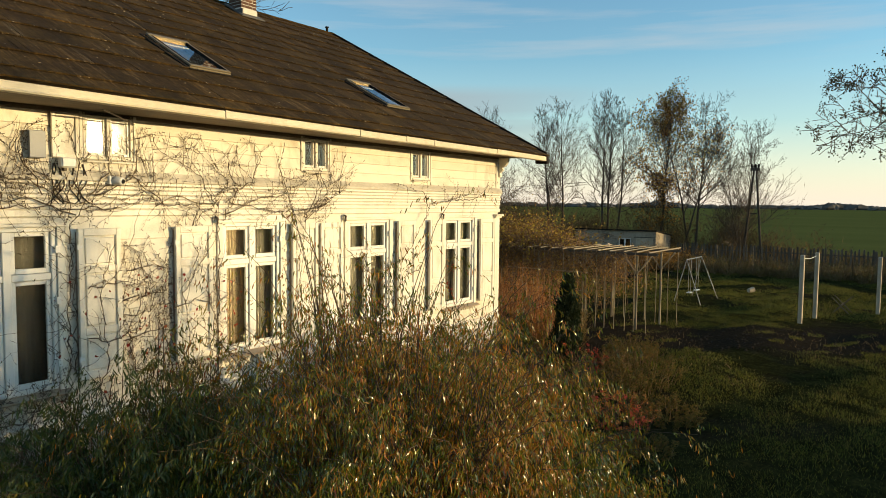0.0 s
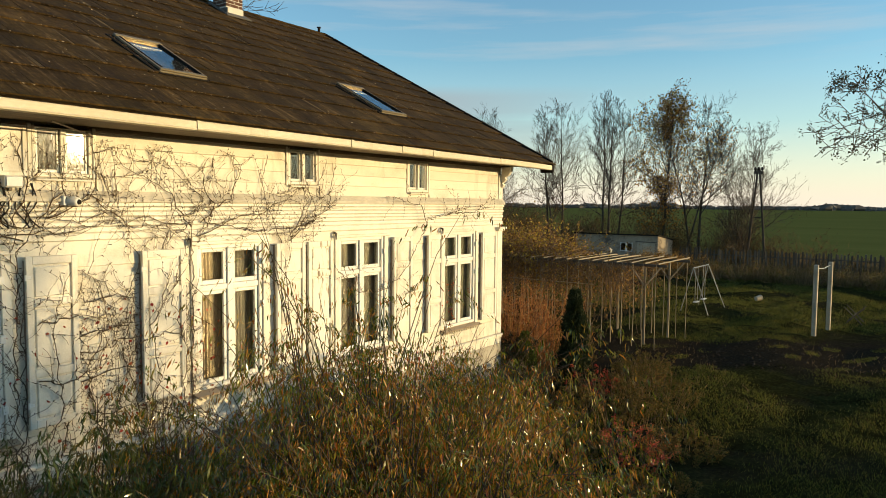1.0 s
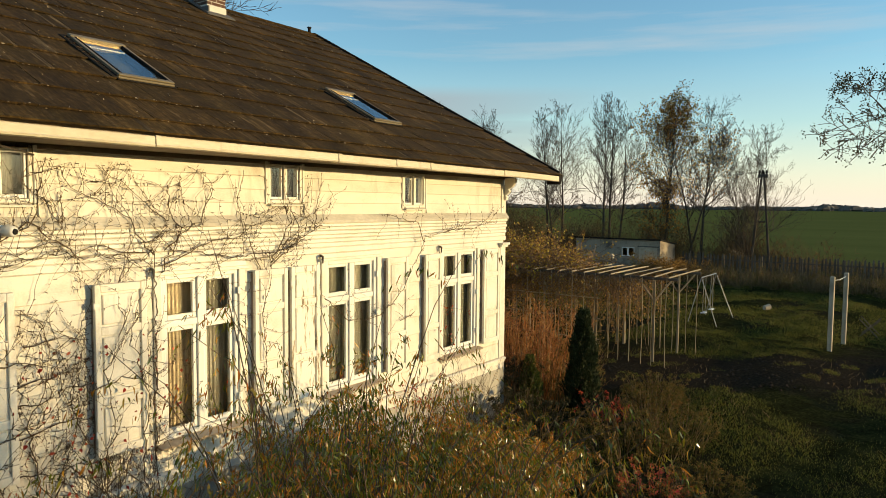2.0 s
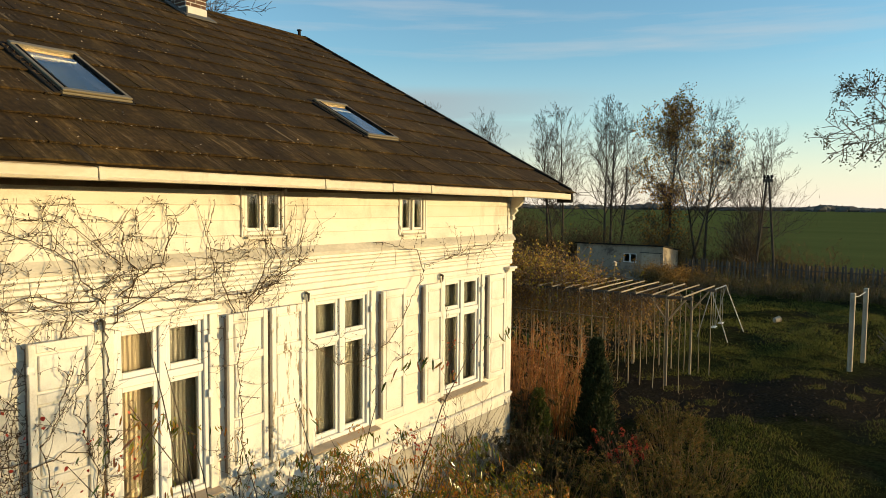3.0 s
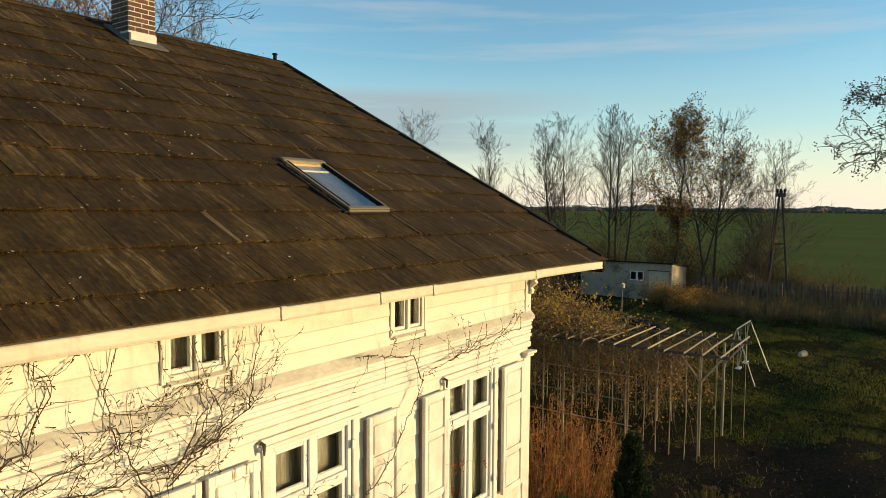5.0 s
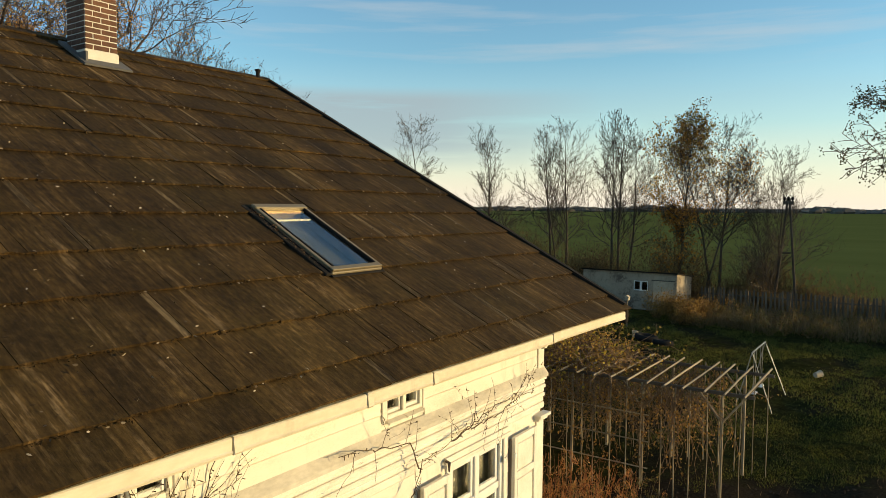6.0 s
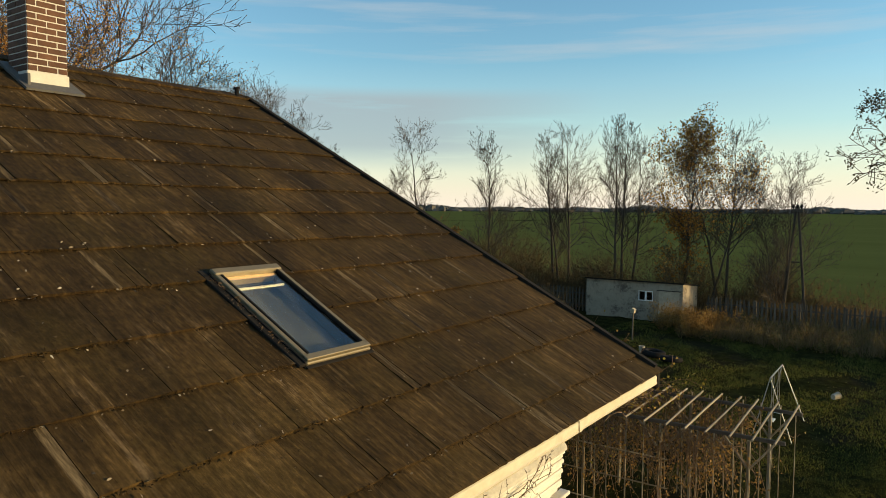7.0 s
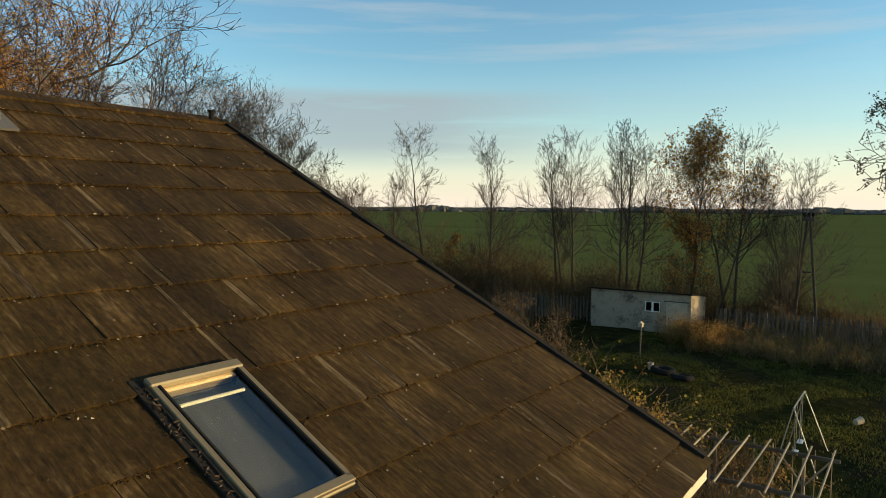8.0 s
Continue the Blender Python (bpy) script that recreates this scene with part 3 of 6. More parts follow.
for i, (a, b) in enumerate(zip(GX, GX[1:])):
    dip = -0.006 * (i % 2)
    part("gutter", along([(y, z + dip) for y, z in trough], a + 0.004, b - 0.004), GUTTER, house, "white painted eaves gutter")
for x in GX[1:-1]:
    part("gutter_joint", along(clip, x + 0.006, x + 0.07), GUTTER, house)
part("verge_cap", Shape().add([on_roof(verge(h) + d, h, u) for h in (-0.03, TOP) for d in (-0.05, 0.045) for u in (-0.02, 0.062)], [(0, 1, 3, 2), (4, 6, 7, 5), (0, 4, 5, 1), (2, 3, 7, 6), (1, 5, 7, 3), (0, 2, 6, 4)]), FELT, house, "tarred felt strip along the roof edge")
part("verge_board", Shape().add(
    [on_roof(verge(0) + d, 0.0 - 0.02, u) for d in (-0.03, 0.03) for u in (-0.2, 0.015)] + [on_roof(verge(TOP) + d, TOP, u) for d in (-0.03, 0.03) for u in (-0.2, 0.015)],
    [(0, 1, 3, 2), (4, 6, 7, 5), (0, 4, 5, 1), (2, 3, 7, 6), (1, 5, 7, 3), (0, 2, 6, 4)]), FELT, house, "tarred verge board")
part("gutter_end", Shape().box(16.585, 16.70, 8.60, 8.95, 6.00, 6.22, 0.02), FELT, house)

LEDGE = surface("weathered_ledge", ((0.3, (0.36, 0.32, 0.25)), (0.6, (0.62, 0.57, 0.47))), 2.5, (0.5, 1, 1), 0.8, 25, 0.4, 0.004)
# cornice between the storeys: ledge, frieze boards and beads, one behind the other
part("cornice_ledge", Shape().profile([(FRONT, 5.20), (FRONT, 5.345), (FRONT - 0.03, 5.34), (FRONT - 0.105, 5.245), (FRONT - 0.105, 5.20)], LEFT, GABLE + 0.05), LEDGE, house, "weathered sloping ledge board")
for z0, z1, out in ((5.135, 5.198, 0.075), (5.075, 5.133, 0.050), (5.005, 5.073, 0.062), (4.945, 5.003, 0.040), (4.875, 4.943, 0.052), (4.80, 4.873, 0.032), (4.70, 4.798, 0.042)):
    part("cornice_moulding", Shape().profile([(FRONT, z0), (FRONT, z1), (FRONT - out * 0.8, z1), (FRONT - out, z1 - 0.012), (FRONT - out, z0 + 0.016), (FRONT - out * 0.6, z0)], LEFT, GABLE + 0.02 + out * 0.4), TRIM, house)
for z0, z1, out in ((1.92, 1.97, 0.09), (1.86, 1.918, 0.06), (1.724, 1.858, 0.04)):
    part("base_moulding", Shape().profile([(FRONT, z0), (FRONT, z1), (FRONT - out * 0.7, z1), (FRONT - out, z1 - 0.02), (FRONT - out, z0)], LEFT, GABLE + 0.04), TRIM, house)

# corner board with its capital, and the carved bracket under the eaves
part("corner_board", Shape().box(GABLE - 0.20, GABLE + 0.035, FRONT - 0.045, FRONT - 0.002, 1.975, 4.55, 0.008).box(GABLE - 0.23, GABLE + 0.06, FRONT - 0.10, FRONT - 0.002, 4.55, 4.60, 0.008)
     .box(GABLE - 0.25, GABLE + 0.09, FRONT - 0.14, FRONT - 0.002, 4.60, 4.65, 0.008), TRIM, house)
part("corner_board", Shape().box(GABLE - 0.16, GABLE + 0.03, FRONT - 0.04, FRONT - 0.002, 5.325, 5.95, 0.008), TRIM, house)
s = Shape()
br = [(0, 5.62), (-0.04, 5.63), (-0.06, 5.69), (-0.03, 5.73), (-0.08, 5.77), (-0.13, 5.82), (-0.10, 5.87), (-0.19, 5.92), (-0.27, 6.02), (-0.28, 6.12), (0, 6.12)]
s.profile([(FRONT - 0.045 + y, z) for y, z in br], GABLE - 0.06, GABLE + 0.03)
part("eaves_bracket", s, TRIM, house, "fretsawn eaves bracket")
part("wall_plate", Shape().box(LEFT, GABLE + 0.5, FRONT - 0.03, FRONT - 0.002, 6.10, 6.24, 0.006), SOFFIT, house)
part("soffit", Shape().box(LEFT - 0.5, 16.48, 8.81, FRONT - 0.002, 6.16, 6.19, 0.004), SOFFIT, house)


def window(x0, x1, z0, z1, name="window", ajar=0.0):
    """A four-light casement: frame, mullion, transom, sashes, panes and sill."""
    w = part(name, Shape().box(x0, x0 + 0.06, FRONT - 0.02, FRONT + 0.14, z0, z1).box(x1 - 0.06, x1, FRONT - 0.02, FRONT + 0.14, z0, z1)
             .box(x0 + 0.06, x1 - 0.06, FRONT - 0.02, FRONT + 0.14, z1 - 0.06, z1).box(x0 + 0.06, x1 - 0.06, FRONT - 0.02, FRONT + 0.14, z0, z0 + 0.06), SASH, house, "white painted four-light casement window")
    xm, zt = (x0 + x1) / 2, z0 + (z1 - z0) * 0.70
    part("mullion", Shape().box(xm - 0.05, xm + 0.05, FRONT - 0.012, FRONT + 0.10, z0 + 0.06, z1 - 0.06), SASH, w)
    for a, b in ((x0 + 0.06, xm - 0.05), (xm + 0.05, x1 - 0.06)):
        part("transom", Shape().box(a, b, FRONT - 0.005, FRONT + 0.10, zt - 0.045, zt + 0.045), SASH, w)
        for c, d in ((z0 + 0.06, zt - 0.045), (zt + 0.045, z1 - 0.06)):
            f = Shape().box(a + 0.004, a + 0.06, FRONT + 0.02, FRONT + 0.07, c + 0.004, d - 0.004).box(b - 0.06, b - 0.004, FRONT + 0.02, FRONT + 0.07, c + 0.004, d - 0.004)
            f.box(a + 0.06, b - 0.06, FRONT + 0.02, FRONT + 0.07, c + 0.004, c + 0.07).box(a + 0.06, b - 0.06, FRONT + 0.02, FRONT + 0.07, d - 0.06, d - 0.004)
            part("sash", f, SASH, w)
            p = part("pane", Shape().box(a + 0.055, b - 0.055, FRONT + 0.042, FRONT + 0.047, c + 0.065, d - 0.055, 0), GLASS, w, "clear glass pane")
            p.visible_shadow = False
    part("sill", Shape().profile([(FRONT + 0.02, z0 - 0.005), (FRONT + 0.02, z0 - 0.05), (FRONT - 0.15, z0 - 0.075), (FRONT - 0.16, z0 - 0.05)], x0 - 0.10, x1 + 0.12), WOODSILL, w, "bare weathered sill board")
    # casing round the opening, head board above
    for a, b in ((x0 - 0.11, x0 - 0.003), (x1 + 0.003, x1 + 0.11)):
        part("casing", Shape().box(a, b, FRONT - 0.05, FRONT - 0.003, z0 - 0.02, z1 + 0.0), TRIM, w)
    part("head_board", Shape().box(x0 - 0.16, x1 + 0.16, FRONT - 0.07, FRONT - 0.003, z1 + 0.003, z1 + 0.05).box(x0 - 0.13, x1 + 0.13, FRONT - 0.05, FRONT - 0.003, z1 + 0.05, z1 + 0.125), TRIM, w)
    for x in (x0 - 0.14,):
        part("hook", Shape().tube([(x, FRONT - 0.05, z1 + 0.10), (x, FRONT - 0.10, z1 + 0.09), (x, FRONT - 0.10, z1 - 0.02)], [0.020, 0.022, 0.010], 8), IRON, w)
    for k in range(15):
        xk = x0 - 0.04 + (x1 - x0 + 0.10) * k / 14
        part("dentil", Shape().tube([(xk, FRONT - 0.025, z0 - 0.155), (xk, FRONT - 0.035, z0 - 0.12), (xk, FRONT - 0.035, z0 - 0.085)], [0.010, 0.022, 0.026], 6), TRIM, w)
    for z in (z0 + 0.35, z0 + 1.2, z1 - 0.3):
        part("hinge", Shape().box(x1 - 0.03, x1 + 0.03, FRONT - 0.068, FRONT - 0.048, z - 0.05, z + 0.05, 0.004), SASH, w)
    return w


WOODSILL = surface("bare_sill", ((0.3, (0.30, 0.22, 0.14)), (0.7, (0.46, 0.37, 0.27))), 3.0, (0.4, 1, 1), 0.75, 40, 0.4, 0.004)
for k in TALL:
    window(*k)


def low_window(x0, x1, z0, z1):
    """A small two-light attic window."""
    w = part("attic_window", Shape().box(x0, x0 + 0.045, FRONT - 0.03, FRONT + 0.12, z0, z1).box(x1 - 0.045, x1, FRONT - 0.03, FRONT + 0.12, z0, z1).box(x0 + 0.045, x1 - 0.045, FRONT - 0.03, FRONT + 0.12, z1 - 0.05, z1)
             .box(x0 + 0.045, x1 - 0.045, FRONT - 0.03, FRONT + 0.12, z0, z0 + 0.05), TRIM, house, "small white two-light attic window")
    xm = (x0 + x1) / 2
    part("mullion", Shape().box(xm - 0.03, xm + 0.03, FRONT - 0.035, FRONT + 0.09, z0 + 0.05, z1 - 0.05), TRIM, w)
    for a, b in ((x0 + 0.045, xm - 0.03), (xm + 0.03, x1 - 0.045)):
        part("sash", Shape().box(a + 0.003, a + 0.035, FRONT + 0.0, FRONT + 0.05, z0 + 0.053, z1 - 0.053).box(b - 0.035, b - 0.003, FRONT + 0.0, FRONT + 0.05, z0 + 0.053, z1 - 0.053)
             .box(a + 0.035, b - 0.035, FRONT + 0.0, FRONT + 0.05, z0 + 0.053, z0 + 0.095).box(a + 0.035, b - 0.035, FRONT + 0.0, FRONT + 0.05, z1 - 0.09, z1 - 0.053), SASH, w)
        p = part("pane", Shape().box(a + 0.032, b - 0.032, FRONT + 0.018, FRONT + 0.022, z0 + 0.09, z1 - 0.085, 0), DUSTY if x0 < 6 else GLASS, w)
        p.visible_shadow = False
        part("sill", Shape().profile([(FRONT, z0 - 0.002), (FRONT, z0 - 0.03), (FRONT - 0.075, z0 - 0.045), (FRONT - 0.08, z0 - 0.025)], a - 0.02, b + 0.02), TRIM, w)
    part("casing", Shape().box(x0 - 0.05, x0 - 0.003, FRONT - 0.04, FRONT - 0.003, z0 - 0.02, z1 - 0.002), TRIM, w)
    part("casing", Shape().box(x1 + 0.003, x1 + 0.05, FRONT - 0.04, FRONT - 0.003, z0 - 0.02, z1 - 0.002), TRIM, w)


for k in LOW:
    low_window(*k)
x, z, w = 4.44, 5.50, bpy.data.objects["attic_window"]
part("open_sash", Shape().box(x, x + 0.05, FRONT - 0.075, FRONT - 0.035, z, z + 0.60).box(x + 0.31, x + 0.36, FRONT - 0.075, FRONT - 0.035, z, z + 0.60).box(x + 0.05, x + 0.31, FRONT - 0.075, FRONT - 0.035, z, z + 0.05)
     .box(x + 0.05, x + 0.31, FRONT - 0.075, FRONT - 0.035, z + 0.55, z + 0.60).box(x + 0.05, x + 0.31, FRONT - 0.055, FRONT - 0.045, z + 0.05, z + 0.55, 0), TRIM, w, "white boarded casement folded open on the wall")


def shutter(x0, x1, z0, z1, mat, off=0.085, split=(0.27, 0.68), label="white panelled wooden shutter folded back on the wall"):
    """A panelled shutter standing a little off the wall on its hinges."""
    y0, y1 = FRONT - off - 0.05, FRONT - off + 0.005
    st = 0.075
    s = part("shutter", Shape().box(x0, x0 + st, y0, y1, z0, z1).box(x1 - st, x1, y0, y1, z0, z1), mat, house, label)
    cuts = [z0] + [z1 - (z1 - z0) * t for t in split[::-1]] + [z1]
    for z in cuts:
        c = min(max(z, z0 + 0.05), z1 - 0.05)
        part("rail", Shape().box(x0 + st, x1 - st, y0 + 0.002, y1 - 0.002, c - 0.05, c + 0.05), mat, s)
    for a, b in zip(cuts, cuts[1:]):
        a, b = max(a + 0.05, z0 + 0.1), min(b - 0.05, z1 - 0.1)
        part("panel", Shape().box(x0 + st, x1 - st, y0 + 0.034, y1 - 0.004, a, b, 0).box(x0 + st + 0.028, x1 - st - 0.028, y0 + 0.010, y0 + 0.036, a + 0.028, b - 0.028, 0.012), mat, s)
    for z in (z0 + 0.3, z1 - 0.25):
        part("hinge", Shape().tube([(x0 - 0.012, y0 - 0.006, z - 0.035), (x0 - 0.012, y0 - 0.006, z + 0.035)], 0.014, 8).box(x0 - 0.01, x0 + 0.05, y0 - 0.008, y0 - 0.001, z - 0.02, z + 0.02, 0.002), SASH, s)
    # dark strip standing in for the shadow in the gap behind the shutter
    part("batten", Shape().box(x0 + 0.01, x0 + 0.05, y1, FRONT - 0.004, z0 + 0.05, z1 - 0.05, 0.004), SOFFIT, s)
    return s


for a, b, m in ((4.72, 5.33, TRIM), (6.20, 6.86, TRIM), (8.56, 9.19, TRIM), (9.26, 9.86, PEEL), (11.56, 12.16, TRIM), (12.70, 13.24, TRIM), (14.84, 15.50, TRIM), (2.42, 3.02, TRIM)):
    shutter(a, b, 2.44, 4.54, m, label="white panelled shutter with flaking paint folded back on the wall" if m is PEEL else "white panelled wooden shutter folded back on the wall")

# weatherboards, each one a plank with its lower edge proud
def boards(z_from, z_to, rise, holes, x_from, x_to, rng):
    n = round((z_to - z_from) / rise)
    rise = (z_to - z_from) / n
    for k in range(n):
        za, zb = z_from + k * rise, z_from + (k + 1) * rise
        cuts = [x_from]
        for h in holes:
            if h[2] - 0.03 < zb and h[3] > za:
                cuts += [h[0] - 0.055, h[1] + 0.055]
        cuts.append(x_to)
        for a, b in zip(cuts[::2], cuts[1::2]):
            while b - a > 0.05:
                e = b if b - a < 5.2 else a + rng.uniform(2.6, 4.6)
                p = rng.uniform(0.0, 0.004)
                out = [(FRONT - 0.003, za + 0.004), (FRONT - 0.003, zb - 0.002), (FRONT - 0.010 - p, zb - 0.002), (FRONT - 0.024 - p, za + 0.014), (FRONT - 0.018 - p, za + 0.004)]
                part("board", Shape().profile(out, a + 0.002, e - 0.002), PAINT, wall)
                a = e


rb = random.Random(5)
boards(5.325, 6.10, 0.194, LOW, LEFT, GABLE - 0.17, rb)
low_holes = [(h[0] - 0.06, h[1] + 0.06, h[2] - 0.06, h[3] + 0.14) for h in TALL]
boards(1.975, 4.70, 0.34, low_holes, LEFT, GABLE - 0.21, rb)

LIME = surface("limewash", ((0.3, (0.50, 0.46, 0.38)), (0.7, (0.68, 0.63, 0.54))), 3.0, (1, 1, 1), 0.85, 40, 0.4, 0.004)
# chimney: mortar core, bricks in stretcher courses, painted base and lead apron
chimney = part("chimney", Shape().box(12.049, 12.551, 15.418, 15.932, 9.60, 12.5, 0), MORTAR, house, "red brick chimney with pale joints")
chimney.location = (0.04, 0, -0.03)
BL, BH, BJ = 0.2405, 0.067, 0.0165
bm_long = fixed(Shape().box(0, BL, 0, 0.03, 0, BH, 0.004).mesh("brick"))
bm_half = fixed(Shape().box(0, BL / 2 - BJ / 2, 0, 0.03, 0, BH, 0.004).mesh("brick"))
for me in (bm_long, bm_half):
    me.materials.append(BRICK)
z, course = 10.12, 0
while z < 12.42:
    for face in range(4):
        row = [(0, bm_long), (BL + BJ, bm_long)] if (course + face) % 2 else [(0, bm_half), (BL / 2 + BJ / 2, bm_long), (BL * 1.5 + BJ * 1.5, bm_half)]
        for d, me in row:
            o = part("brick", me, BRICK, chimney)
            if face == 0:
                o.matrix_basis = pose(12.05 + d, 15.41, z)
            elif face == 1:
                o.matrix_basis = pose(12.56, 15.425 + d, z, 0, 0, 90)
            elif face == 2:
                o.matrix_basis = pose(12.55 - d, 15.94, z, 0, 0, 180)
            else:
                o.matrix_basis = pose(12.04, 15.925 - d, z, 0, 0, -90)
    z += BH + BJ
    course += 1
part("chimney_base", Shape().box(12.03, 12.57, 15.40, 15.95, 9.60, 10.105, 0.01), LIME, chimney, "whitewashed chimney foot")
part("flashing", Shape().add([on_roof(11.93, 7.40, 0.09), on_roof(12.68, 7.40, 0.09), on_roof(12.66, 8.30, 0.10), on_roof(11.94, 8.30, 0.10), on_roof(11.93, 7.40, 0.06), on_roof(12.68, 7.40, 0.06), on_roof(12.66, 8.30, 0.06), on_roof(11.94, 8.30, 0.06)],
     [(0, 1, 2, 3), (7, 6, 5, 4), (0, 4, 5, 1), (1, 5, 6, 2), (2, 6, 7, 3), (3, 7, 4, 0)]), LEAD, chimney, "dull lead apron")
part("flashing", Shape().box(11.99, 12.028, 15.30, 15.97, 9.72, 10.06, 0.006), LEAD, chimney)
part("ridge_pipe", Shape().tube([(16.05, 16.22, RIDGE_Z - 0.05), (16.05, 16.22, RIDGE_Z + 0.14)], 0.04, 12).tube([(16.05, 16.22, RIDGE_Z + 0.14), (16.05, 16.22, RIDGE_Z + 0.17)], 0.06, 12), BLACK, house, "small black vent pipe")


PALEBAR = surface("pale_metal_bar", ((0.3, (0.34, 0.33, 0.24)), (0.7, (0.44, 0.43, 0.32))), 3.0, (1, 1, 1), 0.5, 50, 0.05, 0.001)
BLIND_SHADE = surface("grey_blind_and_shaft_shade", ((0.3, (0.020, 0.022, 0.016)), (0.7, (0.030, 0.032, 0.024))), 2.0, (1, 1, 1), 0.8, 30, 0.1, 0.001)


def skylight(x, sl, width=0.80, length=1.46):
    """A tilting roof window in bronze-coloured cladding; local x across, y up the slope, z out of the roof."""
    w = part("skylight", Shape().box(0, 0.05, 0.05, length - 0.05, -0.08, 0.085).box(width - 0.05, width, 0.05, length - 0.05, -0.08, 0.085).box(0.0, width, length - 0.09, length - 0.01, -0.07, 0.09).box(0, width, 0.01, 0.05, -0.07, 0.05), BRONZE, house, "closed roof window with bronze metal cladding")
    w.matrix_basis = Matrix.Translation(on_roof(x, sl)) @ Matrix.Rotation(math.atan(PITCH), 4, "X")
    part("head_cover", Shape().box(-0.005, width + 0.005, length - 0.10, length, -0.08, 0.10, 0.012), BRONZE, w)
    part("foot_cover", Shape().box(-0.005, width + 0.005, 0, 0.05, -0.08, 0.055, 0.010).box(0.0, width, 0.012, 0.085, 0.058, 0.085, 0.006), BRONZE, w)
    part("side_seal", Shape().box(0.052, 0.075, 0.085, length - 0.10, -0.06, 0.092, 0.004), BLACK, w)
    part("side_seal", Shape().box(width - 0.075, width - 0.052, 0.085, length - 0.10, -0.06, 0.092, 0.004), BLACK, w)
    p = part("pane", Shape().box(0.075, width - 0.075, 0.085, length - 0.10, 0.050, 0.062, 0), GLASS, w, "clear glass pane")
    p.visible_shadow = False
    part("inner_frame", Shape().box(0.075, width - 0.075, length - 0.135, length - 0.10, 0.022, 0.046), PINE, w, "varnished pine inner frame")
    # the other sides are near black instead of pine: shade put into their colour
    part("inner_frame", Shape().box(0.075, width - 0.075, 0.085, 0.13, -0.05, 0.046).box(0.075, 0.10, 0.13, length - 0.172, -0.05, 0.046).box(width - 0.10, width - 0.075, 0.13, length - 0.172, -0.05, 0.046), BLIND_SHADE, w)
    part("control_bar", Shape().tube([(0.12, length - 0.30, 0.030), (width - 0.12, length - 0.30, 0.030)], 0.014, 8), PALEBAR, w)
    part("blind", Shape().box(0.10, width - 0.10, 0.13, length - 0.12, -0.075, -0.068, 0), BLIND_SHADE, w, "closed grey blind behind the glass")
    # shaft lining darkened the same way, in place of shade
    part("shaft_lining", Shape().box(0.055, 0.07, 0.09, length - 0.1, -0.45, -0.06, 0).box(width - 0.07, width - 0.055, 0.09, length - 0.1, -0.45, -0.06, 0).box(0.07, width - 0.07, 0.09, 0.105, -0.45, -0.06, 0).box(0.07, width - 0.07, length - 0.115, length - 0.1, -0.45, -0.06, 0), BLIND_SHADE, w)
    part("apron", Shape().box(-0.02, width + 0.02, -0.04, 0.0, 0.020, 0.034, 0.004).box(-0.09, -0.008, 0.0, length + 0.05, 0.020, 0.05, 0.006).box(width + 0.008, width + 0.035, 0.0, length + 0.05, 0.020, 0.045, 0.006), FELT, w)
    part("side_cladding", Shape().box(-0.028, -0.007, 0.01, length - 0.02, -0.06, 0.066, 0.004), BLACK, w, "black side cladding")
    return w


for x, sl in SKY:
    skylight(x, sl)

# interiors seen through the panes: curtains
def curtain(x0, x1, y, z0, z1, label, cloth=None, fold=1.0):
    n = 26
    s = Shape()
    for k in range(n + 1):
        x = x0 + (x1 - x0) * k / n
        d = fold * (0.025 * math.sin(k * 1.9) + 0.012 * math.sin(k * 4.1))
        s.v += [(x, y + d, z0), (x, y + d * 0.6, z1), (x, y + d + 0.004, z0), (x, y + d * 0.6 + 0.004, z1)]
    for k in range(n):
        a = 4 * k
        s.f += [(a, a + 4, a + 5, a + 1), (a + 2, a + 3, a + 7, a + 6), (a + 1, a + 5, a + 7, a + 3), (a, a + 2, a + 6, a + 4)]
    s.f += [(0, 1, 3, 2), (4 * n, 4 * n + 2, 4 * n + 3, 4 * n + 1)]
    tagged(part("curtain", s, cloth or CLOTH), label, "curtain", "curtains at the windows")


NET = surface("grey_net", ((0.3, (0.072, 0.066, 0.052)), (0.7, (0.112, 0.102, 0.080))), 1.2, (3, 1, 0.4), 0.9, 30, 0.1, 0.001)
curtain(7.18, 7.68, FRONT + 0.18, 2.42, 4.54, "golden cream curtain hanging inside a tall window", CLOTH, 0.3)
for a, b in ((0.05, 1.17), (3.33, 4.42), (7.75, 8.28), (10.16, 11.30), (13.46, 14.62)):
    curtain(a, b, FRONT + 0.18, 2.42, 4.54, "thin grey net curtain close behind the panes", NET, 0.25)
# the same sheet, added at the attic windows so their panes aren't black
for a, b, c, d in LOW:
    curtain(a + 0.05, b - 0.05, FRONT + 0.13, c + 0.05, d - 0.05, "grey sheet added behind a small attic window to lighten its panes", NET, 0.25)

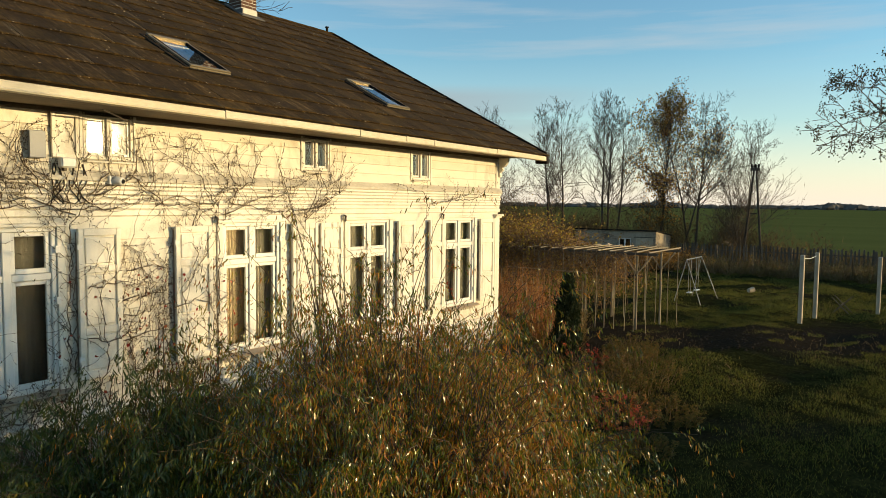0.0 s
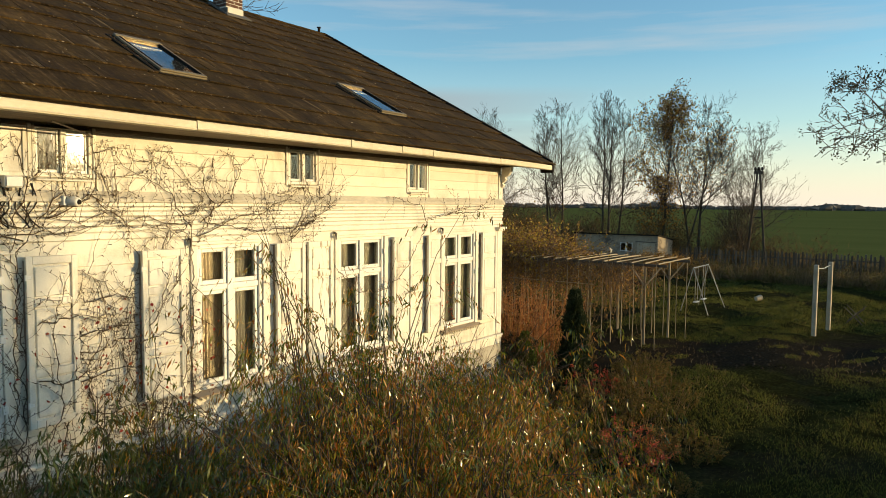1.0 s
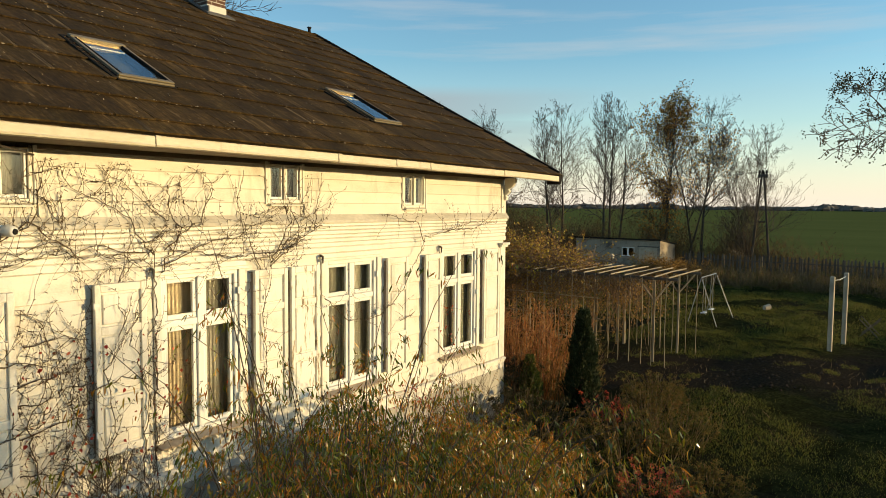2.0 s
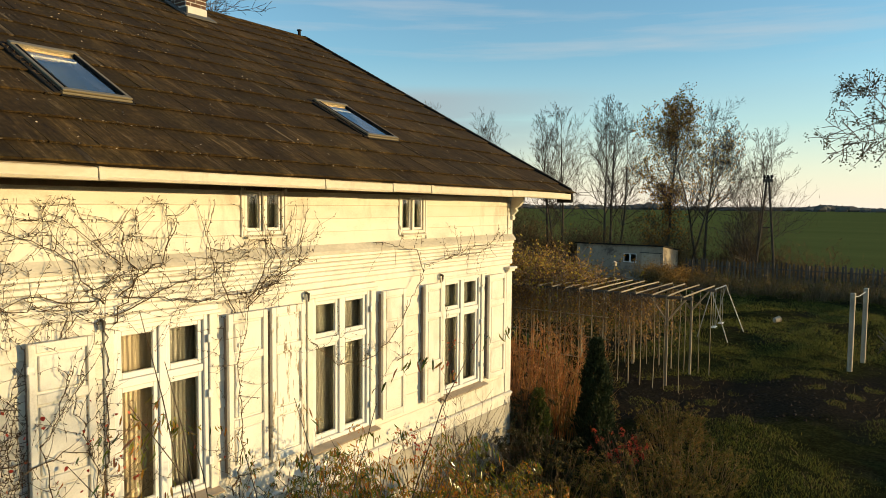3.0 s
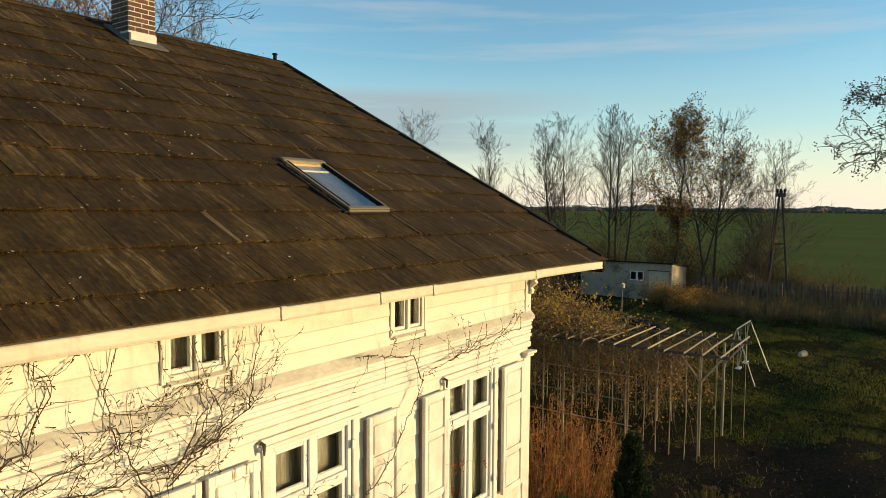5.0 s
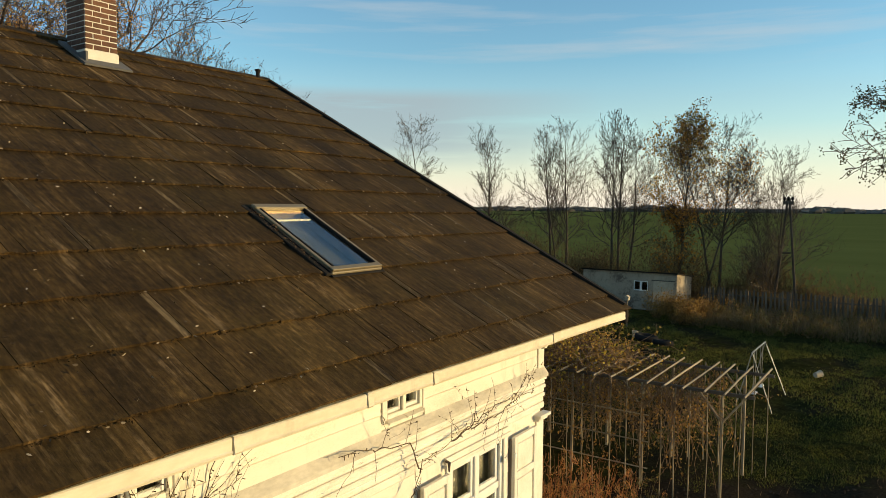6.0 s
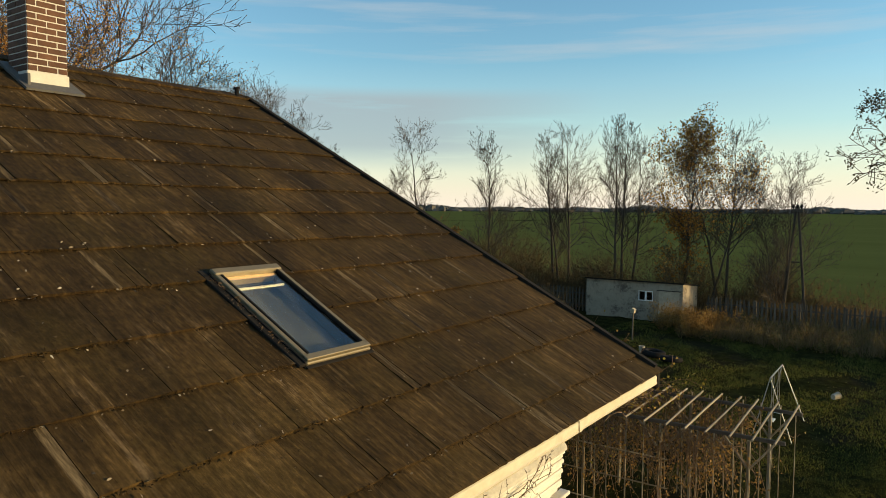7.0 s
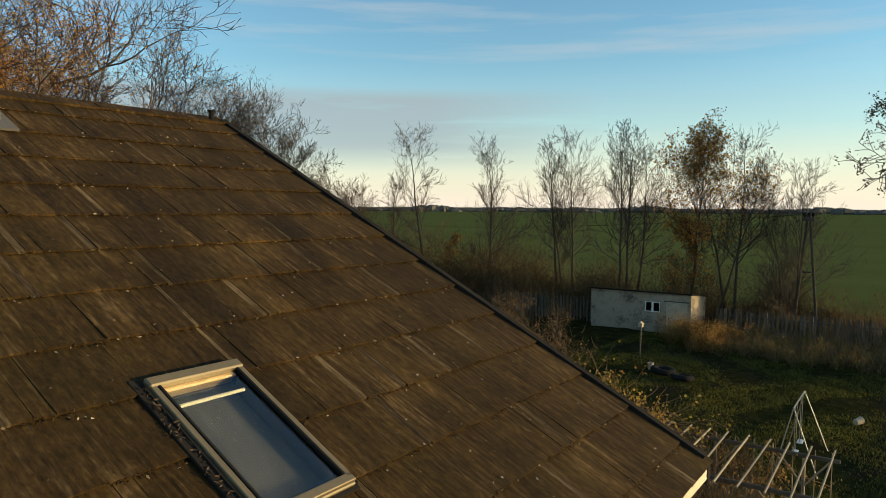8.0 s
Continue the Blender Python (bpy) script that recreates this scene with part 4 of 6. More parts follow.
# ---------------------------------------------------------------- fittings on the wall
def cctv(x, z):
    t = thing("security_camera", "small white dome-shaped camera on the house wall", "camera", (x, FRONT - 0.16, z))
    part("base", Shape().box(-0.10, -0.02, 0.02, 0.16, -0.06, 0.06, 0.01), PLASTIC, t)
    part("body", Shape().tube([(-0.03, 0.06, 0.0), (0.0, 0.0, 0.0), (0.03, -0.06, -0.01), (0.04, -0.09, -0.012)], [0.055, 0.065, 0.06, 0.045], 12), SASH, t, smooth=True)
    part("lens", Shape().tube([(0.04, -0.088, -0.012), (0.045, -0.10, -0.013)], [0.034, 0.030], 12), BLACK, t)
    part("cable", Shape().tube([(-0.05, 0.13, -0.06), (-0.055, 0.14, -0.3), (-0.05, 0.15, -0.6)], 0.008, 5), PLASTIC, t)


cctv(5.27, 5.21)
t = thing("meter_box", "grey metal utility box fixed high on the wall", "utility box", (4.24, FRONT - 0.03, 5.47))
part("body", Shape().box(-0.09, 0.09, -0.09, 0.0, 0, 0.36, 0.012), UTILITY, t)
part("lid", Shape().box(-0.10, 0.10, -0.10, -0.09, 0.01, 0.35, 0.004), UTILITY, t)
t = thing("floodlight", "white and black floodlight with looped cables", "lamp", (4.60, FRONT - 0.03, 5.42))
part("housing", Shape().box(-0.10, 0.10, -0.16, -0.05, -0.06, 0.08, 0.015), SASH, t)
part("front_glass", Shape().box(-0.085, 0.085, -0.172, -0.162, -0.045, 0.065, 0.004), PLASTIC, t)
part("bracket", Shape().box(-0.02, 0.02, -0.06, 0.0, -0.10, 0.0, 0.004), IRON, t)
rc = random.Random(8)
for k in range(9):
    a = rc.uniform(4.42, 4.85)
    pts = [(a + 0.10 * math.sin(i * 0.7 + k) * (i / 8), FRONT - 0.06 - 0.03 * math.sin(i * 0.4), 5.42 - 0.06 * i) for i in range(10)]
    o = part("cable", Shape().tube(pts, 0.008, 5), BLACK, t)
    o.location = (-4.60, -(FRONT - 0.03), -5.42)


# ---------------------------------------------------------------- plants: makers
def wander(rng, p, d, length, steps, turn, pull=(0, 0, 0)):
    pts, p, d = [Vector(p)], Vector(p), Vector(d).normalized()
    for _ in range(steps):
        d = (d + Vector((rng.gauss(0, turn), rng.gauss(0, turn), rng.gauss(0, turn))) + Vector(pull)).normalized()
        p = p + d * (length / steps)
        pts.append(p.copy())
    return pts


def tree_shapes(seed, height, lean=0.04, first=0.25, limbs=20, angle=42, reach=0.42, levels=4, upward=0.10, twigs=5, girth=0.014, stems=1, droop=0.0, thin=0.014):
    """Trunk and limbs in one shape, fine twigs in another, and the twig tips."""
    rng = random.Random(seed)
    wood, fine, tips = Shape(), Shape(), []

    def grow(p, d, length, r, level):
        steps = (9, 6, 4, 3, 2)[level]
        pull = (0, 0, upward - (droop if level > 1 else 0))
        pts = wander(rng, p, d, length, steps, (0.025, 0.05, 0.085, 0.12, 0.15)[level], pull)
        radii = [max(r * (1 - 0.82 * i / steps), thin) for i in range(steps + 1)]
        (wood if level < 2 else fine).tube(pts, radii, (8, 6, 4, 3, 3)[level], level < 2)
        if level == levels:
            tips.append((pts[-1], (pts[-1] - pts[-2]).normalized()))
            return
        n = (limbs, 7, twigs + 1, twigs)[level]
        for k in range(n):
            t = (first + (1 - first) * (k + rng.random()) / n) if level == 0 else 0.22 + 0.78 * (k + rng.random()) / n
            i = min(int(t * steps), steps - 1)
            q = pts[i].lerp(pts[i + 1], t * steps - i)
            d0 = (pts[i + 1] - pts[i]).normalized()
            side = d0.orthogonal().normalized()
            side = Matrix.Rotation(rng.uniform(0, 2 * math.pi), 3, d0) @ side
            a = radians(rng.gauss(angle, 9))
            d1 = d0 * math.cos(a) + side * math.sin(a)
            if level == 0:
                ln = height * reach * (1.15 - 0.85 * (t - first) / (1 - first)) * rng.uniform(0.65, 1.15)
            else:
                ln = length * (0.55, 0.50, 0.50, 0.62)[level] * (1.1 - 0.5 * t) * rng.uniform(0.7, 1.3)
            grow(q, d1, ln, radii[i] * (0.50 if level == 0 else 0.55), level + 1)
        if level > 0:
            tips.append((pts[-1], (pts[-1] - pts[-2]).normalized()))

    for s in range(stems):
        a = 2 * math.pi * s / max(stems, 1) + rng.random()
        k = 0 if stems == 1 else 1
        h = height * (1 if s == 0 else rng.uniform(0.8, 0.97))
        grow((0.5 * k * math.cos(a), 0.5 * k * math.sin(a), -0.3), (lean + k * 0.07 * math.cos(a), k * 0.07 * math.sin(a), 1), h, height * girth, 0)
    return wood, fine, tips


def tree(name, shapes, at, label, group="", turn=0.0, size=1.0, leaf=None, category="tree"):
    wood, fine, tips = shapes
    t = thing(name, label, category, (0, 0, 0), group)
    part("trunk", wood, BARK, t, smooth=True)
    part("crown", fine, TWIG, t, kind="stuff")
    if leaf:
        mat, count, size_leaf, spread, low, share = leaf
        rng = np.random.default_rng(len(tips))
        pick = [(p, d) for p, d in tips if p.z > low]
        idx = rng.integers(0, len(pick), count)
        heads = rng.random(len(pick)) < share
        idx = idx[heads[idx]]
        c = np.array([pick[i][0] for i in idx]) + rng.normal(0, spread, (len(idx), 3))
        quads("foliage", leaves(rng, c, rng.normal(size=c.shape) + (0, 0, -0.5), size_leaf, size_leaf * 0.7), mat, t, flat=True)
    t.matrix_basis = pose(*at, 0, 0, turn) @ Matrix.Diagonal((size, size, size, 1))
    return t


def canes_and_leaves(rng, count, base, radius, height, arch, droop=0.5, per=40, start=0.25, tall=(0.7, 1.1)):
    """Arching canes from a clump and the places and ways of the leaves along them."""
    stems, c, w = Shape(), [], []
    for _ in range(count):
        a, r = rng.uniform(0, 2 * math.pi), math.sqrt(rng.random())
        p = Vector((base[0] + radius[0] * r * math.cos(a), base[1] + radius[1] * r * math.sin(a), 0))
        p.z = float(land(p.x, p.y)) - 0.05
        out = Vector((math.cos(a), math.sin(a), 0)) * (arch * (0.4 + r))
        h = height * rng.uniform(*tall) * (1.0 - 0.25 * r)
        pts, q, d = [p.copy()], p.copy(), Vector((out.x * 0.25, out.y * 0.25, 1)).normalized()
        for k in range(9):
            d = (d + out * 0.055 + Vector((rng.gauss(0, 0.06), rng.gauss(0, 0.06), -droop * 0.02 * k * k / 4))).normalized()
            q = q + d * (h / 8)
            pts.append(q.copy())
        stems.tube(pts, [0.012 * (1 - 0.09 * k) for k in range(10)], 4, False)
        hang = max(1, per // 22)
        for _ in range(hang):
            t = start + (1 - start) * rng.random()
            i = min(int(t * 9), 8)
            u = pts[i].lerp(pts[i + 1], t * 9 - i)
            e = Vector((d.x * 0.6 + rng.gauss(0, 0.6), d.y * 0.6 + rng.gauss(0, 0.6), rng.gauss(0.2, 0.4))).normalized()
            ln = h * rng.uniform(0.10, 0.24)
            for _ in range(per // hang):
                f = rng.random()
                q = u + e * (ln * f) + Vector((0, 0, -droop * ln * 0.7 * f * f))
                c.append((q.x + rng.gauss(0, 0.018), q.y + rng.gauss(0, 0.018), q.z + rng.gauss(0, 0.018)))
                w.append((e.x * 0.5 + rng.gauss(0, 0.4), e.y * 0.5 + rng.gauss(0, 0.4), -droop * (0.55 + 1.0 * f) + rng.gauss(0, 0.35)))
    return stems, np.array(c), np.array(w)


# ---------------------------------------------------------------- shrubs in front of the house
def shrub(name, label, seed, base, radius, height, count, per, arch, leaf, mat, stem_mat=None, droop=0.9, category="shrub", start=0.25, tall=(0.7, 1.1)):
    """A clump of canes with its leaves; those farther from the path have simpler leaves."""
    rng = random.Random(seed)
    t = thing(name, label, category, (base[0], base[1], float(land(base[0], base[1]))))
    stems, c, w = canes_and_leaves(rng, count, base, radius, height, arch, droop, per, start, tall)
    inv = Matrix.Translation((-base[0], -base[1], -float(land(base[0], base[1]))))
    o = part("stem_clump", stems, stem_mat or STEM, t, kind="stuff")
    o.matrix_basis = inv
    q = quads("foliage", leaves(np.random.default_rng(seed), c, w, *leaf), mat, t, flat=base[0] > 7)
    q.matrix_basis = inv
    return t


shrub("bushy_shrub", "large weeping shrub with narrow green and rusty leaves", 11, (4.95, 3.95), (0.95, 0.9), 3.60, 400, 270, 0.27, (0.065, 0.0095), WILLOW, droop=1.25, start=0.35)
shrub("bushy_shrub", "weeping shrub with long drooping leaves, green darkened for shade", 18, (3.4, 5.8), (0.5, 0.5), 2.9, 190, 300, 0.22, (0.085, 0.013), SHADYLEAF, start=0.45, droop=1.1)
shrub("bushy_shrub", "tall sparse weeping shrub in front of the windows", 19, (5.65, 5.2), (0.75, 0.4), 4.2, 95, 140, 0.18, (0.075, 0.012), WILLOW, start=0.45, droop=1.1)
shrub("bushy_shrub", "weeping shrub with narrow green leaves beside the wall", 12, (9.3, 7.5), (1.5, 0.9), 2.5, 210, 220, 0.5, (0.09, 0.016), WILLOW)
shrub("bushy_shrub", "low green weeping shrub near the house corner", 13, (11.0, 7.3), (1.6, 1.0), 1.6, 170, 200, 0.7, (0.085, 0.015), WILLOW)
shrub("bushy_shrub", "low green weeping shrub in the front bed", 14, (6.6, 3.9), (1.0, 0.85), 2.15, 170, 230, 0.42, (0.075, 0.013), WILLOW)
shrub("cane_thicket", "thicket of upright rust-brown canes by the house corner", 15, (17.8, 10.4), (1.75, 1.6), 2.45, 300, 46, 0.30, (0.11, 0.012), CANE, CANE, -0.6, start=0.2)
shrub("rose_bush", "rose bush with red autumn leaves", 16, (13.1, 5.05), (0.6, 0.55), 0.75, 70, 66, 0.5, (0.04, 0.026), ROSE, droop=0.2)
shrub("rose_bush", "low bush with crimson leaves", 17, (17.0, 7.5), (0.5, 0.4), 0.9, 40, 22, 0.5, (0.04, 0.026), RED, droop=0.2)
for k, (x, y, h, r) in enumerate(((12.9, 6.4, 0.45, 0.9), (15.6, 6.4, 0.85, 1.1), (12.0, 4.3, 0.35, 0.8), (16.6, 5.9, 0.8, 1.0), (18.6, 7.0, 0.7, 0.9), (14.6, 4.6, 0.4, 0.8), (14.6, 7.9, 0.9, 1.0), (20.6, 7.6, 0.6, 0.9), (18.3, 9.2, 1.3, 0.9), (20.6, 10.2, 1.5, 1.0))):
    shrub("garden_weeds", "clump of tangled golden-brown autumn weeds", 20 + k, (x, y), (r, r * 0.8), h, 80, 66, 0.6, (0.06, 0.016), WEED, DRY, 0.1, "weeds")


shrub("ivy", "dark green ivy clump at the foot of the house corner", 28, (16.12, 9.4), (0.18, 0.25), 1.7, 60, 60, 0.12, (0.045, 0.034), DARKLEAF, droop=0.5)
shrub("bushy_shrub", "dark low evergreen bush against the plinth", 29, (14.9, 8.5), (0.9, 0.6), 1.15, 80, 80, 0.5, (0.09, 0.025), DARKLEAF, droop=0.5)


def thuja(x, y, height, radius, seed, label, mat):
    """A column of upright sprays with a ragged outline."""
    t = thing("thuja", label, "conifer", (x, y, float(land(x, y)) - 0.05))
    part("trunk", Shape().tube([(0, 0, -0.1), (0, 0, height * 0.85)], [0.06, 0.01], 6), BARK, t)
    rng = np.random.default_rng(seed)
    n = int(3600 * height)
    k = rng.random(n) ** 0.85
    a = rng.uniform(0, 2 * np.pi, n)
    lobes = 0.90 + 0.13 * np.sin(k * height * 7 + 2) + 0.12 * np.sin(3 * a + k * 9) + 0.10 * np.sin(7 * a - k * 21)
    r = radius * np.clip(1 - (k / 1.03) ** 1.9, 0.005, 1) ** 0.7 * lobes * rng.uniform(0.62, 1.10, n)
    c = np.stack([r * np.cos(a), r * np.sin(a), k * height], 1)
    quads("foliage", leaves(rng, c, np.stack([np.cos(a) * 0.5, np.sin(a) * 0.5, np.ones(n)], 1) + rng.normal(0, 0.35, (n, 3)), 0.11, 0.032), mat, t)


thuja(17.3, 8.25, 2.6, 0.40, 4, "narrow dark green columnar thuja", CONIFER)
thuja(16.32, 9.15, 1.5, 0.28, 5, "small yellow-green conifer by the house corner", YOUNG)

# ---------------------------------------------------------------- creeper on the wall
def creeper(seed, label, runs, side, ln, red=0, out=FRONT - 0.045):
    """Bare stems that climb the wall along the runs, with side shoots."""
    rng = random.Random(seed)
    s, tips, mains = Shape(), [], []

    def ledge(z):
        return 0.0 if out < FRONT - 0.1 else float(np.interp(z, [4.62, 4.72, 5.15, 5.22, 5.30, 5.40], [0, 0.03, 0.05, 0.08, 0.05, 0]))

    def spurs(pts, every):
        """Short knobbly stubs along a stem."""
        for (xa, ya, za), (xb, yb, zb) in zip(pts, pts[1:]):
            for _ in range(max(1, int(math.hypot(xb - xa, zb - za) / every))):
                if rng.random() < 0.55:
                    t, b, q = rng.random(), rng.uniform(0, 2 * math.pi), rng.uniform(0.012, 0.042)
                    x, z = xa + (xb - xa) * t, za + (zb - za) * t
                    s.tube([(x, ya, z), (x + q * math.cos(b), ya - rng.uniform(0, 0.03), z + q * math.sin(b))], [0.0038, 0.0056], 3, False)

    def shoot(x, z, ax, az, length, r, depth):
        n = max(3, int(length / 0.07))
        pts, d = [], math.atan2(az, ax)
        y = out - rng.uniform(0, 0.03)
        for k in range(n + 1):
            pts.append((x, y - 0.015 * math.sin(k * 0.8 + depth) - ledge(z), z))
            d += rng.gauss(0, 0.20) + 0.05 * math.sin(math.pi / 2 - d)
            x, z = x + math.cos(d) * length / n, z + math.sin(d) * length / n
            if z > 6.02 or x > 15.8:
                break
        if len(pts) > 1:
            s.tube(pts, [r * (1 - 0.6 * k / len(pts)) for k in range(len(pts))], 3, False)
            spurs(pts, 0.07)
            tips.append(pts[-1])
            if depth < 2:
                for k in range(1, len(pts)):
                    if rng.random() < 0.10:
                        e = rng.choice((-1, 1)) * rng.uniform(0.5, 1.3)
                        dx, dz = pts[k][0] - pts[k - 1][0], pts[k][2] - pts[k - 1][2]
                        b = math.atan2(dz, dx) + e
                        shoot(pts[k][0], pts[k][2], math.cos(b), math.sin(b), rng.uniform(0.12, 0.45) * (1 if depth else 1.4), r * 0.75, depth + 1)

    for run in runs:
        pts = []
        for (xa, za), (xb, zb) in zip(run, run[1:]):
            n = max(2, int(math.hypot(xb - xa, zb - za) / 0.10))
            pts += [(xa + (xb - xa) * k / n + rng.gauss(0, 0.022), out - rng.uniform(0, 0.02) - ledge(za + (zb - za) * k / n), za + (zb - za) * k / n + rng.gauss(0, 0.022)) for k in range(n)]
        mains.append(Shape().tube(pts, [0.0080 * (1 - 0.6 * k / len(pts)) for k in range(len(pts))], 5, False))
        spurs(pts, 0.05)
        for p in pts[1:]:
            if rng.random() < side * 1.9:
                b = rng.uniform(0, 2 * math.pi)
                shoot(p[0], p[2], math.cos(b) * 0.6, math.sin(b) * 0.8 + 0.5, rng.uniform(*ln), 0.0037, 0)
    t = thing("creeper", label, "climbing plant", (0, 0, 0))
    for main in mains:
        part("stem", main, STEM, t)
    part("stem_tangle", s, STEM, t, kind="stuff")
    if red:
        r = np.random.default_rng(seed)
        low = np.array([p for p in tips if p[2] < 3.9] or tips)
        c = low[r.integers(0, len(low), red)] + r.normal(0, 0.03, (red, 3)) - (0, 0.03, 0)
        quads("foliage", leaves(r, c, r.normal(size=c.shape) + (0, -0.3, -0.8), 0.052, 0.036), RED, t)
    return t


creeper(31, "leafless Virginia creeper stems spread over the white boards", [
    [(4.62, 0.6), (4.60, 2.5), (4.64, 4.0), (4.62, 4.9), (4.4, 5.2), (3.9, 5.6), (3.6, 6.0)],
    [(4.66, 0.6), (4.70, 3.2), (4.66, 4.6), (4.9, 5.0), (5.4, 4.95), (5.9, 5.1), (5.75, 5.45), (5.3, 5.9)],
    [(4.7, 4.7), (4.2, 4.95), (3.6, 4.9), (2.8, 5.1)], [(4.7, 4.85), (4.1, 5.2), (3.3, 5.3), (2.6, 5.7)],
    [(5.0, 5.05), (5.5, 5.3), (6.0, 4.9), (6.5, 4.85), (6.9, 4.75)], [(3.3, 4.75), (4.2, 4.85), (5.2, 4.8), (6.0, 4.95)], [(4.6, 4.9), (4.8, 5.4), (4.72, 5.7), (4.78, 6.0)],
    [(4.9, 5.0), (5.22, 5.4), (5.2, 5.7), (5.3, 6.0)], [(4.3, 5.0), (4.05, 5.5), (4.12, 6.0)], [(5.0, 4.95), (5.55, 5.3), (5.7, 5.6), (5.68, 5.98)], [(3.8, 4.95), (3.5, 5.5), (3.55, 6.0)]], 0.38, (0.3, 1.1))
creeper(32, "leafless creeper with a few red leaves on the boards", [
    [(6.35, 0.6), (6.2, 2.2), (5.95, 3.2), (5.7, 3.9), (5.5, 4.3), (5.2, 4.35)], [(6.0, 1.0), (5.6, 2.3), (5.45, 3.0), (5.9, 3.9), (6.4, 4.3), (6.8, 4.9)],
    [(6.1, 1.0), (6.4, 2.4), (6.85, 3.1), (6.7, 3.6), (6.3, 4.0)], [(5.45, 3.9), (5.9, 4.0), (6.25, 3.85)], [(5.4, 3.5), (5.9, 3.55), (6.2, 3.6)], [(5.4, 2.9), (6.1, 3.0), (6.9, 2.8)], [(5.5, 1.4), (5.9, 2.6), (6.15, 3.4)], [(6.3, 1.4), (5.9, 2.2), (5.5, 2.6)], [(6.6, 0.8), (6.5, 1.8), (6.75, 2.6), (6.6, 3.4), (6.9, 4.2)], [(5.8, 0.8), (6.3, 1.9), (6.2, 2.8), (6.6, 3.8)], [(4.9, 1.2), (5.2, 2.2), (5.0, 3.0), (5.3, 3.9)], [(5.0, 3.3), (5.6, 3.25), (6.3, 3.4), (6.9, 3.3)], [(5.0, 2.5), (5.8, 2.4), (6.6, 2.5)]], 0.42, (0.25, 0.9), 190)
creeper(33, "leafless creeper stems fanning out under the attic windows", [
    [(7.02, 1.0), (7.0, 2.8), (7.05, 4.2), (7.0, 4.9), (7.15, 5.3), (6.7, 5.7), (6.2, 6.0)], [(7.05, 4.6), (7.4, 5.1), (7.2, 5.5), (7.35, 6.0)], [(7.0, 4.8), (6.6, 5.4), (6.0, 5.7), (5.75, 6.0)],
    [(7.1, 4.9), (7.7, 5.25), (7.85, 5.6), (7.75, 6.0)], [(7.1, 4.7), (7.9, 5.0), (8.4, 5.05), (8.3, 5.5), (8.45, 6.0)], [(7.2, 4.9), (8.2, 4.75), (9.0, 4.8), (9.4, 5.1)],
    [(6.9, 4.85), (6.3, 5.0), (5.8, 4.8)]], 0.28, (0.3, 1.1))
creeper(34, "leafless creeper stems beside the flaking shutter", [
    [(8.72, 1.4), (8.78, 2.4), (8.66, 3.6), (8.9, 4.5), (9.2, 5.0), (9.5, 5.4), (9.75, 5.9)], [(8.8, 4.4), (8.5, 5.0), (8.3, 5.4)], [(8.9, 4.6), (9.5, 4.9), (9.3, 5.5), (8.9, 5.4)],
    [(9.1, 4.8), (9.75, 5.1), (9.9, 5.6), (10.05, 6.0)], [(8.95, 4.7), (9.25, 5.2), (9.2, 5.6)]], 0.36, (0.25, 0.9))
creeper(35, "thin bare creeper strands on the white boards", [
    [(9.95, 4.0), (10.5, 3.55), (11.1, 3.5), (11.6, 3.7), (12.0, 4.0), (12.45, 4.6), (12.6, 4.9), (13.4, 5.0), (13.9, 5.05)],
    [(12.6, 4.8), (12.35, 5.15), (11.8, 5.25), (11.2, 5.4)], [(13.2, 4.95), (14.2, 5.15), (14.8, 5.2), (15.2, 5.45)], [(13.6, 5.0), (14.5, 5.05), (15.4, 5.2)], [(11.9, 3.4), (12.4, 3.5)]], 0.25, (0.1, 0.4), out=FRONT - 0.17)
creeper(36, "young creeper with scarlet and yellow leaves on the casing", [[(13.26, 1.2), (13.24, 2.4), (13.27, 3.4), (13.26, 4.2)], [(12.7, 1.0), (12.5, 1.9), (12.3, 2.3)], [(12.2, 1.0), (11.9, 1.8), (12.6, 2.1)]], 0.3, (0.1, 0.35), 130, FRONT - 0.18)


def bare_shrub(seed, label, at, height, count):
    rng = random.Random(seed)
    s = Shape()
    for _ in range(count):
        d = Vector((rng.gauss(0, 0.35), rng.gauss(-0.05, 0.12), 1))
        p = wander(rng, (at[0] + rng.gauss(0, 0.3), at[1], at[2]), d, height * rng.uniform(0.6, 1.1), 8, 0.14)
        s.tube(p, [0.008 * (1 - 0.09 * k) for k in range(9)], 4, False)
        for _ in range(5):
            q = p[rng.randint(3, 7)]
            s.tube(wander(rng, q, (rng.gauss(0, 0.7), rng.gauss(0, 0.2), 0.8), rng.uniform(0.2, 0.6), 4, 0.25), [0.004, 0.0035, 0.003, 0.0025, 0.002], 3, False)
    t = thing("leafless_bush", label, "shrub", (0, 0, 0))
    part("stem_tangle", s, STEM, t, kind="stuff")


creeper(37, "bare creeper stems trailing over the low wall and plinth", [
    [(2.6, 2.15), (3.4, 2.22), (4.2, 2.18), (4.9, 2.3)], [(2.6, 1.75), (3.3, 1.9), (4.1, 1.78), (4.8, 1.95)], [(2.7, 1.35), (3.5, 1.5), (4.2, 1.32), (4.9, 1.55)],
    [(2.6, 0.9), (3.3, 1.1), (4.0, 0.98), (4.7, 1.2)], [(2.9, 0.6), (3.2, 1.3), (3.1, 1.9)], [(3.8, 0.5), (3.6, 1.2), (3.9, 2.0)], [(4.3, 0.5), (4.4, 1.4), (4.2, 2.2)], [(2.7, 2.0), (3.8, 2.05), (4.6, 2.1)]], 0.8, (0.25, 0.9), out=FRONT - 0.12)

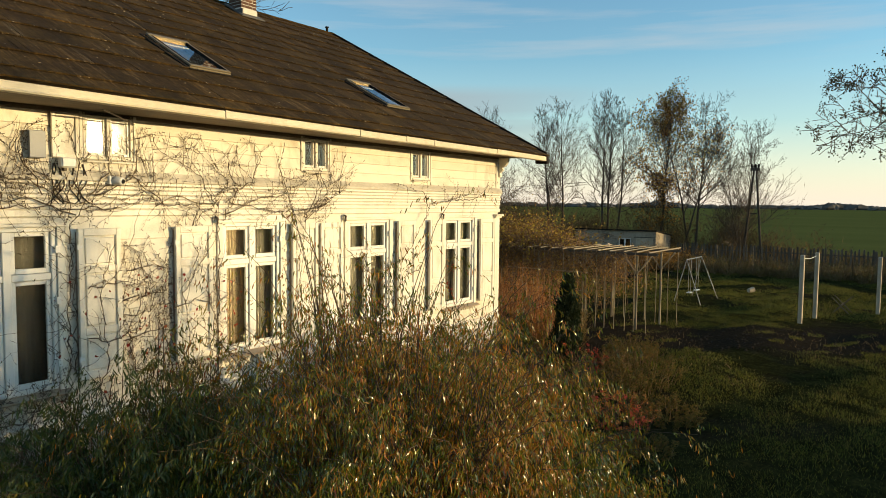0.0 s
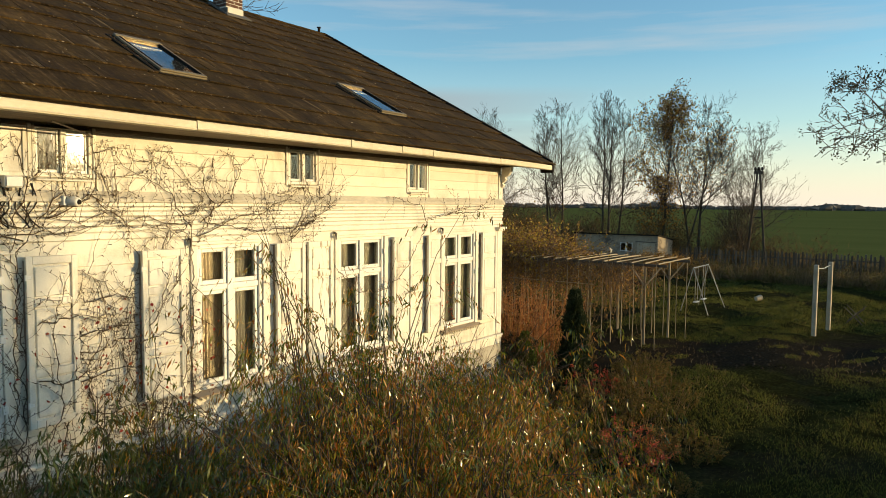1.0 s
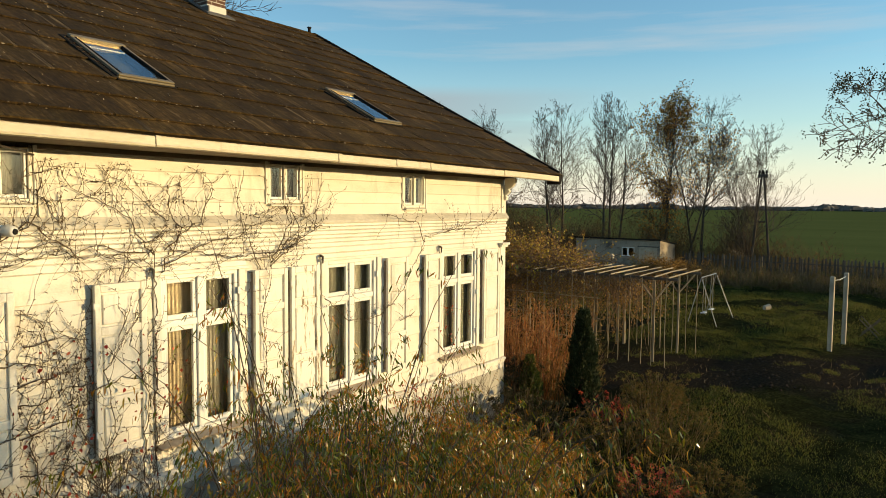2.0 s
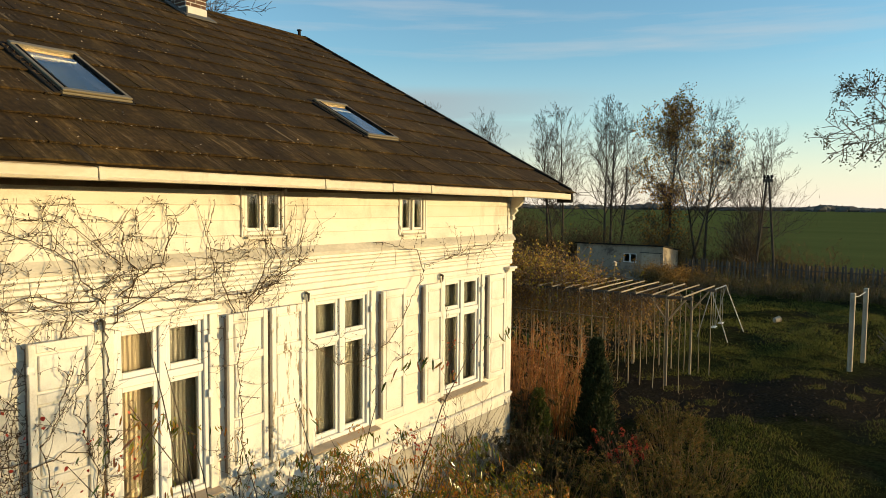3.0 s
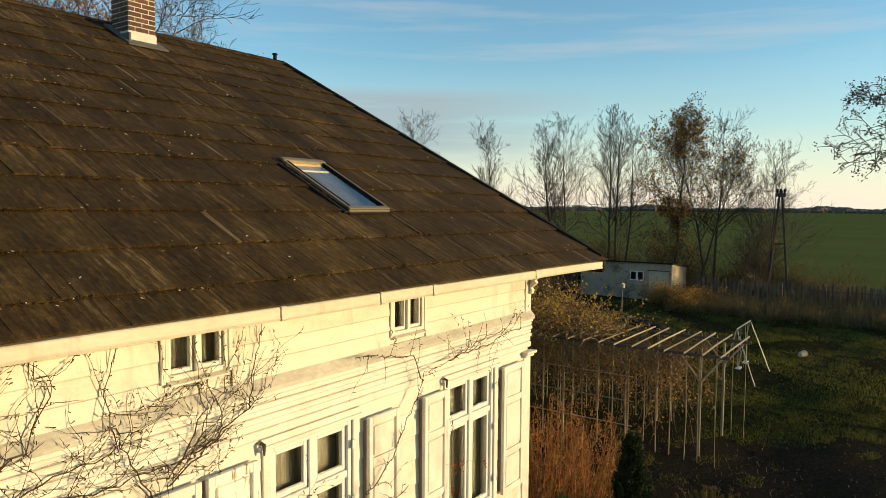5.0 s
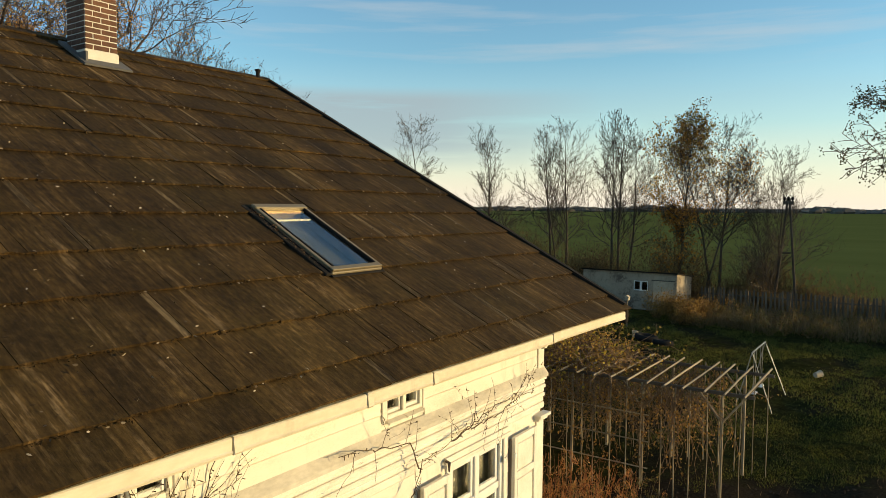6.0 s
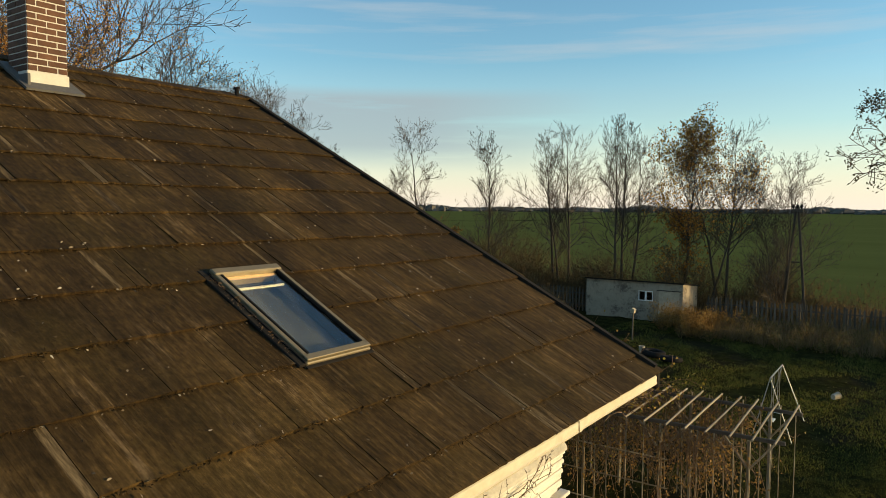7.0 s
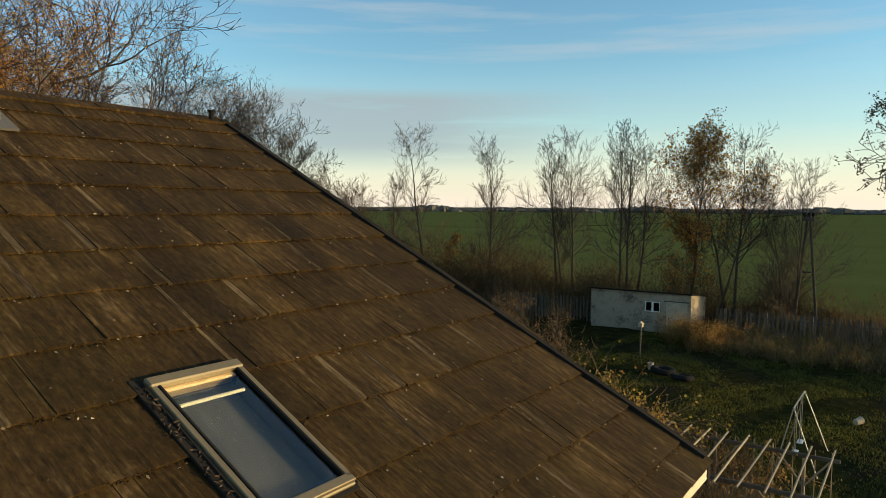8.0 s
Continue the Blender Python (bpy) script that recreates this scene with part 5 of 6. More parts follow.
creeper(38, "bare creeper stems straying over the folded shutters", [
    [(4.75, 0.9), (4.85, 1.9), (5.1, 2.7), (5.0, 3.6), (5.25, 4.4)], [(4.8, 3.7), (5.3, 3.75), (5.8, 3.65)], [(4.8, 3.0), (5.2, 2.95), (5.7, 3.1)], [(6.2, 2.0), (6.4, 2.8), (6.3, 3.5), (6.6, 4.3)],
    [(6.9, 1.2), (6.75, 2.2), (6.85, 3.1), (6.6, 3.9), (6.75, 4.5)], [(6.1, 3.3), (6.5, 3.35), (6.95, 3.2)], [(8.6, 2.2), (8.75, 3.0), (8.65, 3.9), (8.9, 4.5)]], 0.35, (0.15, 0.6), 40, FRONT - 0.155)


bare_shrub(42, "tangle of bare stems in front of the plinth", (3.7, FRONT - 0.35, 0.4), 2.0, 70)
bare_shrub(43, "leafless stems rising against the white wall", (6.5, FRONT - 0.4, 0.4), 2.3, 60)
bare_shrub(41, "thin leafless bush in front of the plinth", (13.6, FRONT - 0.35, 0.3), 2.1, 46)

# ---------------------------------------------------------------- pergola
pergola = thing("pergola", "weathered timber pergola of poles with diagonal braces", "pergola", (0, 0, 0))
PX, PY = (24.35, 27.0), [8.9, 10.9, 12.9, 14.9, 16.9]
rp = random.Random(9)
for x in PX:
    part("beam", Shape().box(x - 0.03, x + 0.03, 8.15, 17.6, 3.11, 3.20, 0.01), GREYWOOD, pergola)
    for y in PY:
        g = float(land(x, y)) - 0.1
        part("post", Shape().tube([(x, y, g), (x + 0.01, y, 1.7), (x, y, 3.08)], [0.044, 0.042, 0.040], 8), POLEWOOD, pergola)
        for d in (-1, 1):
            part("brace", Shape().tube([(x, y + d * 0.03, 2.45), (x, y + d * 0.55, 3.12)], 0.026, 6), POLEWOOD, pergola)
y = 8.30
while y < 17.5:
    b = rp.uniform(-0.03, 0.03)
    part("rafter", Shape().tube([(23.85, y + b, 3.25), (25.6, y, 3.265 + rp.uniform(-0.02, 0.02)), (27.45, y - b, 3.26)], 0.026, 6), POLEWOOD, pergola)
    y += 0.475
for x in (23.9, 27.3):
    y = 8.35
    while y < 17.4:
        xx = x + rp.uniform(-0.05, 0.05)
        part("pole", Shape().tube([(xx, y, float(land(x, y)) - 0.1), (xx + rp.uniform(-0.03, 0.03), y + rp.uniform(-0.03, 0.03), 1.6), (xx, y, 3.23)], rp.uniform(0.010, 0.018), 6), POLEWOOD, pergola)
        y += rp.uniform(0.34, 0.52)
for z in (1.0, 1.7, 2.4):
    part("rail", Shape().tube([(23.93, 10.6, z), (23.93, 17.4, z + 0.03)], 0.018, 5), POLEWOOD, pergola)


def vine():
    rng = random.Random(51)
    s, tips, low = Shape(), [], []
    for k in range(1150):
        p = (rng.uniform(23.7, 27.4), rng.uniform(11.6, 17.5) if k < 420 else rng.uniform(13.2, 17.6), 3.25 + rng.random() * 0.25)
        pts = wander(rng, p, (rng.gauss(0, 1), rng.gauss(0, 1), rng.gauss(0.05, 0.3)), rng.uniform(0.6, 2.2), 7, 0.35, (0, 0, -0.03))
        s.tube(pts, [0.015 * (1 - 0.09 * k) for k in range(8)], 4, False)
        tips += pts[2:]
    for _ in range(850):
        x = rng.choice((23.85, 23.85, 25.0, 26.2, 27.2))
        p = (x + rng.gauss(0, 0.2), rng.uniform(9.3, 17.5), 3.2)
        pts = wander(rng, p, (rng.gauss(0, 0.3), rng.gauss(0, 0.5), -1), rng.uniform(0.8, 2.7), 8, 0.28, (0, 0, -0.1))
        s.tube(pts, [0.010 * (1 - 0.08 * k) for k in range(9)], 4, False)
        low += pts[1:]
    for _ in range(170):
        p = (rng.uniform(23.9, 27.2), rng.uniform(13.4, 17.5), 3.3)
        pts = wander(rng, p, (rng.gauss(0, 0.4), rng.gauss(0, 0.4), 1), rng.uniform(0.5, 1.5), 5, 0.25)
        s.tube(pts, [0.007 * (1 - 0.14 * k) for k in range(6)], 4, False)
        tips += pts[3:] * 2
    t = thing("grape_vine", "tangled grape vine with some yellow leaves over the pergola", "climbing plant")
    part("stem_tangle", s, VINE, t, kind="stuff")
    r = np.random.default_rng(6)
    c = np.array([tuple(p) for p in tips])[r.integers(0, len(tips), 5200)] + r.normal(0, 0.10, (5200, 3))
    quads("foliage", leaves(r, c, r.normal(size=c.shape) + (0, 0, -0.6), 0.085, 0.070), GOLD, t)
    c = np.array([tuple(p) for p in tips])[r.integers(0, len(tips), 5000)] + r.normal(0, 0.10, (5000, 3))
    quads("dry_foliage", leaves(r, c, r.normal(size=c.shape) + (0, 0, -0.6), 0.085, 0.06), AMBER, t)
    c = np.array([tuple(p) for p in low])[r.integers(0, len(low), 6000)] + r.normal(0, 0.06, (6000, 3))
    quads("dry_foliage", leaves(r, c, r.normal(size=c.shape) + (0, 0, -0.6), 0.075, 0.05), AMBER, t)


vine()

# ---------------------------------------------------------------- swing, posts and odd things on the lawn
swing = thing("swing_set", "galvanised tubular child's swing frame", "swing", (0, 0, 0))
SA, SB, SZ = Vector((34.6, 10.15, 2.25)), Vector((37.2, 10.15, 2.25)), 0.0
part("crossbar", Shape().tube([SA, SB], 0.026, 8), STEEL, swing)
for p in (SA, SB):
    for d in (-0.8, 0.5):
        part("leg", Shape().tube([p, (p.x + (0.25 if p is SB else -0.25), p.y + d, float(land(p.x, p.y)) - 0.05)], 0.018, 8), STEEL, swing)
for x in (35.2, 36.5):
    st = part("swing_seat", Shape().box(x - 0.22, x + 0.22, 10.05, 10.25, 0.55, 0.59, 0.01), PLASTIC, swing)
    for d in (-0.2, 0.2):
        part("rope", Shape().tube([(x + d, 10.15, 2.24), (x + d, 10.15, 0.57)], 0.012, 5), STEEL, st)

for k, (x, y, h) in enumerate(((30.9, 4.5, 2.75), (33.0, 4.25, 2.8), (36.6, 2.2, 2.6))):
    t = thing("washing_post", "whitewashed square washing-line post standing in the grass", "post", (x, y, float(land(x, y))), "washing-line posts")
    part("shaft", Shape().box(-0.095, 0.095, -0.08, 0.08, -0.2, h, 0.02), CONCRETE, t)
    part("hook", Shape().tube([(0, 0, h - 0.25), (0.18, 0.0, h - 0.22)], 0.015, 6), IRON, t)
part("washing_line", Shape().tube([(30.9, 4.5, 2.85), (32.0, 4.38, 2.78), (33.0, 4.25, 2.85)], 0.012, 5), SASH)
tagged(bpy.data.objects["washing_line"], "white line tied between two posts", "line")


def rock(x, y, size, seed, mat, name, label):
    rng = random.Random(seed)
    bm = bmesh.new()
    bmesh.ops.create_icosphere(bm, subdivisions=2, radius=size)
    for v in bm.verts:
        v.co *= 0.75 + 0.4 * noise.noise(v.co * (2 / size) + Vector((seed, 0, 0)))
        v.co.z *= 0.75
    me = bpy.data.meshes.new(name)
    bm.to_mesh(me)
    bm.free()
    me.materials.append(mat)
    o = new(name, me)
    o.location = (x, y, float(land(x, y)) + size * 0.4)
    tagged(o, label, "stone")


def bucket(x, y, size, tip, turn, label):
    t = thing("bucket", label, "bucket")
    s = Shape()
    n = 16
    for r, z in ((0.36, 0.0), (0.45, 0.95), (0.48, 0.96), (0.48, 1.0), (0.44, 1.0), (0.35, 0.04)):
        s.v += [(r * size * math.cos(2 * math.pi * k / n), r * size * math.sin(2 * math.pi * k / n), z * size) for k in range(n)]
    s.f += [(i * n + k, i * n + (k + 1) % n, (i + 1) * n + (k + 1) % n, (i + 1) * n + k) for i in range(5) for k in range(n)]
    s.f += [tuple(range(n))[::-1], tuple(range(5 * n, 6 * n))]
    part("pail", s, CONCRETE, t, smooth=False)
    part("handle", Shape().tube([(0.47 * size * math.cos(a), -0.05 * size - 0.2 * size * math.sin(a), 0.96 * size - 0.35 * size * math.sin(a)) for a in (0, 0.5, 1.0, 1.57, 2.1, 2.6, 3.14)], 0.008, 5), IRON, t)
    t.matrix_basis = pose(x, y, float(land(x, y)) + (0.45 * size if tip else 0), 80 if tip else 0, 0, turn)


bucket(42.0, 8.8, 0.34, True, 55, "white plastic tub lying on its side in the grass")
bucket(47.3, 19.1, 0.40, False, 0, "white plastic bucket by the old tractor tyre")


t = thing("sawhorse", "old crossed-pole wooden sawhorse on the lawn", "sawhorse", (36.5, 3.6, float(land(36.5, 3.6))))
for e in (-0.45, 0.45):
    for d in (-1, 1):
        part("leg", Shape().tube([(e, -d * 0.38, -0.05), (e, d * 0.38, 0.75)], 0.022, 6), GREYWOOD, t)
part("rail", Shape().tube([(-0.5, 0, 0.40), (0.5, 0, 0.40)], 0.02, 6), GREYWOOD, t)


def clods():
    """Clods of earth on the dug beds."""
    rng = np.random.default_rng(19)
    s = Shape()
    for _ in range(800):
        d, e, r = rng.uniform(21.3, 26.3), rng.uniform(-2, 14), rng.uniform(0.02, 0.055)
        x, y = d * 0.81 + e * 0.585, d * 0.585 - e * 0.81
        z = float(land(x, y)) + r * 0.2
        k = rng.uniform(0.6, 1.4, 6) * r
        s.add([(x + k[0], y, z), (x - k[1], y, z), (x, y + k[2], z), (x, y - k[3], z), (x, y, z + k[4] * 0.8), (x, y, z - k[5])],
              [(0, 2, 4), (2, 1, 4), (1, 3, 4), (3, 0, 4), (2, 0, 5), (1, 2, 5), (3, 1, 5), (0, 3, 5)])
    tagged(part("soil_clods", s, SOIL, kind="stuff"), "dark clods of earth on the dug garden bed", "soil")


SOIL = surface("dug_soil", ((0.3, (0.014, 0.008, 0.004)), (0.7, (0.030, 0.018, 0.009))), 3.0, (1, 1, 1), 1.0, 30, 0.5, 0.01, vary=0.5)
clods()
t = thing("stay_wire", "thin cable running from the eaves to the attic window", "cable")
part("cable", Shape().tube([(4.75, 8.85, 6.10), (5.2, 9.25, 6.07), (5.62, 9.62, 6.03)], 0.010, 5), IRON, t)

def tyre(x, y, turn, size, tip):
    s, R, r = Shape(), 0.42, 0.13
    n, m = 24, 10
    for i in range(n):
        a = 2 * math.pi * i / n
        for j in range(m):
            b = 2 * math.pi * j / m
            q = R + r * math.copysign(abs(math.cos(b)) ** 0.6, math.cos(b))
            s.v.append((q * math.cos(a), q * math.sin(a), 0.13 + r * math.copysign(abs(math.sin(b)) ** 0.6, math.sin(b))))
    for i in range(n):
        for j in range(m):
            s.f.append((i * m + j, (i + 1) % n * m + j, (i + 1) % n * m + (j + 1) % m, i * m + (j + 1) % m))
    o = part("tyre", s, BLACK, smooth=True)
    o.matrix_basis = pose(x, y, float(land(x, y)) + 0.5 * size * math.sin(radians(tip)), tip, 0, turn) @ Matrix.Diagonal((size, size, size, 1))
    tagged(o, "old black tractor tyre lying in the grass", "tyre", "old tyres")


tyre(46.6, 18.2, 20, 1.25, 6)
tyre(45.6, 16.9, 70, 1.1, 8)

t = thing("bird_feeder", "grey wooden bird feeder on a pole", "bird feeder", (50.5, 20.8, float(land(50.5, 20.8))))
part("pole", Shape().tube([(0, 0, -0.1), (0, 0, 1.75)], 0.045, 6), GREYWOOD, t)
part("box", Shape().box(-0.13, 0.13, -0.13, 0.13, 1.75, 1.95, 0.01), CONCRETE, t)
part("roof", Shape().add([(-0.18, -0.18, 1.95), (0.18, -0.18, 1.95), (0.18, 0.18, 1.95), (-0.18, 0.18, 1.95), (-0.18, 0, 2.08), (0.18, 0, 2.08)], [(0, 1, 5, 4), (2, 3, 4, 5), (0, 4, 3), (1, 2, 5), (0, 3, 2, 1)]), CONCRETE, t)
# ---------------------------------------------------------------- shed
shed = thing("shed", "low whitewashed outbuilding with flaking plaster and flat felt roof", "shed", (0, 0, 0))
sx0, sx1, sy0, sy1, sz0, sz1 = 60.5, 64.6, 20.5, 28.2, -0.7, 2.55
wy0, wy1, wz0, wz1 = 22.75, 23.9, 1.10, 1.88
s = Shape()
s.box(sx0, sx0 + 0.25, sy0, wy0, sz0, sz1, 0).box(sx0, sx0 + 0.25, wy1, sy1, sz0, sz1, 0).box(sx0, sx0 + 0.25, wy0, wy1, sz0, wz0, 0).box(sx0, sx0 + 0.25, wy0, wy1, wz1, sz1, 0)
back = sz1 - 0.5
for a, b in ((sy0, sy0 + 0.25), (sy1 - 0.25, sy1)):
    s.add([(x, y, z) for y in (a, b) for x, z in ((sx0 + 0.25, sz0), (sx1, sz0), (sx1, back), (sx0 + 0.25, sz1 - 0.03))], [(0, 1, 2, 3), (7, 6, 5, 4), (0, 4, 5, 1), (1, 5, 6, 2), (2, 6, 7, 3), (3, 7, 4, 0)])
s.box(sx1 - 0.25, sx1, sy0 + 0.25, sy1 - 0.25, sz0, back - 0.03, 0)
part("wall", s, PLASTER, shed)
part("roof", Shape().add([(x, y, z) for y in (sy0 - 0.12, sy1 + 0.12) for x, z in ((sx0 - 0.18, sz1 + 0.01), (sx1 + 0.1, back), (sx1 + 0.1, back + 0.10), (sx0 - 0.18, sz1 + 0.11))], [(0, 1, 2, 3), (7, 6, 5, 4), (0, 4, 5, 1), (1, 5, 6, 2), (2, 6, 7, 3), (3, 7, 4, 0)]), FELT, shed)
w = part("window", Shape().box(sx0 + 0.02, sx0 + 0.10, wy0, wy0 + 0.07, wz0, wz1).box(sx0 + 0.02, sx0 + 0.10, wy1 - 0.07, wy1, wz0, wz1).box(sx0 + 0.02, sx0 + 0.10, wy0 + 0.07, wy1 - 0.07, wz1 - 0.07, wz1)
         .box(sx0 + 0.02, sx0 + 0.10, wy0 + 0.07, wy1 - 0.07, wz0, wz0 + 0.07).box(sx0 + 0.02, sx0 + 0.10, (wy0 + wy1) / 2 - 0.08, (wy0 + wy1) / 2 + 0.08, wz0 + 0.07, wz1 - 0.07), SASH, shed)
for a, b in ((wy0 + 0.07, (wy0 + wy1) / 2 - 0.08), ((wy0 + wy1) / 2 + 0.08, wy1 - 0.07)):
    part("pane", Shape().box(sx0 + 0.05, sx0 + 0.058, a, b, wz0 + 0.07, wz1 - 0.07, 0), GLASS, w)
dr = part("door", Shape().box(sx0 - 0.04, sx0 - 0.003, 20.75, 22.3, -0.4, 1.95, 0.01), CONCRETE, shed, "wide whitewashed board door")
part("track", Shape().box(sx0 - 0.08, sx0 - 0.004, 20.6, 22.45, 1.96, 2.03, 0.008), IRON, dr)
part("handle", Shape().box(sx0 - 0.07, sx0 - 0.042, 22.05, 22.10, 0.6, 0.8, 0.004), IRON, dr)

# ---------------------------------------------------------------- picket fence
fence = thing("fence", "weathered grey wooden picket fence along the field", "fence", (0, 0, 0))
pk = []
for k in range(4):
    h = 1.95 + 0.05 * k
    me = fixed(Shape().add([(-0.012, -0.065, 0), (-0.012, 0.065, 0), (-0.012, 0.065, h - 0.1), (-0.012, 0.0, h), (-0.012, -0.065, h - 0.1), (0.012, -0.065, 0), (0.012, 0.065, 0), (0.012, 0.065, h - 0.1), (0.012, 0.0, h), (0.012, -0.065, h - 0.1)],
               [(0, 1, 2, 3, 4), (9, 8, 7, 6, 5), (0, 5, 6, 1), (1, 6, 7, 2), (2, 7, 8, 3), (3, 8, 9, 4), (4, 9, 5, 0)]).mesh("picket"))
    me.materials.append(GREYWOOD)
    pk.append(me)
rf = random.Random(12)
for y0, y1 in ((-22.0, 19.2), (28.6, 37.0)):
    y = y0
    while y < y1:
        o = part("picket", rf.choice(pk), GREYWOOD, fence)
        o.matrix_basis = pose(62 + rf.gauss(0, 0.01), y, -0.42, rf.gauss(0, 1.2), rf.gauss(0, 0.8), 0)
        y += 0.29 + rf.gauss(0, 0.012)
    for z in (0.15, 1.05):
        part("rail", Shape().box(62.015, 62.075, y0, y1, z, z + 0.09, 0.01), GREYWOOD, fence)
    y = y0
    while y < y1 + 0.1:
        part("post", Shape().box(62.08, 62.20, y - 0.06, y + 0.06, -0.6, 1.5, 0.015), GREYWOOD, fence)
        y += 2.9

# ---------------------------------------------------------------- power pole and wires
pole = thing("power_pole", "A-shaped wooden power pole with insulators", "power pole", (66.6, 13.8, -0.45))
for d in (-1, 1):
    part("leg", Shape().tube([(0, d * 0.85, -0.4), (0, d * 0.07, 8.9)], [0.11, 0.085], 10), BARK, pole)
part("crossarm", Shape().box(-0.1, 0.1, -0.40, 0.40, 8.45, 8.75, 0.02), IRON, pole)
part("brace", Shape().box(-0.06, 0.06, -0.30, 0.30, 4.6, 4.72, 0.02), BARK, pole)
for d in (-0.28, 0.0, 0.28):
    part("insulator", Shape().tube([(0, d, 8.75), (0, d, 8.88), (0, d, 8.9), (0, d, 9.08)], [0.04, 0.10, 0.13, 0.07], 8), BLACK, pole)
wires = thing("power_lines", "thin overhead wires running across the field edge", "power line")
for d in (-0.4, 0.0, 0.4):
    a, b, c = Vector((66.6, 13.8 + d, 8.5)), Vector((80, 90 + d, 8.0)), Vector((58, -45 + d, 8.2))
    for e in (b,):
        part("wire", Shape().tube([a.lerp(e, k / 14) - Vector((0, 0, 1.6 * 4 * (k / 14) * (1 - k / 14))) for k in range(15)], 0.009, 4), BLACK, wires)

# ---------------------------------------------------------------- trees
def slender(seed, height=15.0, first=0.30, limbs=30, reach=0.30, girth=0.0098, thin=0.010, wild=1.0, low=0.8):
    """A straight leader that thins to the top, with short limbs that turn upwards and fine twigs at their ends."""
    rng = random.Random(seed)
    wood, fine, tips = Shape(), Shape(), []
    trunk = wander(rng, (0, 0, -0.4), (rng.gauss(0, 0.03), rng.gauss(0, 0.03), 1), height + 0.4, 14, 0.030 * wild, (0, 0, 0.02))
    girths = [max(height * girth * (1 - i / 14) ** 0.85, thin * 1.3) for i in range(15)]
    wood.tube(trunk, girths, 7)

    def twig(p, d, length, r, level):
        n = 4 if level < 2 else 3
        pts = wander(rng, p, d, length, n, 0.13 * wild, (0, 0, 0.11))
        (wood if level == 0 else fine).tube(pts, [max(r * (1 - 0.7 * i / n), thin * 0.7) for i in range(n + 1)], 4 if level == 0 else 3, False)
        tips.append((pts[-1], (pts[-1] - pts[-2]).normalized()))
        if level == 3:
            return
        for k in range((7, 4, 3)[level]):
            t = 0.25 + 0.75 * (k + rng.random()) / (7, 4, 3)[level]
            i = min(int(t * n), n - 1)
            d0 = (pts[i + 1] - pts[i]).normalized()
            side = Matrix.Rotation(rng.uniform(0, 2 * math.pi), 3, d0) @ d0.orthogonal().normalized()
            a = radians(rng.gauss(36, 9))
            twig(pts[i].lerp(pts[i + 1], t * n - i), d0 * math.cos(a) + side * math.sin(a), length * rng.uniform(0.30, 0.55), r * 0.55, level + 1)

    for k in range(limbs):
        t = first + (0.985 - first) * (k + rng.random()) / limbs
        i = min(int(t * 14), 13)
        f = (t - first) / (1 - first)
        a, up = rng.uniform(0, 2 * math.pi), radians(rng.gauss(40 + 18 * f, 9))
        d = Vector((math.cos(a) * math.cos(up), math.sin(a) * math.cos(up), math.sin(up)))
        ln = height * reach * (low + (1.05 - low) * min(1, 4 * f)) * (1.0 - 0.60 * f) * rng.uniform(0.55, 1.2)
        twig(trunk[i].lerp(trunk[i + 1], t * 14 - i), d, ln, girths[i] * 0.42, 0)
    return wood, fine, tips


def spreading(seed, height=15.0, fork=0.22, spread=30.0, depth=7, girth=0.020, thin=0.010, ratio=0.78, flat=0.0, droop=0.0):
    """A broad tree: the trunk forks again and again into crooked limbs and ends in a round crown of twigs."""
    rng = random.Random(seed)
    wood, fine, tips = Shape(), Shape(), []

    def limb(p, d, length, r, level):
        n = 5 if level < 3 else 3
        pull = (0, 0, 0.05 - flat * 0.05 - (droop if level > depth - 3 else 0))
        pts = wander(rng, p, d, length, n, 0.11 + 0.012 * level, pull)
        (wood if level < 4 else fine).tube(pts, [max(r * (1 - 0.30 * i / n), thin) for i in range(n + 1)], (8, 7, 6, 5, 4, 3, 3, 3, 3, 3)[level], level == 0)
        d0 = (pts[-1] - pts[-2]).normalized()
        if level >= depth:
            tips.append((pts[-1], d0))
            return
        if level > 1:
            tips.append((pts[-1], d0))
        count = 4 if level == 0 else (3 if rng.random() < 0.35 else 2)
        turn = rng.uniform(0, 2 * math.pi)
        for k in range(count):
            a = radians(rng.gauss(spread * (1.25 if level == 0 else 1.0) * (0.55 if k == 0 and level else 1.0), 6))
            side = Matrix.Rotation(turn + 2 * math.pi * k / count + rng.gauss(0, 0.3), 3, d0) @ d0.orthogonal().normalized()
            e = (d0 * math.cos(a) + side * math.sin(a) + Vector((0, 0, 0.07))).normalized()
            limb(pts[-1], e, length * ratio * rng.uniform(0.72, 1.18) * (1.15 if level == 0 else 1.0), r * (0.66 if k == 0 else 0.54), level + 1)
        if 1 < level < depth - 1:
            for _ in range(2):
                q = pts[rng.randint(1, n - 1)]
                side = Matrix.Rotation(rng.uniform(0, 2 * math.pi), 3, d0) @ d0.orthogonal().normalized()
                limb(q, (d0 * 0.7 + side * 0.8).normalized(), length * 0.5, r * 0.25, max(level + 2, depth - 2))

    limb(Vector((0, 0, -0.4)), Vector((rng.gauss(0, 0.03), rng.gauss(0, 0.03), 1)), height * fork + 0.4, height * girth, 0)
    cloud = np.array(fine.v)
    grow, mid = height / np.percentile(cloud[:, 2], 98), cloud.mean(axis=0)
    sway = (mid[0] / mid[2], mid[1] / mid[2])

    def upright(x, y, z):
        return ((x - sway[0] * z) * grow, (y - sway[1] * z) * grow, z * grow)

    for shape in (wood, fine):
        shape.v = [upright(*p) for p in shape.v]
    return wood, fine, [(Vector(upright(*p)), d) for p, d in tips]


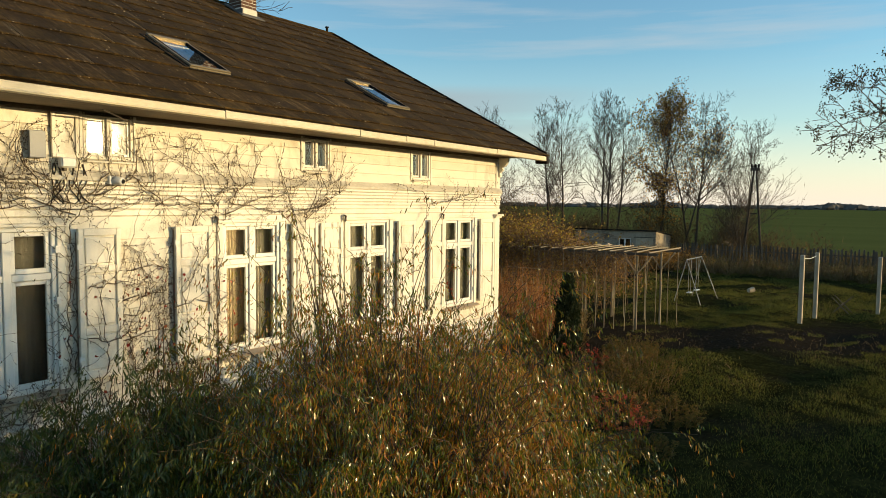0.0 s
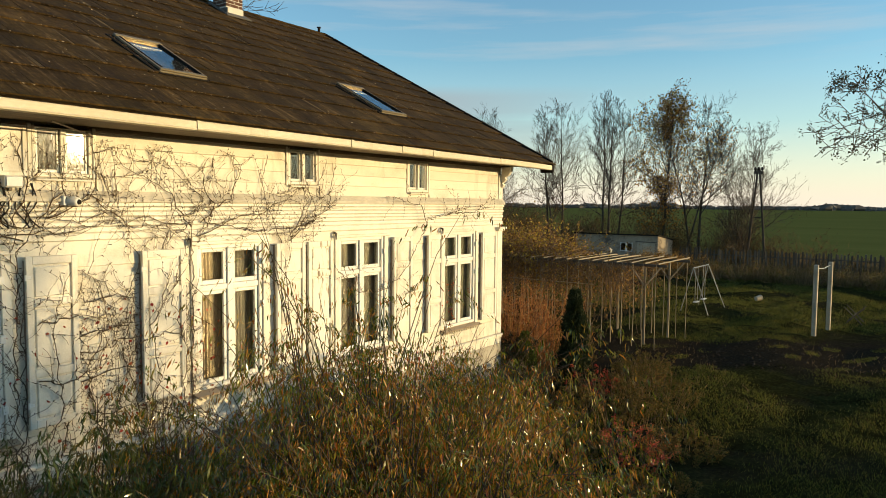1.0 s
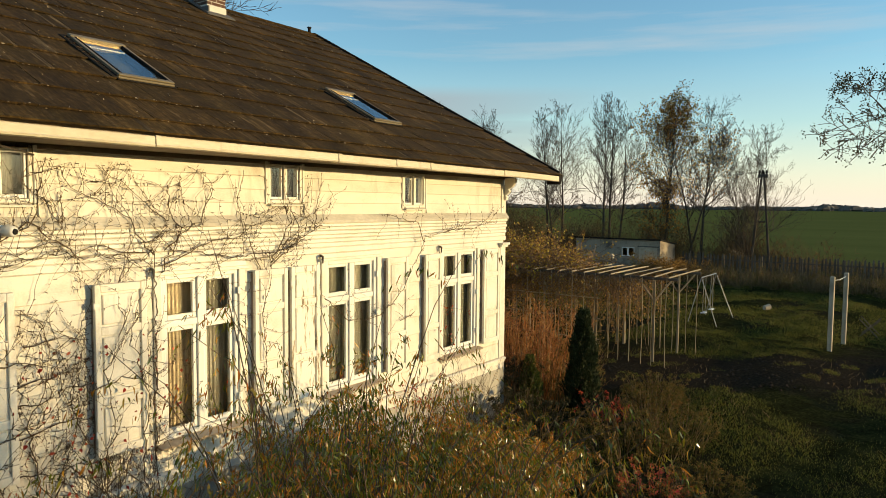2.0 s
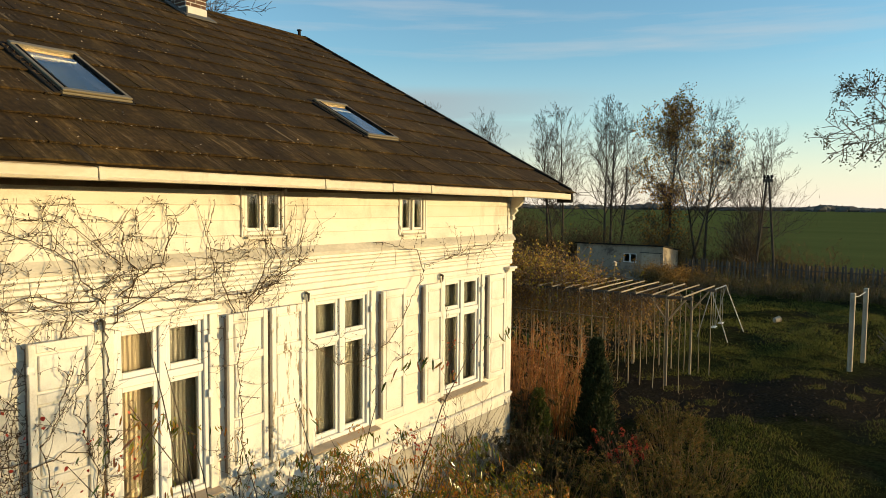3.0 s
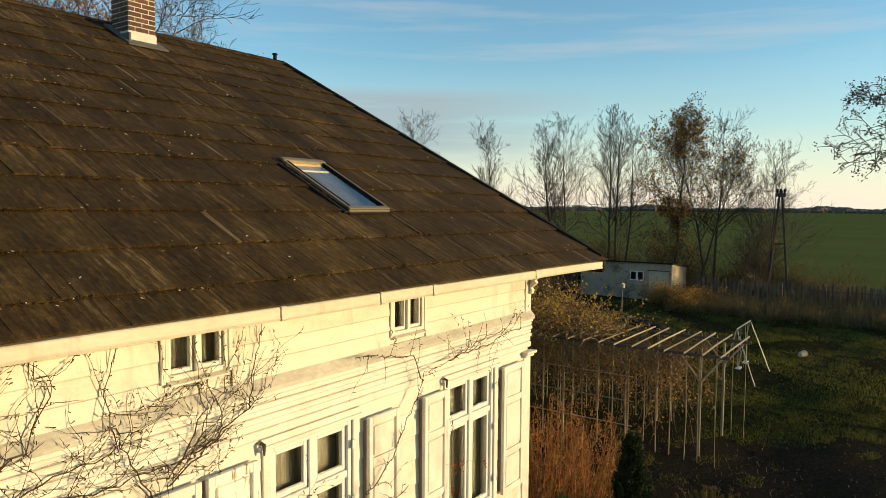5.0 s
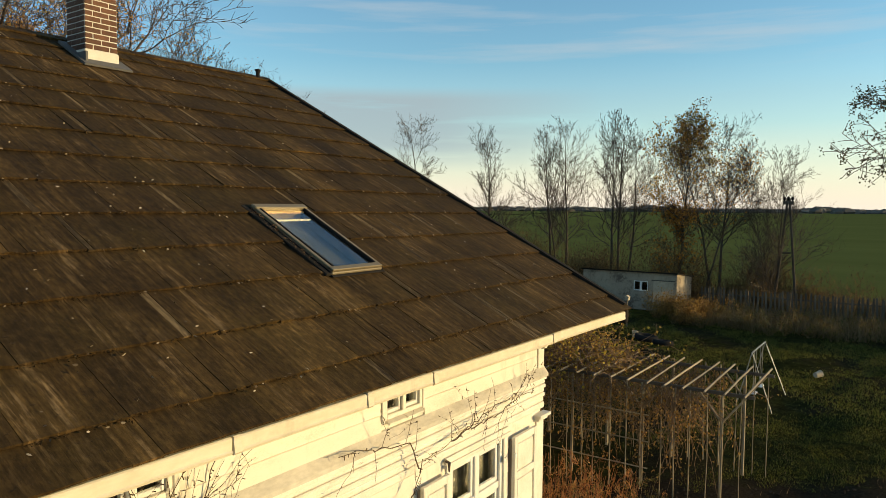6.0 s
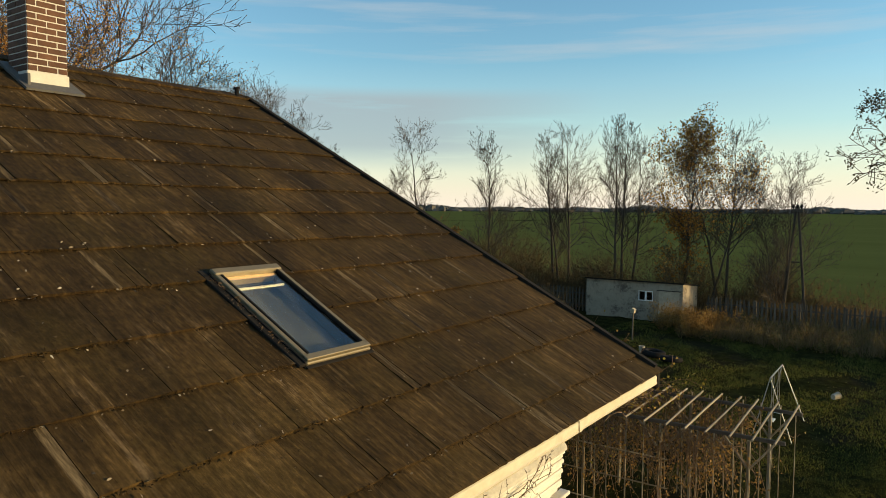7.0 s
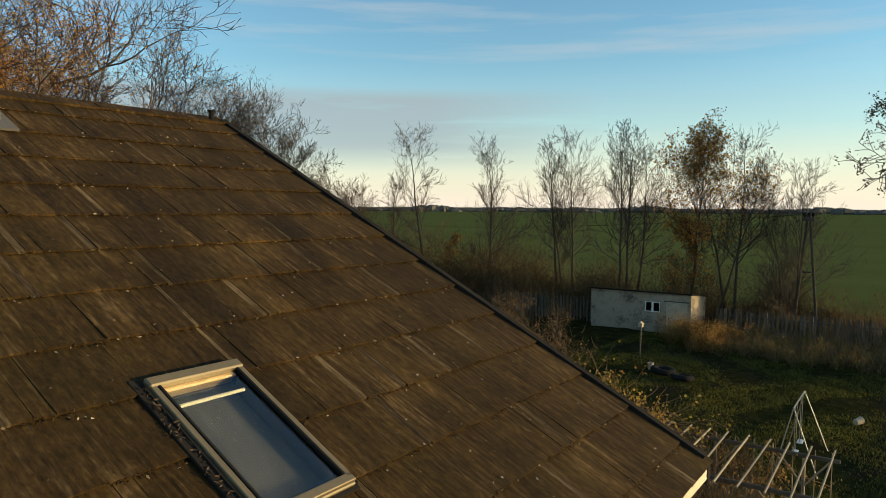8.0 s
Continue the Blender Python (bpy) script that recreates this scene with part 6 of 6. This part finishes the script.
def stand(shapes, spots, name, label, group, leaf=None):
    """Alike trees: place, size, turn about the trunk, and lean towards +y in degrees."""
    first = None
    for x, y, size, turn, lean in spots:
        m = pose(x, y, float(land(x, y)), -lean, 0, 0) @ pose(0, 0, 0, 0, 0, turn)
        if first is None:
            first = tree(name, shapes, (0, 0, 0), label, group, 0, 1.0, leaf)
            first.matrix_basis = m @ Matrix.Diagonal((size, size, size, 1))
        else:
            copy_thing(first, m @ Matrix.Diagonal((size / first.scale.x,) * 3 + (1,)))


FIELD_TREES, YARD_TREES = "trees along the field", "trees behind the house"
SLIM = "tall slender leafless alder at the field edge"
stand(slender(61), [(67.0, 34.3, 1.00, 10, 4), (67.3, 27.7, 1.05, 200, -0.5)], "alder_tree", SLIM, FIELD_TREES)
stand(slender(62, limbs=34, reach=0.31), [(67.4, 33.1, 0.99, 40, -4), (66.8, 28.3, 1.02, 300, 3.2)], "alder_tree", SLIM, FIELD_TREES)
stand(slender(63, limbs=24, reach=0.25), [(66.8, 33.6, 0.82, 90, 2), (67.1, 27.0, 0.91, 150, -7.5)], "alder_tree", SLIM, FIELD_TREES)
stand(slender(64, limbs=28, first=0.22, reach=0.33, wild=1.5), [(67.0, 49.2, 1.10, 20, 0.5)], "alder_tree", "leafless tree with open crooked crown at the field edge", FIELD_TREES)
stand(slender(65, limbs=44, first=0.10, reach=0.36, wild=1.2), [(67.0, 41.6, 0.97, 0, 1.5), (72.0, 57.0, 0.80, 200, 0)], "alder_tree", "leafless tree branching from low down at the field edge", FIELD_TREES)
stand(slender(66, limbs=32, first=0.34, reach=0.30), [(67.0, 18.9, 0.96, 50, -5), (67.6, 19.6, 0.86, 120, 3)], "alder_tree", SLIM, FIELD_TREES)
stand(slender(67, height=12.0, limbs=50, first=0.06, reach=0.38, girth=0.009, wild=1.3), [(66.8, 14.6, 0.95, 0, 0), (67.6, 15.6, 0.75, 80, -3)], "alder_tree", "bushy many-branched leafless tree beside the power pole", FIELD_TREES)
stand(slender(91, height=15.8, limbs=46, first=0.40, reach=0.40, girth=0.0105, wild=1.3, low=0.45), [(66.4, 22.1, 0.89, 0, 0)], "oak_tree", "tree keeping russet brown leaves in its crown", FIELD_TREES, (OAKLEAF, 12500, 0.21, 0.20, 7.6, 0.5))
stand(slender(92, height=13.0, limbs=30, first=0.42, reach=0.34, girth=0.0095, wild=1.3, low=0.5), [(66.6, 20.0, 0.90, 70, 1)], "oak_tree", "slim tree with russet leaves on its upper branches", FIELD_TREES, (OAKLEAF, 1800, 0.21, 0.20, 7.5, 0.4))
stand(slender(93, height=7.4, limbs=26, first=0.20, reach=0.42, girth=0.008), [(66.2, 22.4, 1.0, 70, 0), (66.5, 45.9, 0.75, 20, 0)], "oak_sapling", "young tree with russet leaves at the field edge", FIELD_TREES, (OAKLEAF, 1500, 0.24, 0.22, 2.2, 0.6))
stand(spreading(81, 24.0, 0.13, 27.0, 9, 0.010, 0.009, 0.77), [(55.0, 63.0, 0.88, 0, 0), (65.5, 62.5, 0.55, 130, -2)], "linden_tree", "broad leafless tree behind the house", YARD_TREES)
stand(spreading(82, 27.0, 0.16, 29.0, 8, 0.013, 0.010, 0.80, flat=0.4), [(36.0, 60.0, 0.92, 60, 0), (25.0, 58.0, 1.0, 200, 0)], "linden_tree", "large leafless tree with crooked limbs behind the house", YARD_TREES)
stand(spreading(95, 20.0, 0.15, 32.0, 8, 0.012, 0.010, 0.79), [(30.5, 56.0, 1.18, 0, 0)], "beech_tree", "beech keeping orange-brown leaves behind the house", YARD_TREES, (OAKLEAF, 48000, 0.12, 0.34, 5.0, 0.75))
stand(tree_shapes(97, 24.0, -0.02, 0.14, 24, 60, 0.50, 4, 0.03, 5, 0.023, thin=0.028), [(80.0, -4.3, 1.34, 0, 0)], "maple_tree", "large spreading tree with sparse late leaves", FIELD_TREES, (DARKLEAF, 70000, 0.19, 0.18, 3.0, 0.6))
# two unseen trees, added sunward so their crowns half-shade the left wall
stand(spreading(83, 15.0, 0.17, 29.0, 8, 0.014, 0.010), [(27.0, -34.5, 0.62, 40, 0), (22.0, -40.0, 0.60, 250, 0)], "fruit_tree", "leafless tree out of view, added on the sunny side to shade the wall", "orchard trees")


def garden_hedge():
    """Unseen hedge added sunward to shade the lawn, taller towards its far end."""
    rng = random.Random(131)
    t = thing("garden_hedge", "evergreen hedge out of view, added on the sunny side to shade the lawn", "hedge")
    stems, c = Shape(), []
    for k in range(420):
        f = rng.random()
        x, y = 24.0 - 10.0 * f + rng.gauss(0, 0.35), -15.0 - 7.1 * f + rng.gauss(0, 0.35)
        h = (2.2 + 1.4 * min(1.0, f * 1.3)) * rng.uniform(0.75, 1.0)
        pts = wander(rng, (x, y, float(land(x, y)) - 0.1), (rng.gauss(0, 0.08), rng.gauss(0, 0.08), 1), h, 6, 0.08)
        stems.tube(pts, [0.025 * (1 - 0.12 * i) for i in range(7)], 4, False)
        for _ in range(130):
            p = pts[0].lerp(pts[-1], rng.random() ** 0.8)
            c.append((p.x + rng.gauss(0, 0.22), p.y + rng.gauss(0, 0.22), p.z + rng.gauss(0, 0.10)))
    part("stem_clump", stems, BARK, t, kind="stuff")
    r = np.random.default_rng(131)
    c = np.array(c)
    quads("foliage", leaves(r, c, r.normal(size=c.shape), 0.12, 0.07), DARKLEAF, t, kind="stuff", flat=True)


garden_hedge()

# ---------------------------------------------------------------- undergrowth, weeds, grass (stuff)
def scrub(name, label, seed, count, xr, yr, height, mat, leaf_mat, leaf_n, leaf_size, brush=0, keep=None, rise=None):
    rng = random.Random(seed)
    s, tips = Shape(), []
    for _ in range(count):
        x, y = rng.uniform(*xr), rng.uniform(*yr)
        if keep and not keep(x, y):
            continue
        p = (x, y, float(land(x, y)) - 0.1)
        h = height * rng.uniform(0.5, 1.15) * (rise(y) if rise else 1.0)
        for _ in range(7):
            pts = wander(rng, p, (rng.gauss(0, 0.4), rng.gauss(0, 0.4), 1), h * rng.uniform(0.6, 1), 6, 0.16)
            s.tube(pts, [0.022 * (1 - 0.14 * k) for k in range(7)], 3, False)
            for _ in range(6):
                q = pts[rng.randint(2, 6)]
                w = wander(rng, q, (rng.gauss(0, 0.8), rng.gauss(0, 0.8), 0.8), h * rng.uniform(0.15, 0.4), 3, 0.25)
                s.tube(w, [0.010, 0.008, 0.006, 0.004], 3, False)
                tips += w[1:]
    t = thing(name, label, "undergrowth", kind="stuff")
    part("stems", s, mat, t, kind="stuff")
    if brush:
        r = np.random.default_rng(seed + 500)
        c = np.array([tuple(p) for p in tips])[r.integers(0, len(tips), brush)] + r.normal(0, 0.25, (brush, 3))
        quads("brushwood", leaves(r, c, r.normal(0, 0.6, c.shape) + (0, 0, 0.8), 0.7, 0.024), BRUSH, t, kind="stuff", flat=True)
    if leaf_n:
        r = np.random.default_rng(seed)
        c = np.array([tuple(p) for p in tips])[r.integers(0, len(tips), leaf_n)] + r.normal(0, 0.12, (leaf_n, 3))
        quads("foliage", leaves(r, c, r.normal(size=c.shape) + (0, 0, -0.4), leaf_size, leaf_size * 0.6), leaf_mat, t, kind="stuff", flat=True)


def uneven(y):
    """Taller and lower stretches of the hedgerow."""
    return 0.66 + 0.25 * max(0.0, min(1.0, (y - 34) / 6)) + 0.22 * math.sin(y * 0.9 + 0.6) + 0.18 * math.sin(y * 2.3 + 1.0) + 0.12 * math.sin(y * 5.1)


scrub("hedgerow", "tangle of bare brown bushes behind the fence", 101, 400, (64, 70), (9, 60), 6.2, BRUSH, BRUSH, 30000, 0.15, 45000, lambda x, y: x > 65.0 + (21.0 - y) * 0.4, uneven)
scrub("hedgerow", "low dark scrub under the field-edge trees", 102, 150, (63.2, 68), (20, 56), 2.6, TWIG, DARKLEAF, 16000, 0.13, 9000, None, uneven)
scrub("hedgerow", "low brown scrub behind the picket fence", 105, 110, (63.2, 68), (-18, 19), 2.6, TWIG, WEED, 9000, 0.13, 12000, None, uneven)
scrub("weed_strip", "leafy brown weeds in front of the fence", 106, 210, (53, 61.7), (-12, 17), 1.35, DRY, WEED, 22000, 0.11)
scrub("thicket", "leafless thicket between the house and the shed", 103, 130, (34, 58), (20, 42), 3.0, TWIG, BRUSH, 9000, 0.13, 9000, lambda x, y: y > 2 + 0.5 * (x - 3))
scrub("golden_bush", "golden-brown bush in front of the shed", 104, 34, (54.5, 58.8), (16.6, 20.8), 1.75, DRY, AMBER, 15000, 0.12)


def blades(name, label, mat, seed, count, xr, yr, length, width, tilt, skip=None, patch=0.0):
    rng = np.random.default_rng(seed)
    x, y = rng.uniform(*xr, count), rng.uniform(*yr, count)
    if patch:
        k = np.sin(x * 0.7 + 2.1 * np.sin(y * 0.55)) + np.sin(y * 1.1 + 1.7 * np.sin(x * 0.43)) + rng.normal(0, 0.5, count)
        keep = k > patch
        x, y = x[keep], y[keep]
    if skip is not None:
        keep = ~skip(x, y)
        x, y = x[keep], y[keep]
    c = np.stack([x, y, land(x, y) - 0.02], 1)
    w = np.stack([rng.normal(0, tilt, len(x)), rng.normal(0, tilt, len(x)), np.ones(len(x))], 1)
    o = quads(name, leaves(rng, c, w, length, width, 0.12), mat, None, kind="stuff", flat=True)
    return tagged(o, label, "grass")


def in_house(x, y):
    return (x < 16.0) & (y > 9.5)


def bare_ground(x, y):
    """The house, and most of the dug bed across the lawn."""
    d = 0.81 * x + 0.585 * y + 0.5 * np.sin(x * 1.7 - y)
    return in_house(x, y) | ((d > 21.3) & (d < 26.3) & (np.sin(x * 3.1 + 2 * np.sin(y * 2.3)) + np.sin(y * 4.7 + x) < 1.0))


blades("grass", "uneven tufted lawn grass", GRASS, 111, 230000, (9, 34), (-3, 12), 0.095, 0.010, 0.55, bare_ground, -0.3)
blades("grass", "uneven tufted lawn grass", GRASS, 112, 190000, (34, 60), (-8, 24), 0.12, 0.022, 0.6, None, -0.5)
blades("grass", "longer pale grass tufts on the lawn", GRASS, 113, 22000, (12, 45), (-4, 13), 0.14, 0.010, 0.5, bare_ground, 0.9)
blades("dry_weeds", "tall dry brown weeds in front of the fence", DRY, 114, 9000, (54, 62), (-12, 19), 1.0, 0.03, 0.35)
blades("dry_weeds", "dry brown weeds behind the fence", DRY, 115, 16000, (62.5, 74), (-20, 46), 1.2, 0.05, 0.28)
blades("dry_weeds", "dead stalks in the dug beds", DRY, 116, 900, (18, 30), (1.5, 8.5), 0.18, 0.014, 0.7, None, 0.3)


def copse(name, label, seed, count, band):
    """Far woods: many small ragged clumps along the horizon."""
    rng = np.random.default_rng(seed)
    a = np.radians(rng.uniform(-25, 85, count))
    d = rng.uniform(*band, count)
    x, y = d * np.cos(a), d * np.sin(a)
    s = Shape()
    base = [(math.cos(k * 2 * math.pi / 6), math.sin(k * 2 * math.pi / 6)) for k in range(6)]
    lump = np.sin(a * 23) + np.sin(a * 61 + 1)
    for i in range(count):
        h, w = rng.uniform(3.5, 6.5) + 3.0 * max(0, lump[i]), rng.uniform(5, 13)
        v = []
        for ring, (f, z) in enumerate(((0.9, -0.5), (1.0, 0.35), (0.75, 0.75), (0.3, 1.0))):
            v += [(x[i] + w * f * bx * rng.uniform(0.7, 1.3), y[i] + w * f * by * rng.uniform(0.7, 1.3), -1 + h * z * rng.uniform(0.85, 1.15)) for bx, by in base]
        f = [(r * 6 + k, r * 6 + (k + 1) % 6, (r + 1) * 6 + (k + 1) % 6, (r + 1) * 6 + k) for r in range(3) for k in range(6)]
        s.add(v, f + [(18, 19, 20, 21, 22, 23)])
    o = part(name, s, HAZED_WOODS, kind="stuff")
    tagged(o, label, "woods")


copse("far_woods", "grey line of woods on the horizon, distance haze in its colour", 121, 1500, (1150, 1700))
for k, (ang, dist) in enumerate(((20.5, 1450), (28.5, 1500))):
    x, y = dist * math.cos(radians(ang)), dist * math.sin(radians(ang))
    t = thing("farmhouse", "distant pale farm building in the fields", "house", (x, y, -1.0), "far farm buildings")
    part("wall", Shape().box(-6, 6, -9, 9, 0, 4.5, 0), CONCRETE, t)
    part("roof", Shape().add([(-6.5, -9.5, 4.5), (6.5, -9.5, 4.5), (6.5, 9.5, 4.5), (-6.5, 9.5, 4.5), (0, -9.5, 8), (0, 9.5, 8)], [(0, 1, 4), (2, 3, 5), (1, 2, 5, 4), (3, 0, 4, 5), (0, 3, 2, 1)]), FELT, t)

# ---------------------------------------------------------------- roof covering: overlapping weathered boards
def cover_roof():
    rng = random.Random(7)
    L, TH, EXP = 0.72, 0.020, 0.652
    kinds = []
    for w in (0.055, 0.075, 0.13, 0.20, 0.27, 0.34, 0.42):
        for k in range(2):
            j = [rng.uniform(-0.012, 0.012) for _ in range(4)]
            up, lo = 0.006, 0.036
            g = 0.001
            v = [(g, j[0], lo - TH), (w - g, j[1], lo - TH), (w - g, L, up - TH), (g, L, up - TH), (g, j[0], lo + j[2] * 0.5), (w - g, j[1], lo + j[3] * 0.5), (w - g, L, up), (g, L, up)]
            kinds.append((w, v, None))
    faces = [(3, 2, 1, 0), (4, 5, 6, 7), (0, 1, 5, 4), (1, 2, 6, 5), (2, 3, 7, 6), (3, 0, 4, 7)]
    meshes = []
    for w, v, _ in kinds:
        me = fixed(Shape().add(v, faces).mesh("shingle"))
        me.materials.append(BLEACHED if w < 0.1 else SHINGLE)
        meshes.append(me)
    tilt = Matrix.Rotation(math.atan(PITCH), 4, "X")
    rest, pale, near = Shape(), Shape(), 0
    k = 0
    while True:
        sl = 0.24 + EXP * (k - 1)
        cut = max(0.0, (-0.125 - sl) / L)
        if sl > TOP - 0.15:
            break
        x = x0 + rng.uniform(0, 0.2)
        end = verge(max(sl, 0)) + (0.0, 0.05, -0.02)[k % 3]
        while x < end - 0.02:
            i = rng.randrange(4) if rng.random() < 0.13 else rng.randrange(4, len(kinds))
            w = kinds[i][0]
            if x + w > end:
                i = 4
                w = kinds[4][0]
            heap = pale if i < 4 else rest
            scale = 1.0
            for a, b in SKY:
                if sl + 0.70 > b - 0.02 and sl < b + 1.46:
                    for lim in (a - 0.03, a + 0.83):
                        if x + 0.01 < lim < x + w:
                            scale = (lim - x) / w
            w *= scale
            hit = any(x + w > a - 0.015 and x < a + 0.82 and sl + 0.70 > b - 0.02 and sl < b + 1.46 for a, b in SKY)
            m = Matrix.Translation(on_roof(x, sl, rng.uniform(0, 0.006))) @ tilt @ Matrix.Rotation(rng.gauss(0, 0.002), 4, "Z") @ Matrix.Diagonal((scale, 1, 1, 1))
            if hit:
                pieces = []
                for a, b in SKY:
                    if x + w > a - 0.02 and x < a + 0.82:
                        if sl < b - 0.05:
                            pieces.append((0.0, (b - 0.02 - sl) / L))
                        if sl + L > b + 1.48:
                            pieces.append(((b + 1.46 - sl) / L, 1.0))
                for p0, p1 in pieces:
                    p0, p1 = max(p0, 0), min(p1, 1)
                    if p1 - p0 > 0.03:
                        v = kinds[i][1]
                        q = []
                        for n, p in enumerate(v):
                            lo_v, hi_v = Vector(v[n - n % 4 + (0 if n % 4 in (0, 3) else 1)]), Vector(v[n - n % 4 + (3 if n % 4 in (0, 3) else 2)])
                            q.append(m @ lo_v.lerp(hi_v, p0 if n % 4 in (0, 1) else p1))
                        heap.add(q, faces)
            elif cut:
                v = kinds[i][1]
                heap.add([m @ (Vector(v[n]).lerp(Vector(v[n + (3 if n % 4 == 0 else 1)]), cut) if n % 4 < 2 else Vector(v[n])) for n in range(8)], faces)
            elif scale == 1.0 and 8.5 < x < 16.9 and 0.6 < sl < 4.6 and near < 300:
                o = part("shingle", meshes[i], SHINGLE, roof)
                o.matrix_basis = m
                near += 1
            else:
                heap.add([m @ Vector(p) for p in kinds[i][1]], faces)
            x += w
        k += 1
    part("shingles", rest, SHINGLE, roof, kind="stuff")
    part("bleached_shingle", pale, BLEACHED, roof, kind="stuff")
    x = x0
    while x < verge(TOP):
        w = rng.uniform(0.35, 0.5)
        e = min(x + w, verge(TOP) + 0.02)
        z = RIDGE_Z + 0.055 + rng.uniform(0, 0.008)
        s = Shape()
        s.add([(x, RIDGE_Y - 0.16, z - 0.07), (x, RIDGE_Y, z), (x, RIDGE_Y + 0.16, z - 0.07), (e, RIDGE_Y - 0.16, z - 0.075), (e, RIDGE_Y, z - 0.005), (e, RIDGE_Y + 0.16, z - 0.075),
               (x, RIDGE_Y - 0.15, z - 0.10), (x, RIDGE_Y + 0.15, z - 0.10), (e, RIDGE_Y - 0.15, z - 0.105), (e, RIDGE_Y + 0.15, z - 0.105)],
              [(0, 3, 4, 1), (1, 4, 5, 2), (0, 1, 2, 7, 6), (3, 8, 9, 5, 4), (0, 6, 8, 3), (2, 5, 9, 7)])
        part("ridge_cap", s, SHINGLE, roof)
        x = e + 0.002
    # moss and crumbs lodged under the lower edge of each course
    r = np.random.default_rng(78)
    n = 26000
    sl = 0.24 + EXP * r.integers(0, 13, n) + r.normal(-0.012, 0.014, n)
    xs = r.uniform(1.5, 16.7, n)
    clump = np.sin(xs * 5.1 + 2 * np.sin(sl * 3)) + np.sin(xs * 13.7 + sl * 5) + r.normal(0, 0.7, n)
    ok = (sl > 0.03) & (sl < TOP - 0.2) & (clump > -0.2) & (xs < 16.7 - 0.10 * sl)
    for a, b in SKY:
        ok &= ~((xs > a - 0.1) & (xs < a + 0.9) & (sl > b - 0.06) & (sl < b + 1.5))
    c = np.array([on_roof(a, b, h) for a, b, h in zip(xs[ok], sl[ok], r.uniform(0.018, 0.040, ok.sum()))])
    o = quads("moss", leaves(r, c, r.normal(size=c.shape) + (0, 0, 0.3), 0.020, 0.012, 0.3), MOSS, None, kind="stuff", flat=True)
    tagged(o, "brown moss and crumbs along the roof courses", "moss")
    # rotted leaves and twigs lodged beside the roof windows
    side = []
    for a, b in SKY:
        m = r.random(90) ** 0.8
        side += [on_roof(a - 0.035 - abs(r.normal(0, 0.022)), b + 0.1 + 1.3 * k, r.uniform(0.045, 0.07)) for k in m]
    c = np.array(side)
    o = quads("leaf_litter", leaves(r, c, r.normal(size=c.shape) * (1, 1, 0.4), 0.045, 0.014, 0.3), STEM, None, kind="stuff")
    tagged(o, "rotted dark leaves lodged beside the roof windows", "leaf litter")
    # fallen leaves and chips caught on the courses
    r = np.random.default_rng(77)
    n = 1900
    sl = 0.24 + EXP * r.integers(0, 13, n) + np.abs(r.normal(0, 0.05, n)) * np.where(r.random(n) < 0.6, -1, 6)
    xs = r.uniform(3, 16.4, n)
    ok = (sl > 0.05) & (sl < TOP - 0.2)
    for a, b in SKY:
        ok &= ~((xs > a - 0.1) & (xs < a + 0.9) & (sl > b - 0.2) & (sl < b + 1.5))
    c = np.array([on_roof(a, b, 0.045) for a, b in zip(xs[ok], sl[ok])])
    w = r.normal(size=c.shape) * (1, 0.6, 0.1) + 0.0
    w[:, 2] += PITCH * w[:, 1]
    o = quads("leaf_litter", leaves(r, c, w, 0.030, 0.013, 0.1), CHIP, None, kind="stuff")
    tagged(o, "small dry leaves caught on the roof boards", "leaf litter")


CHIP = leafy("dry_chips", ((0.25, (0.08, 0.056, 0.034)), (0.5, (0.17, 0.128, 0.080)), (0.8, (0.46, 0.38, 0.28))), 0.8, 0.1, 0.5)
MOSS = leafy("roof_moss", ((0.2, (0.022, 0.014, 0.006)), (0.5, (0.036, 0.023, 0.010)), (0.8, (0.075, 0.046, 0.020))), 0.9, 0.1, 1.5)
cover_roof()
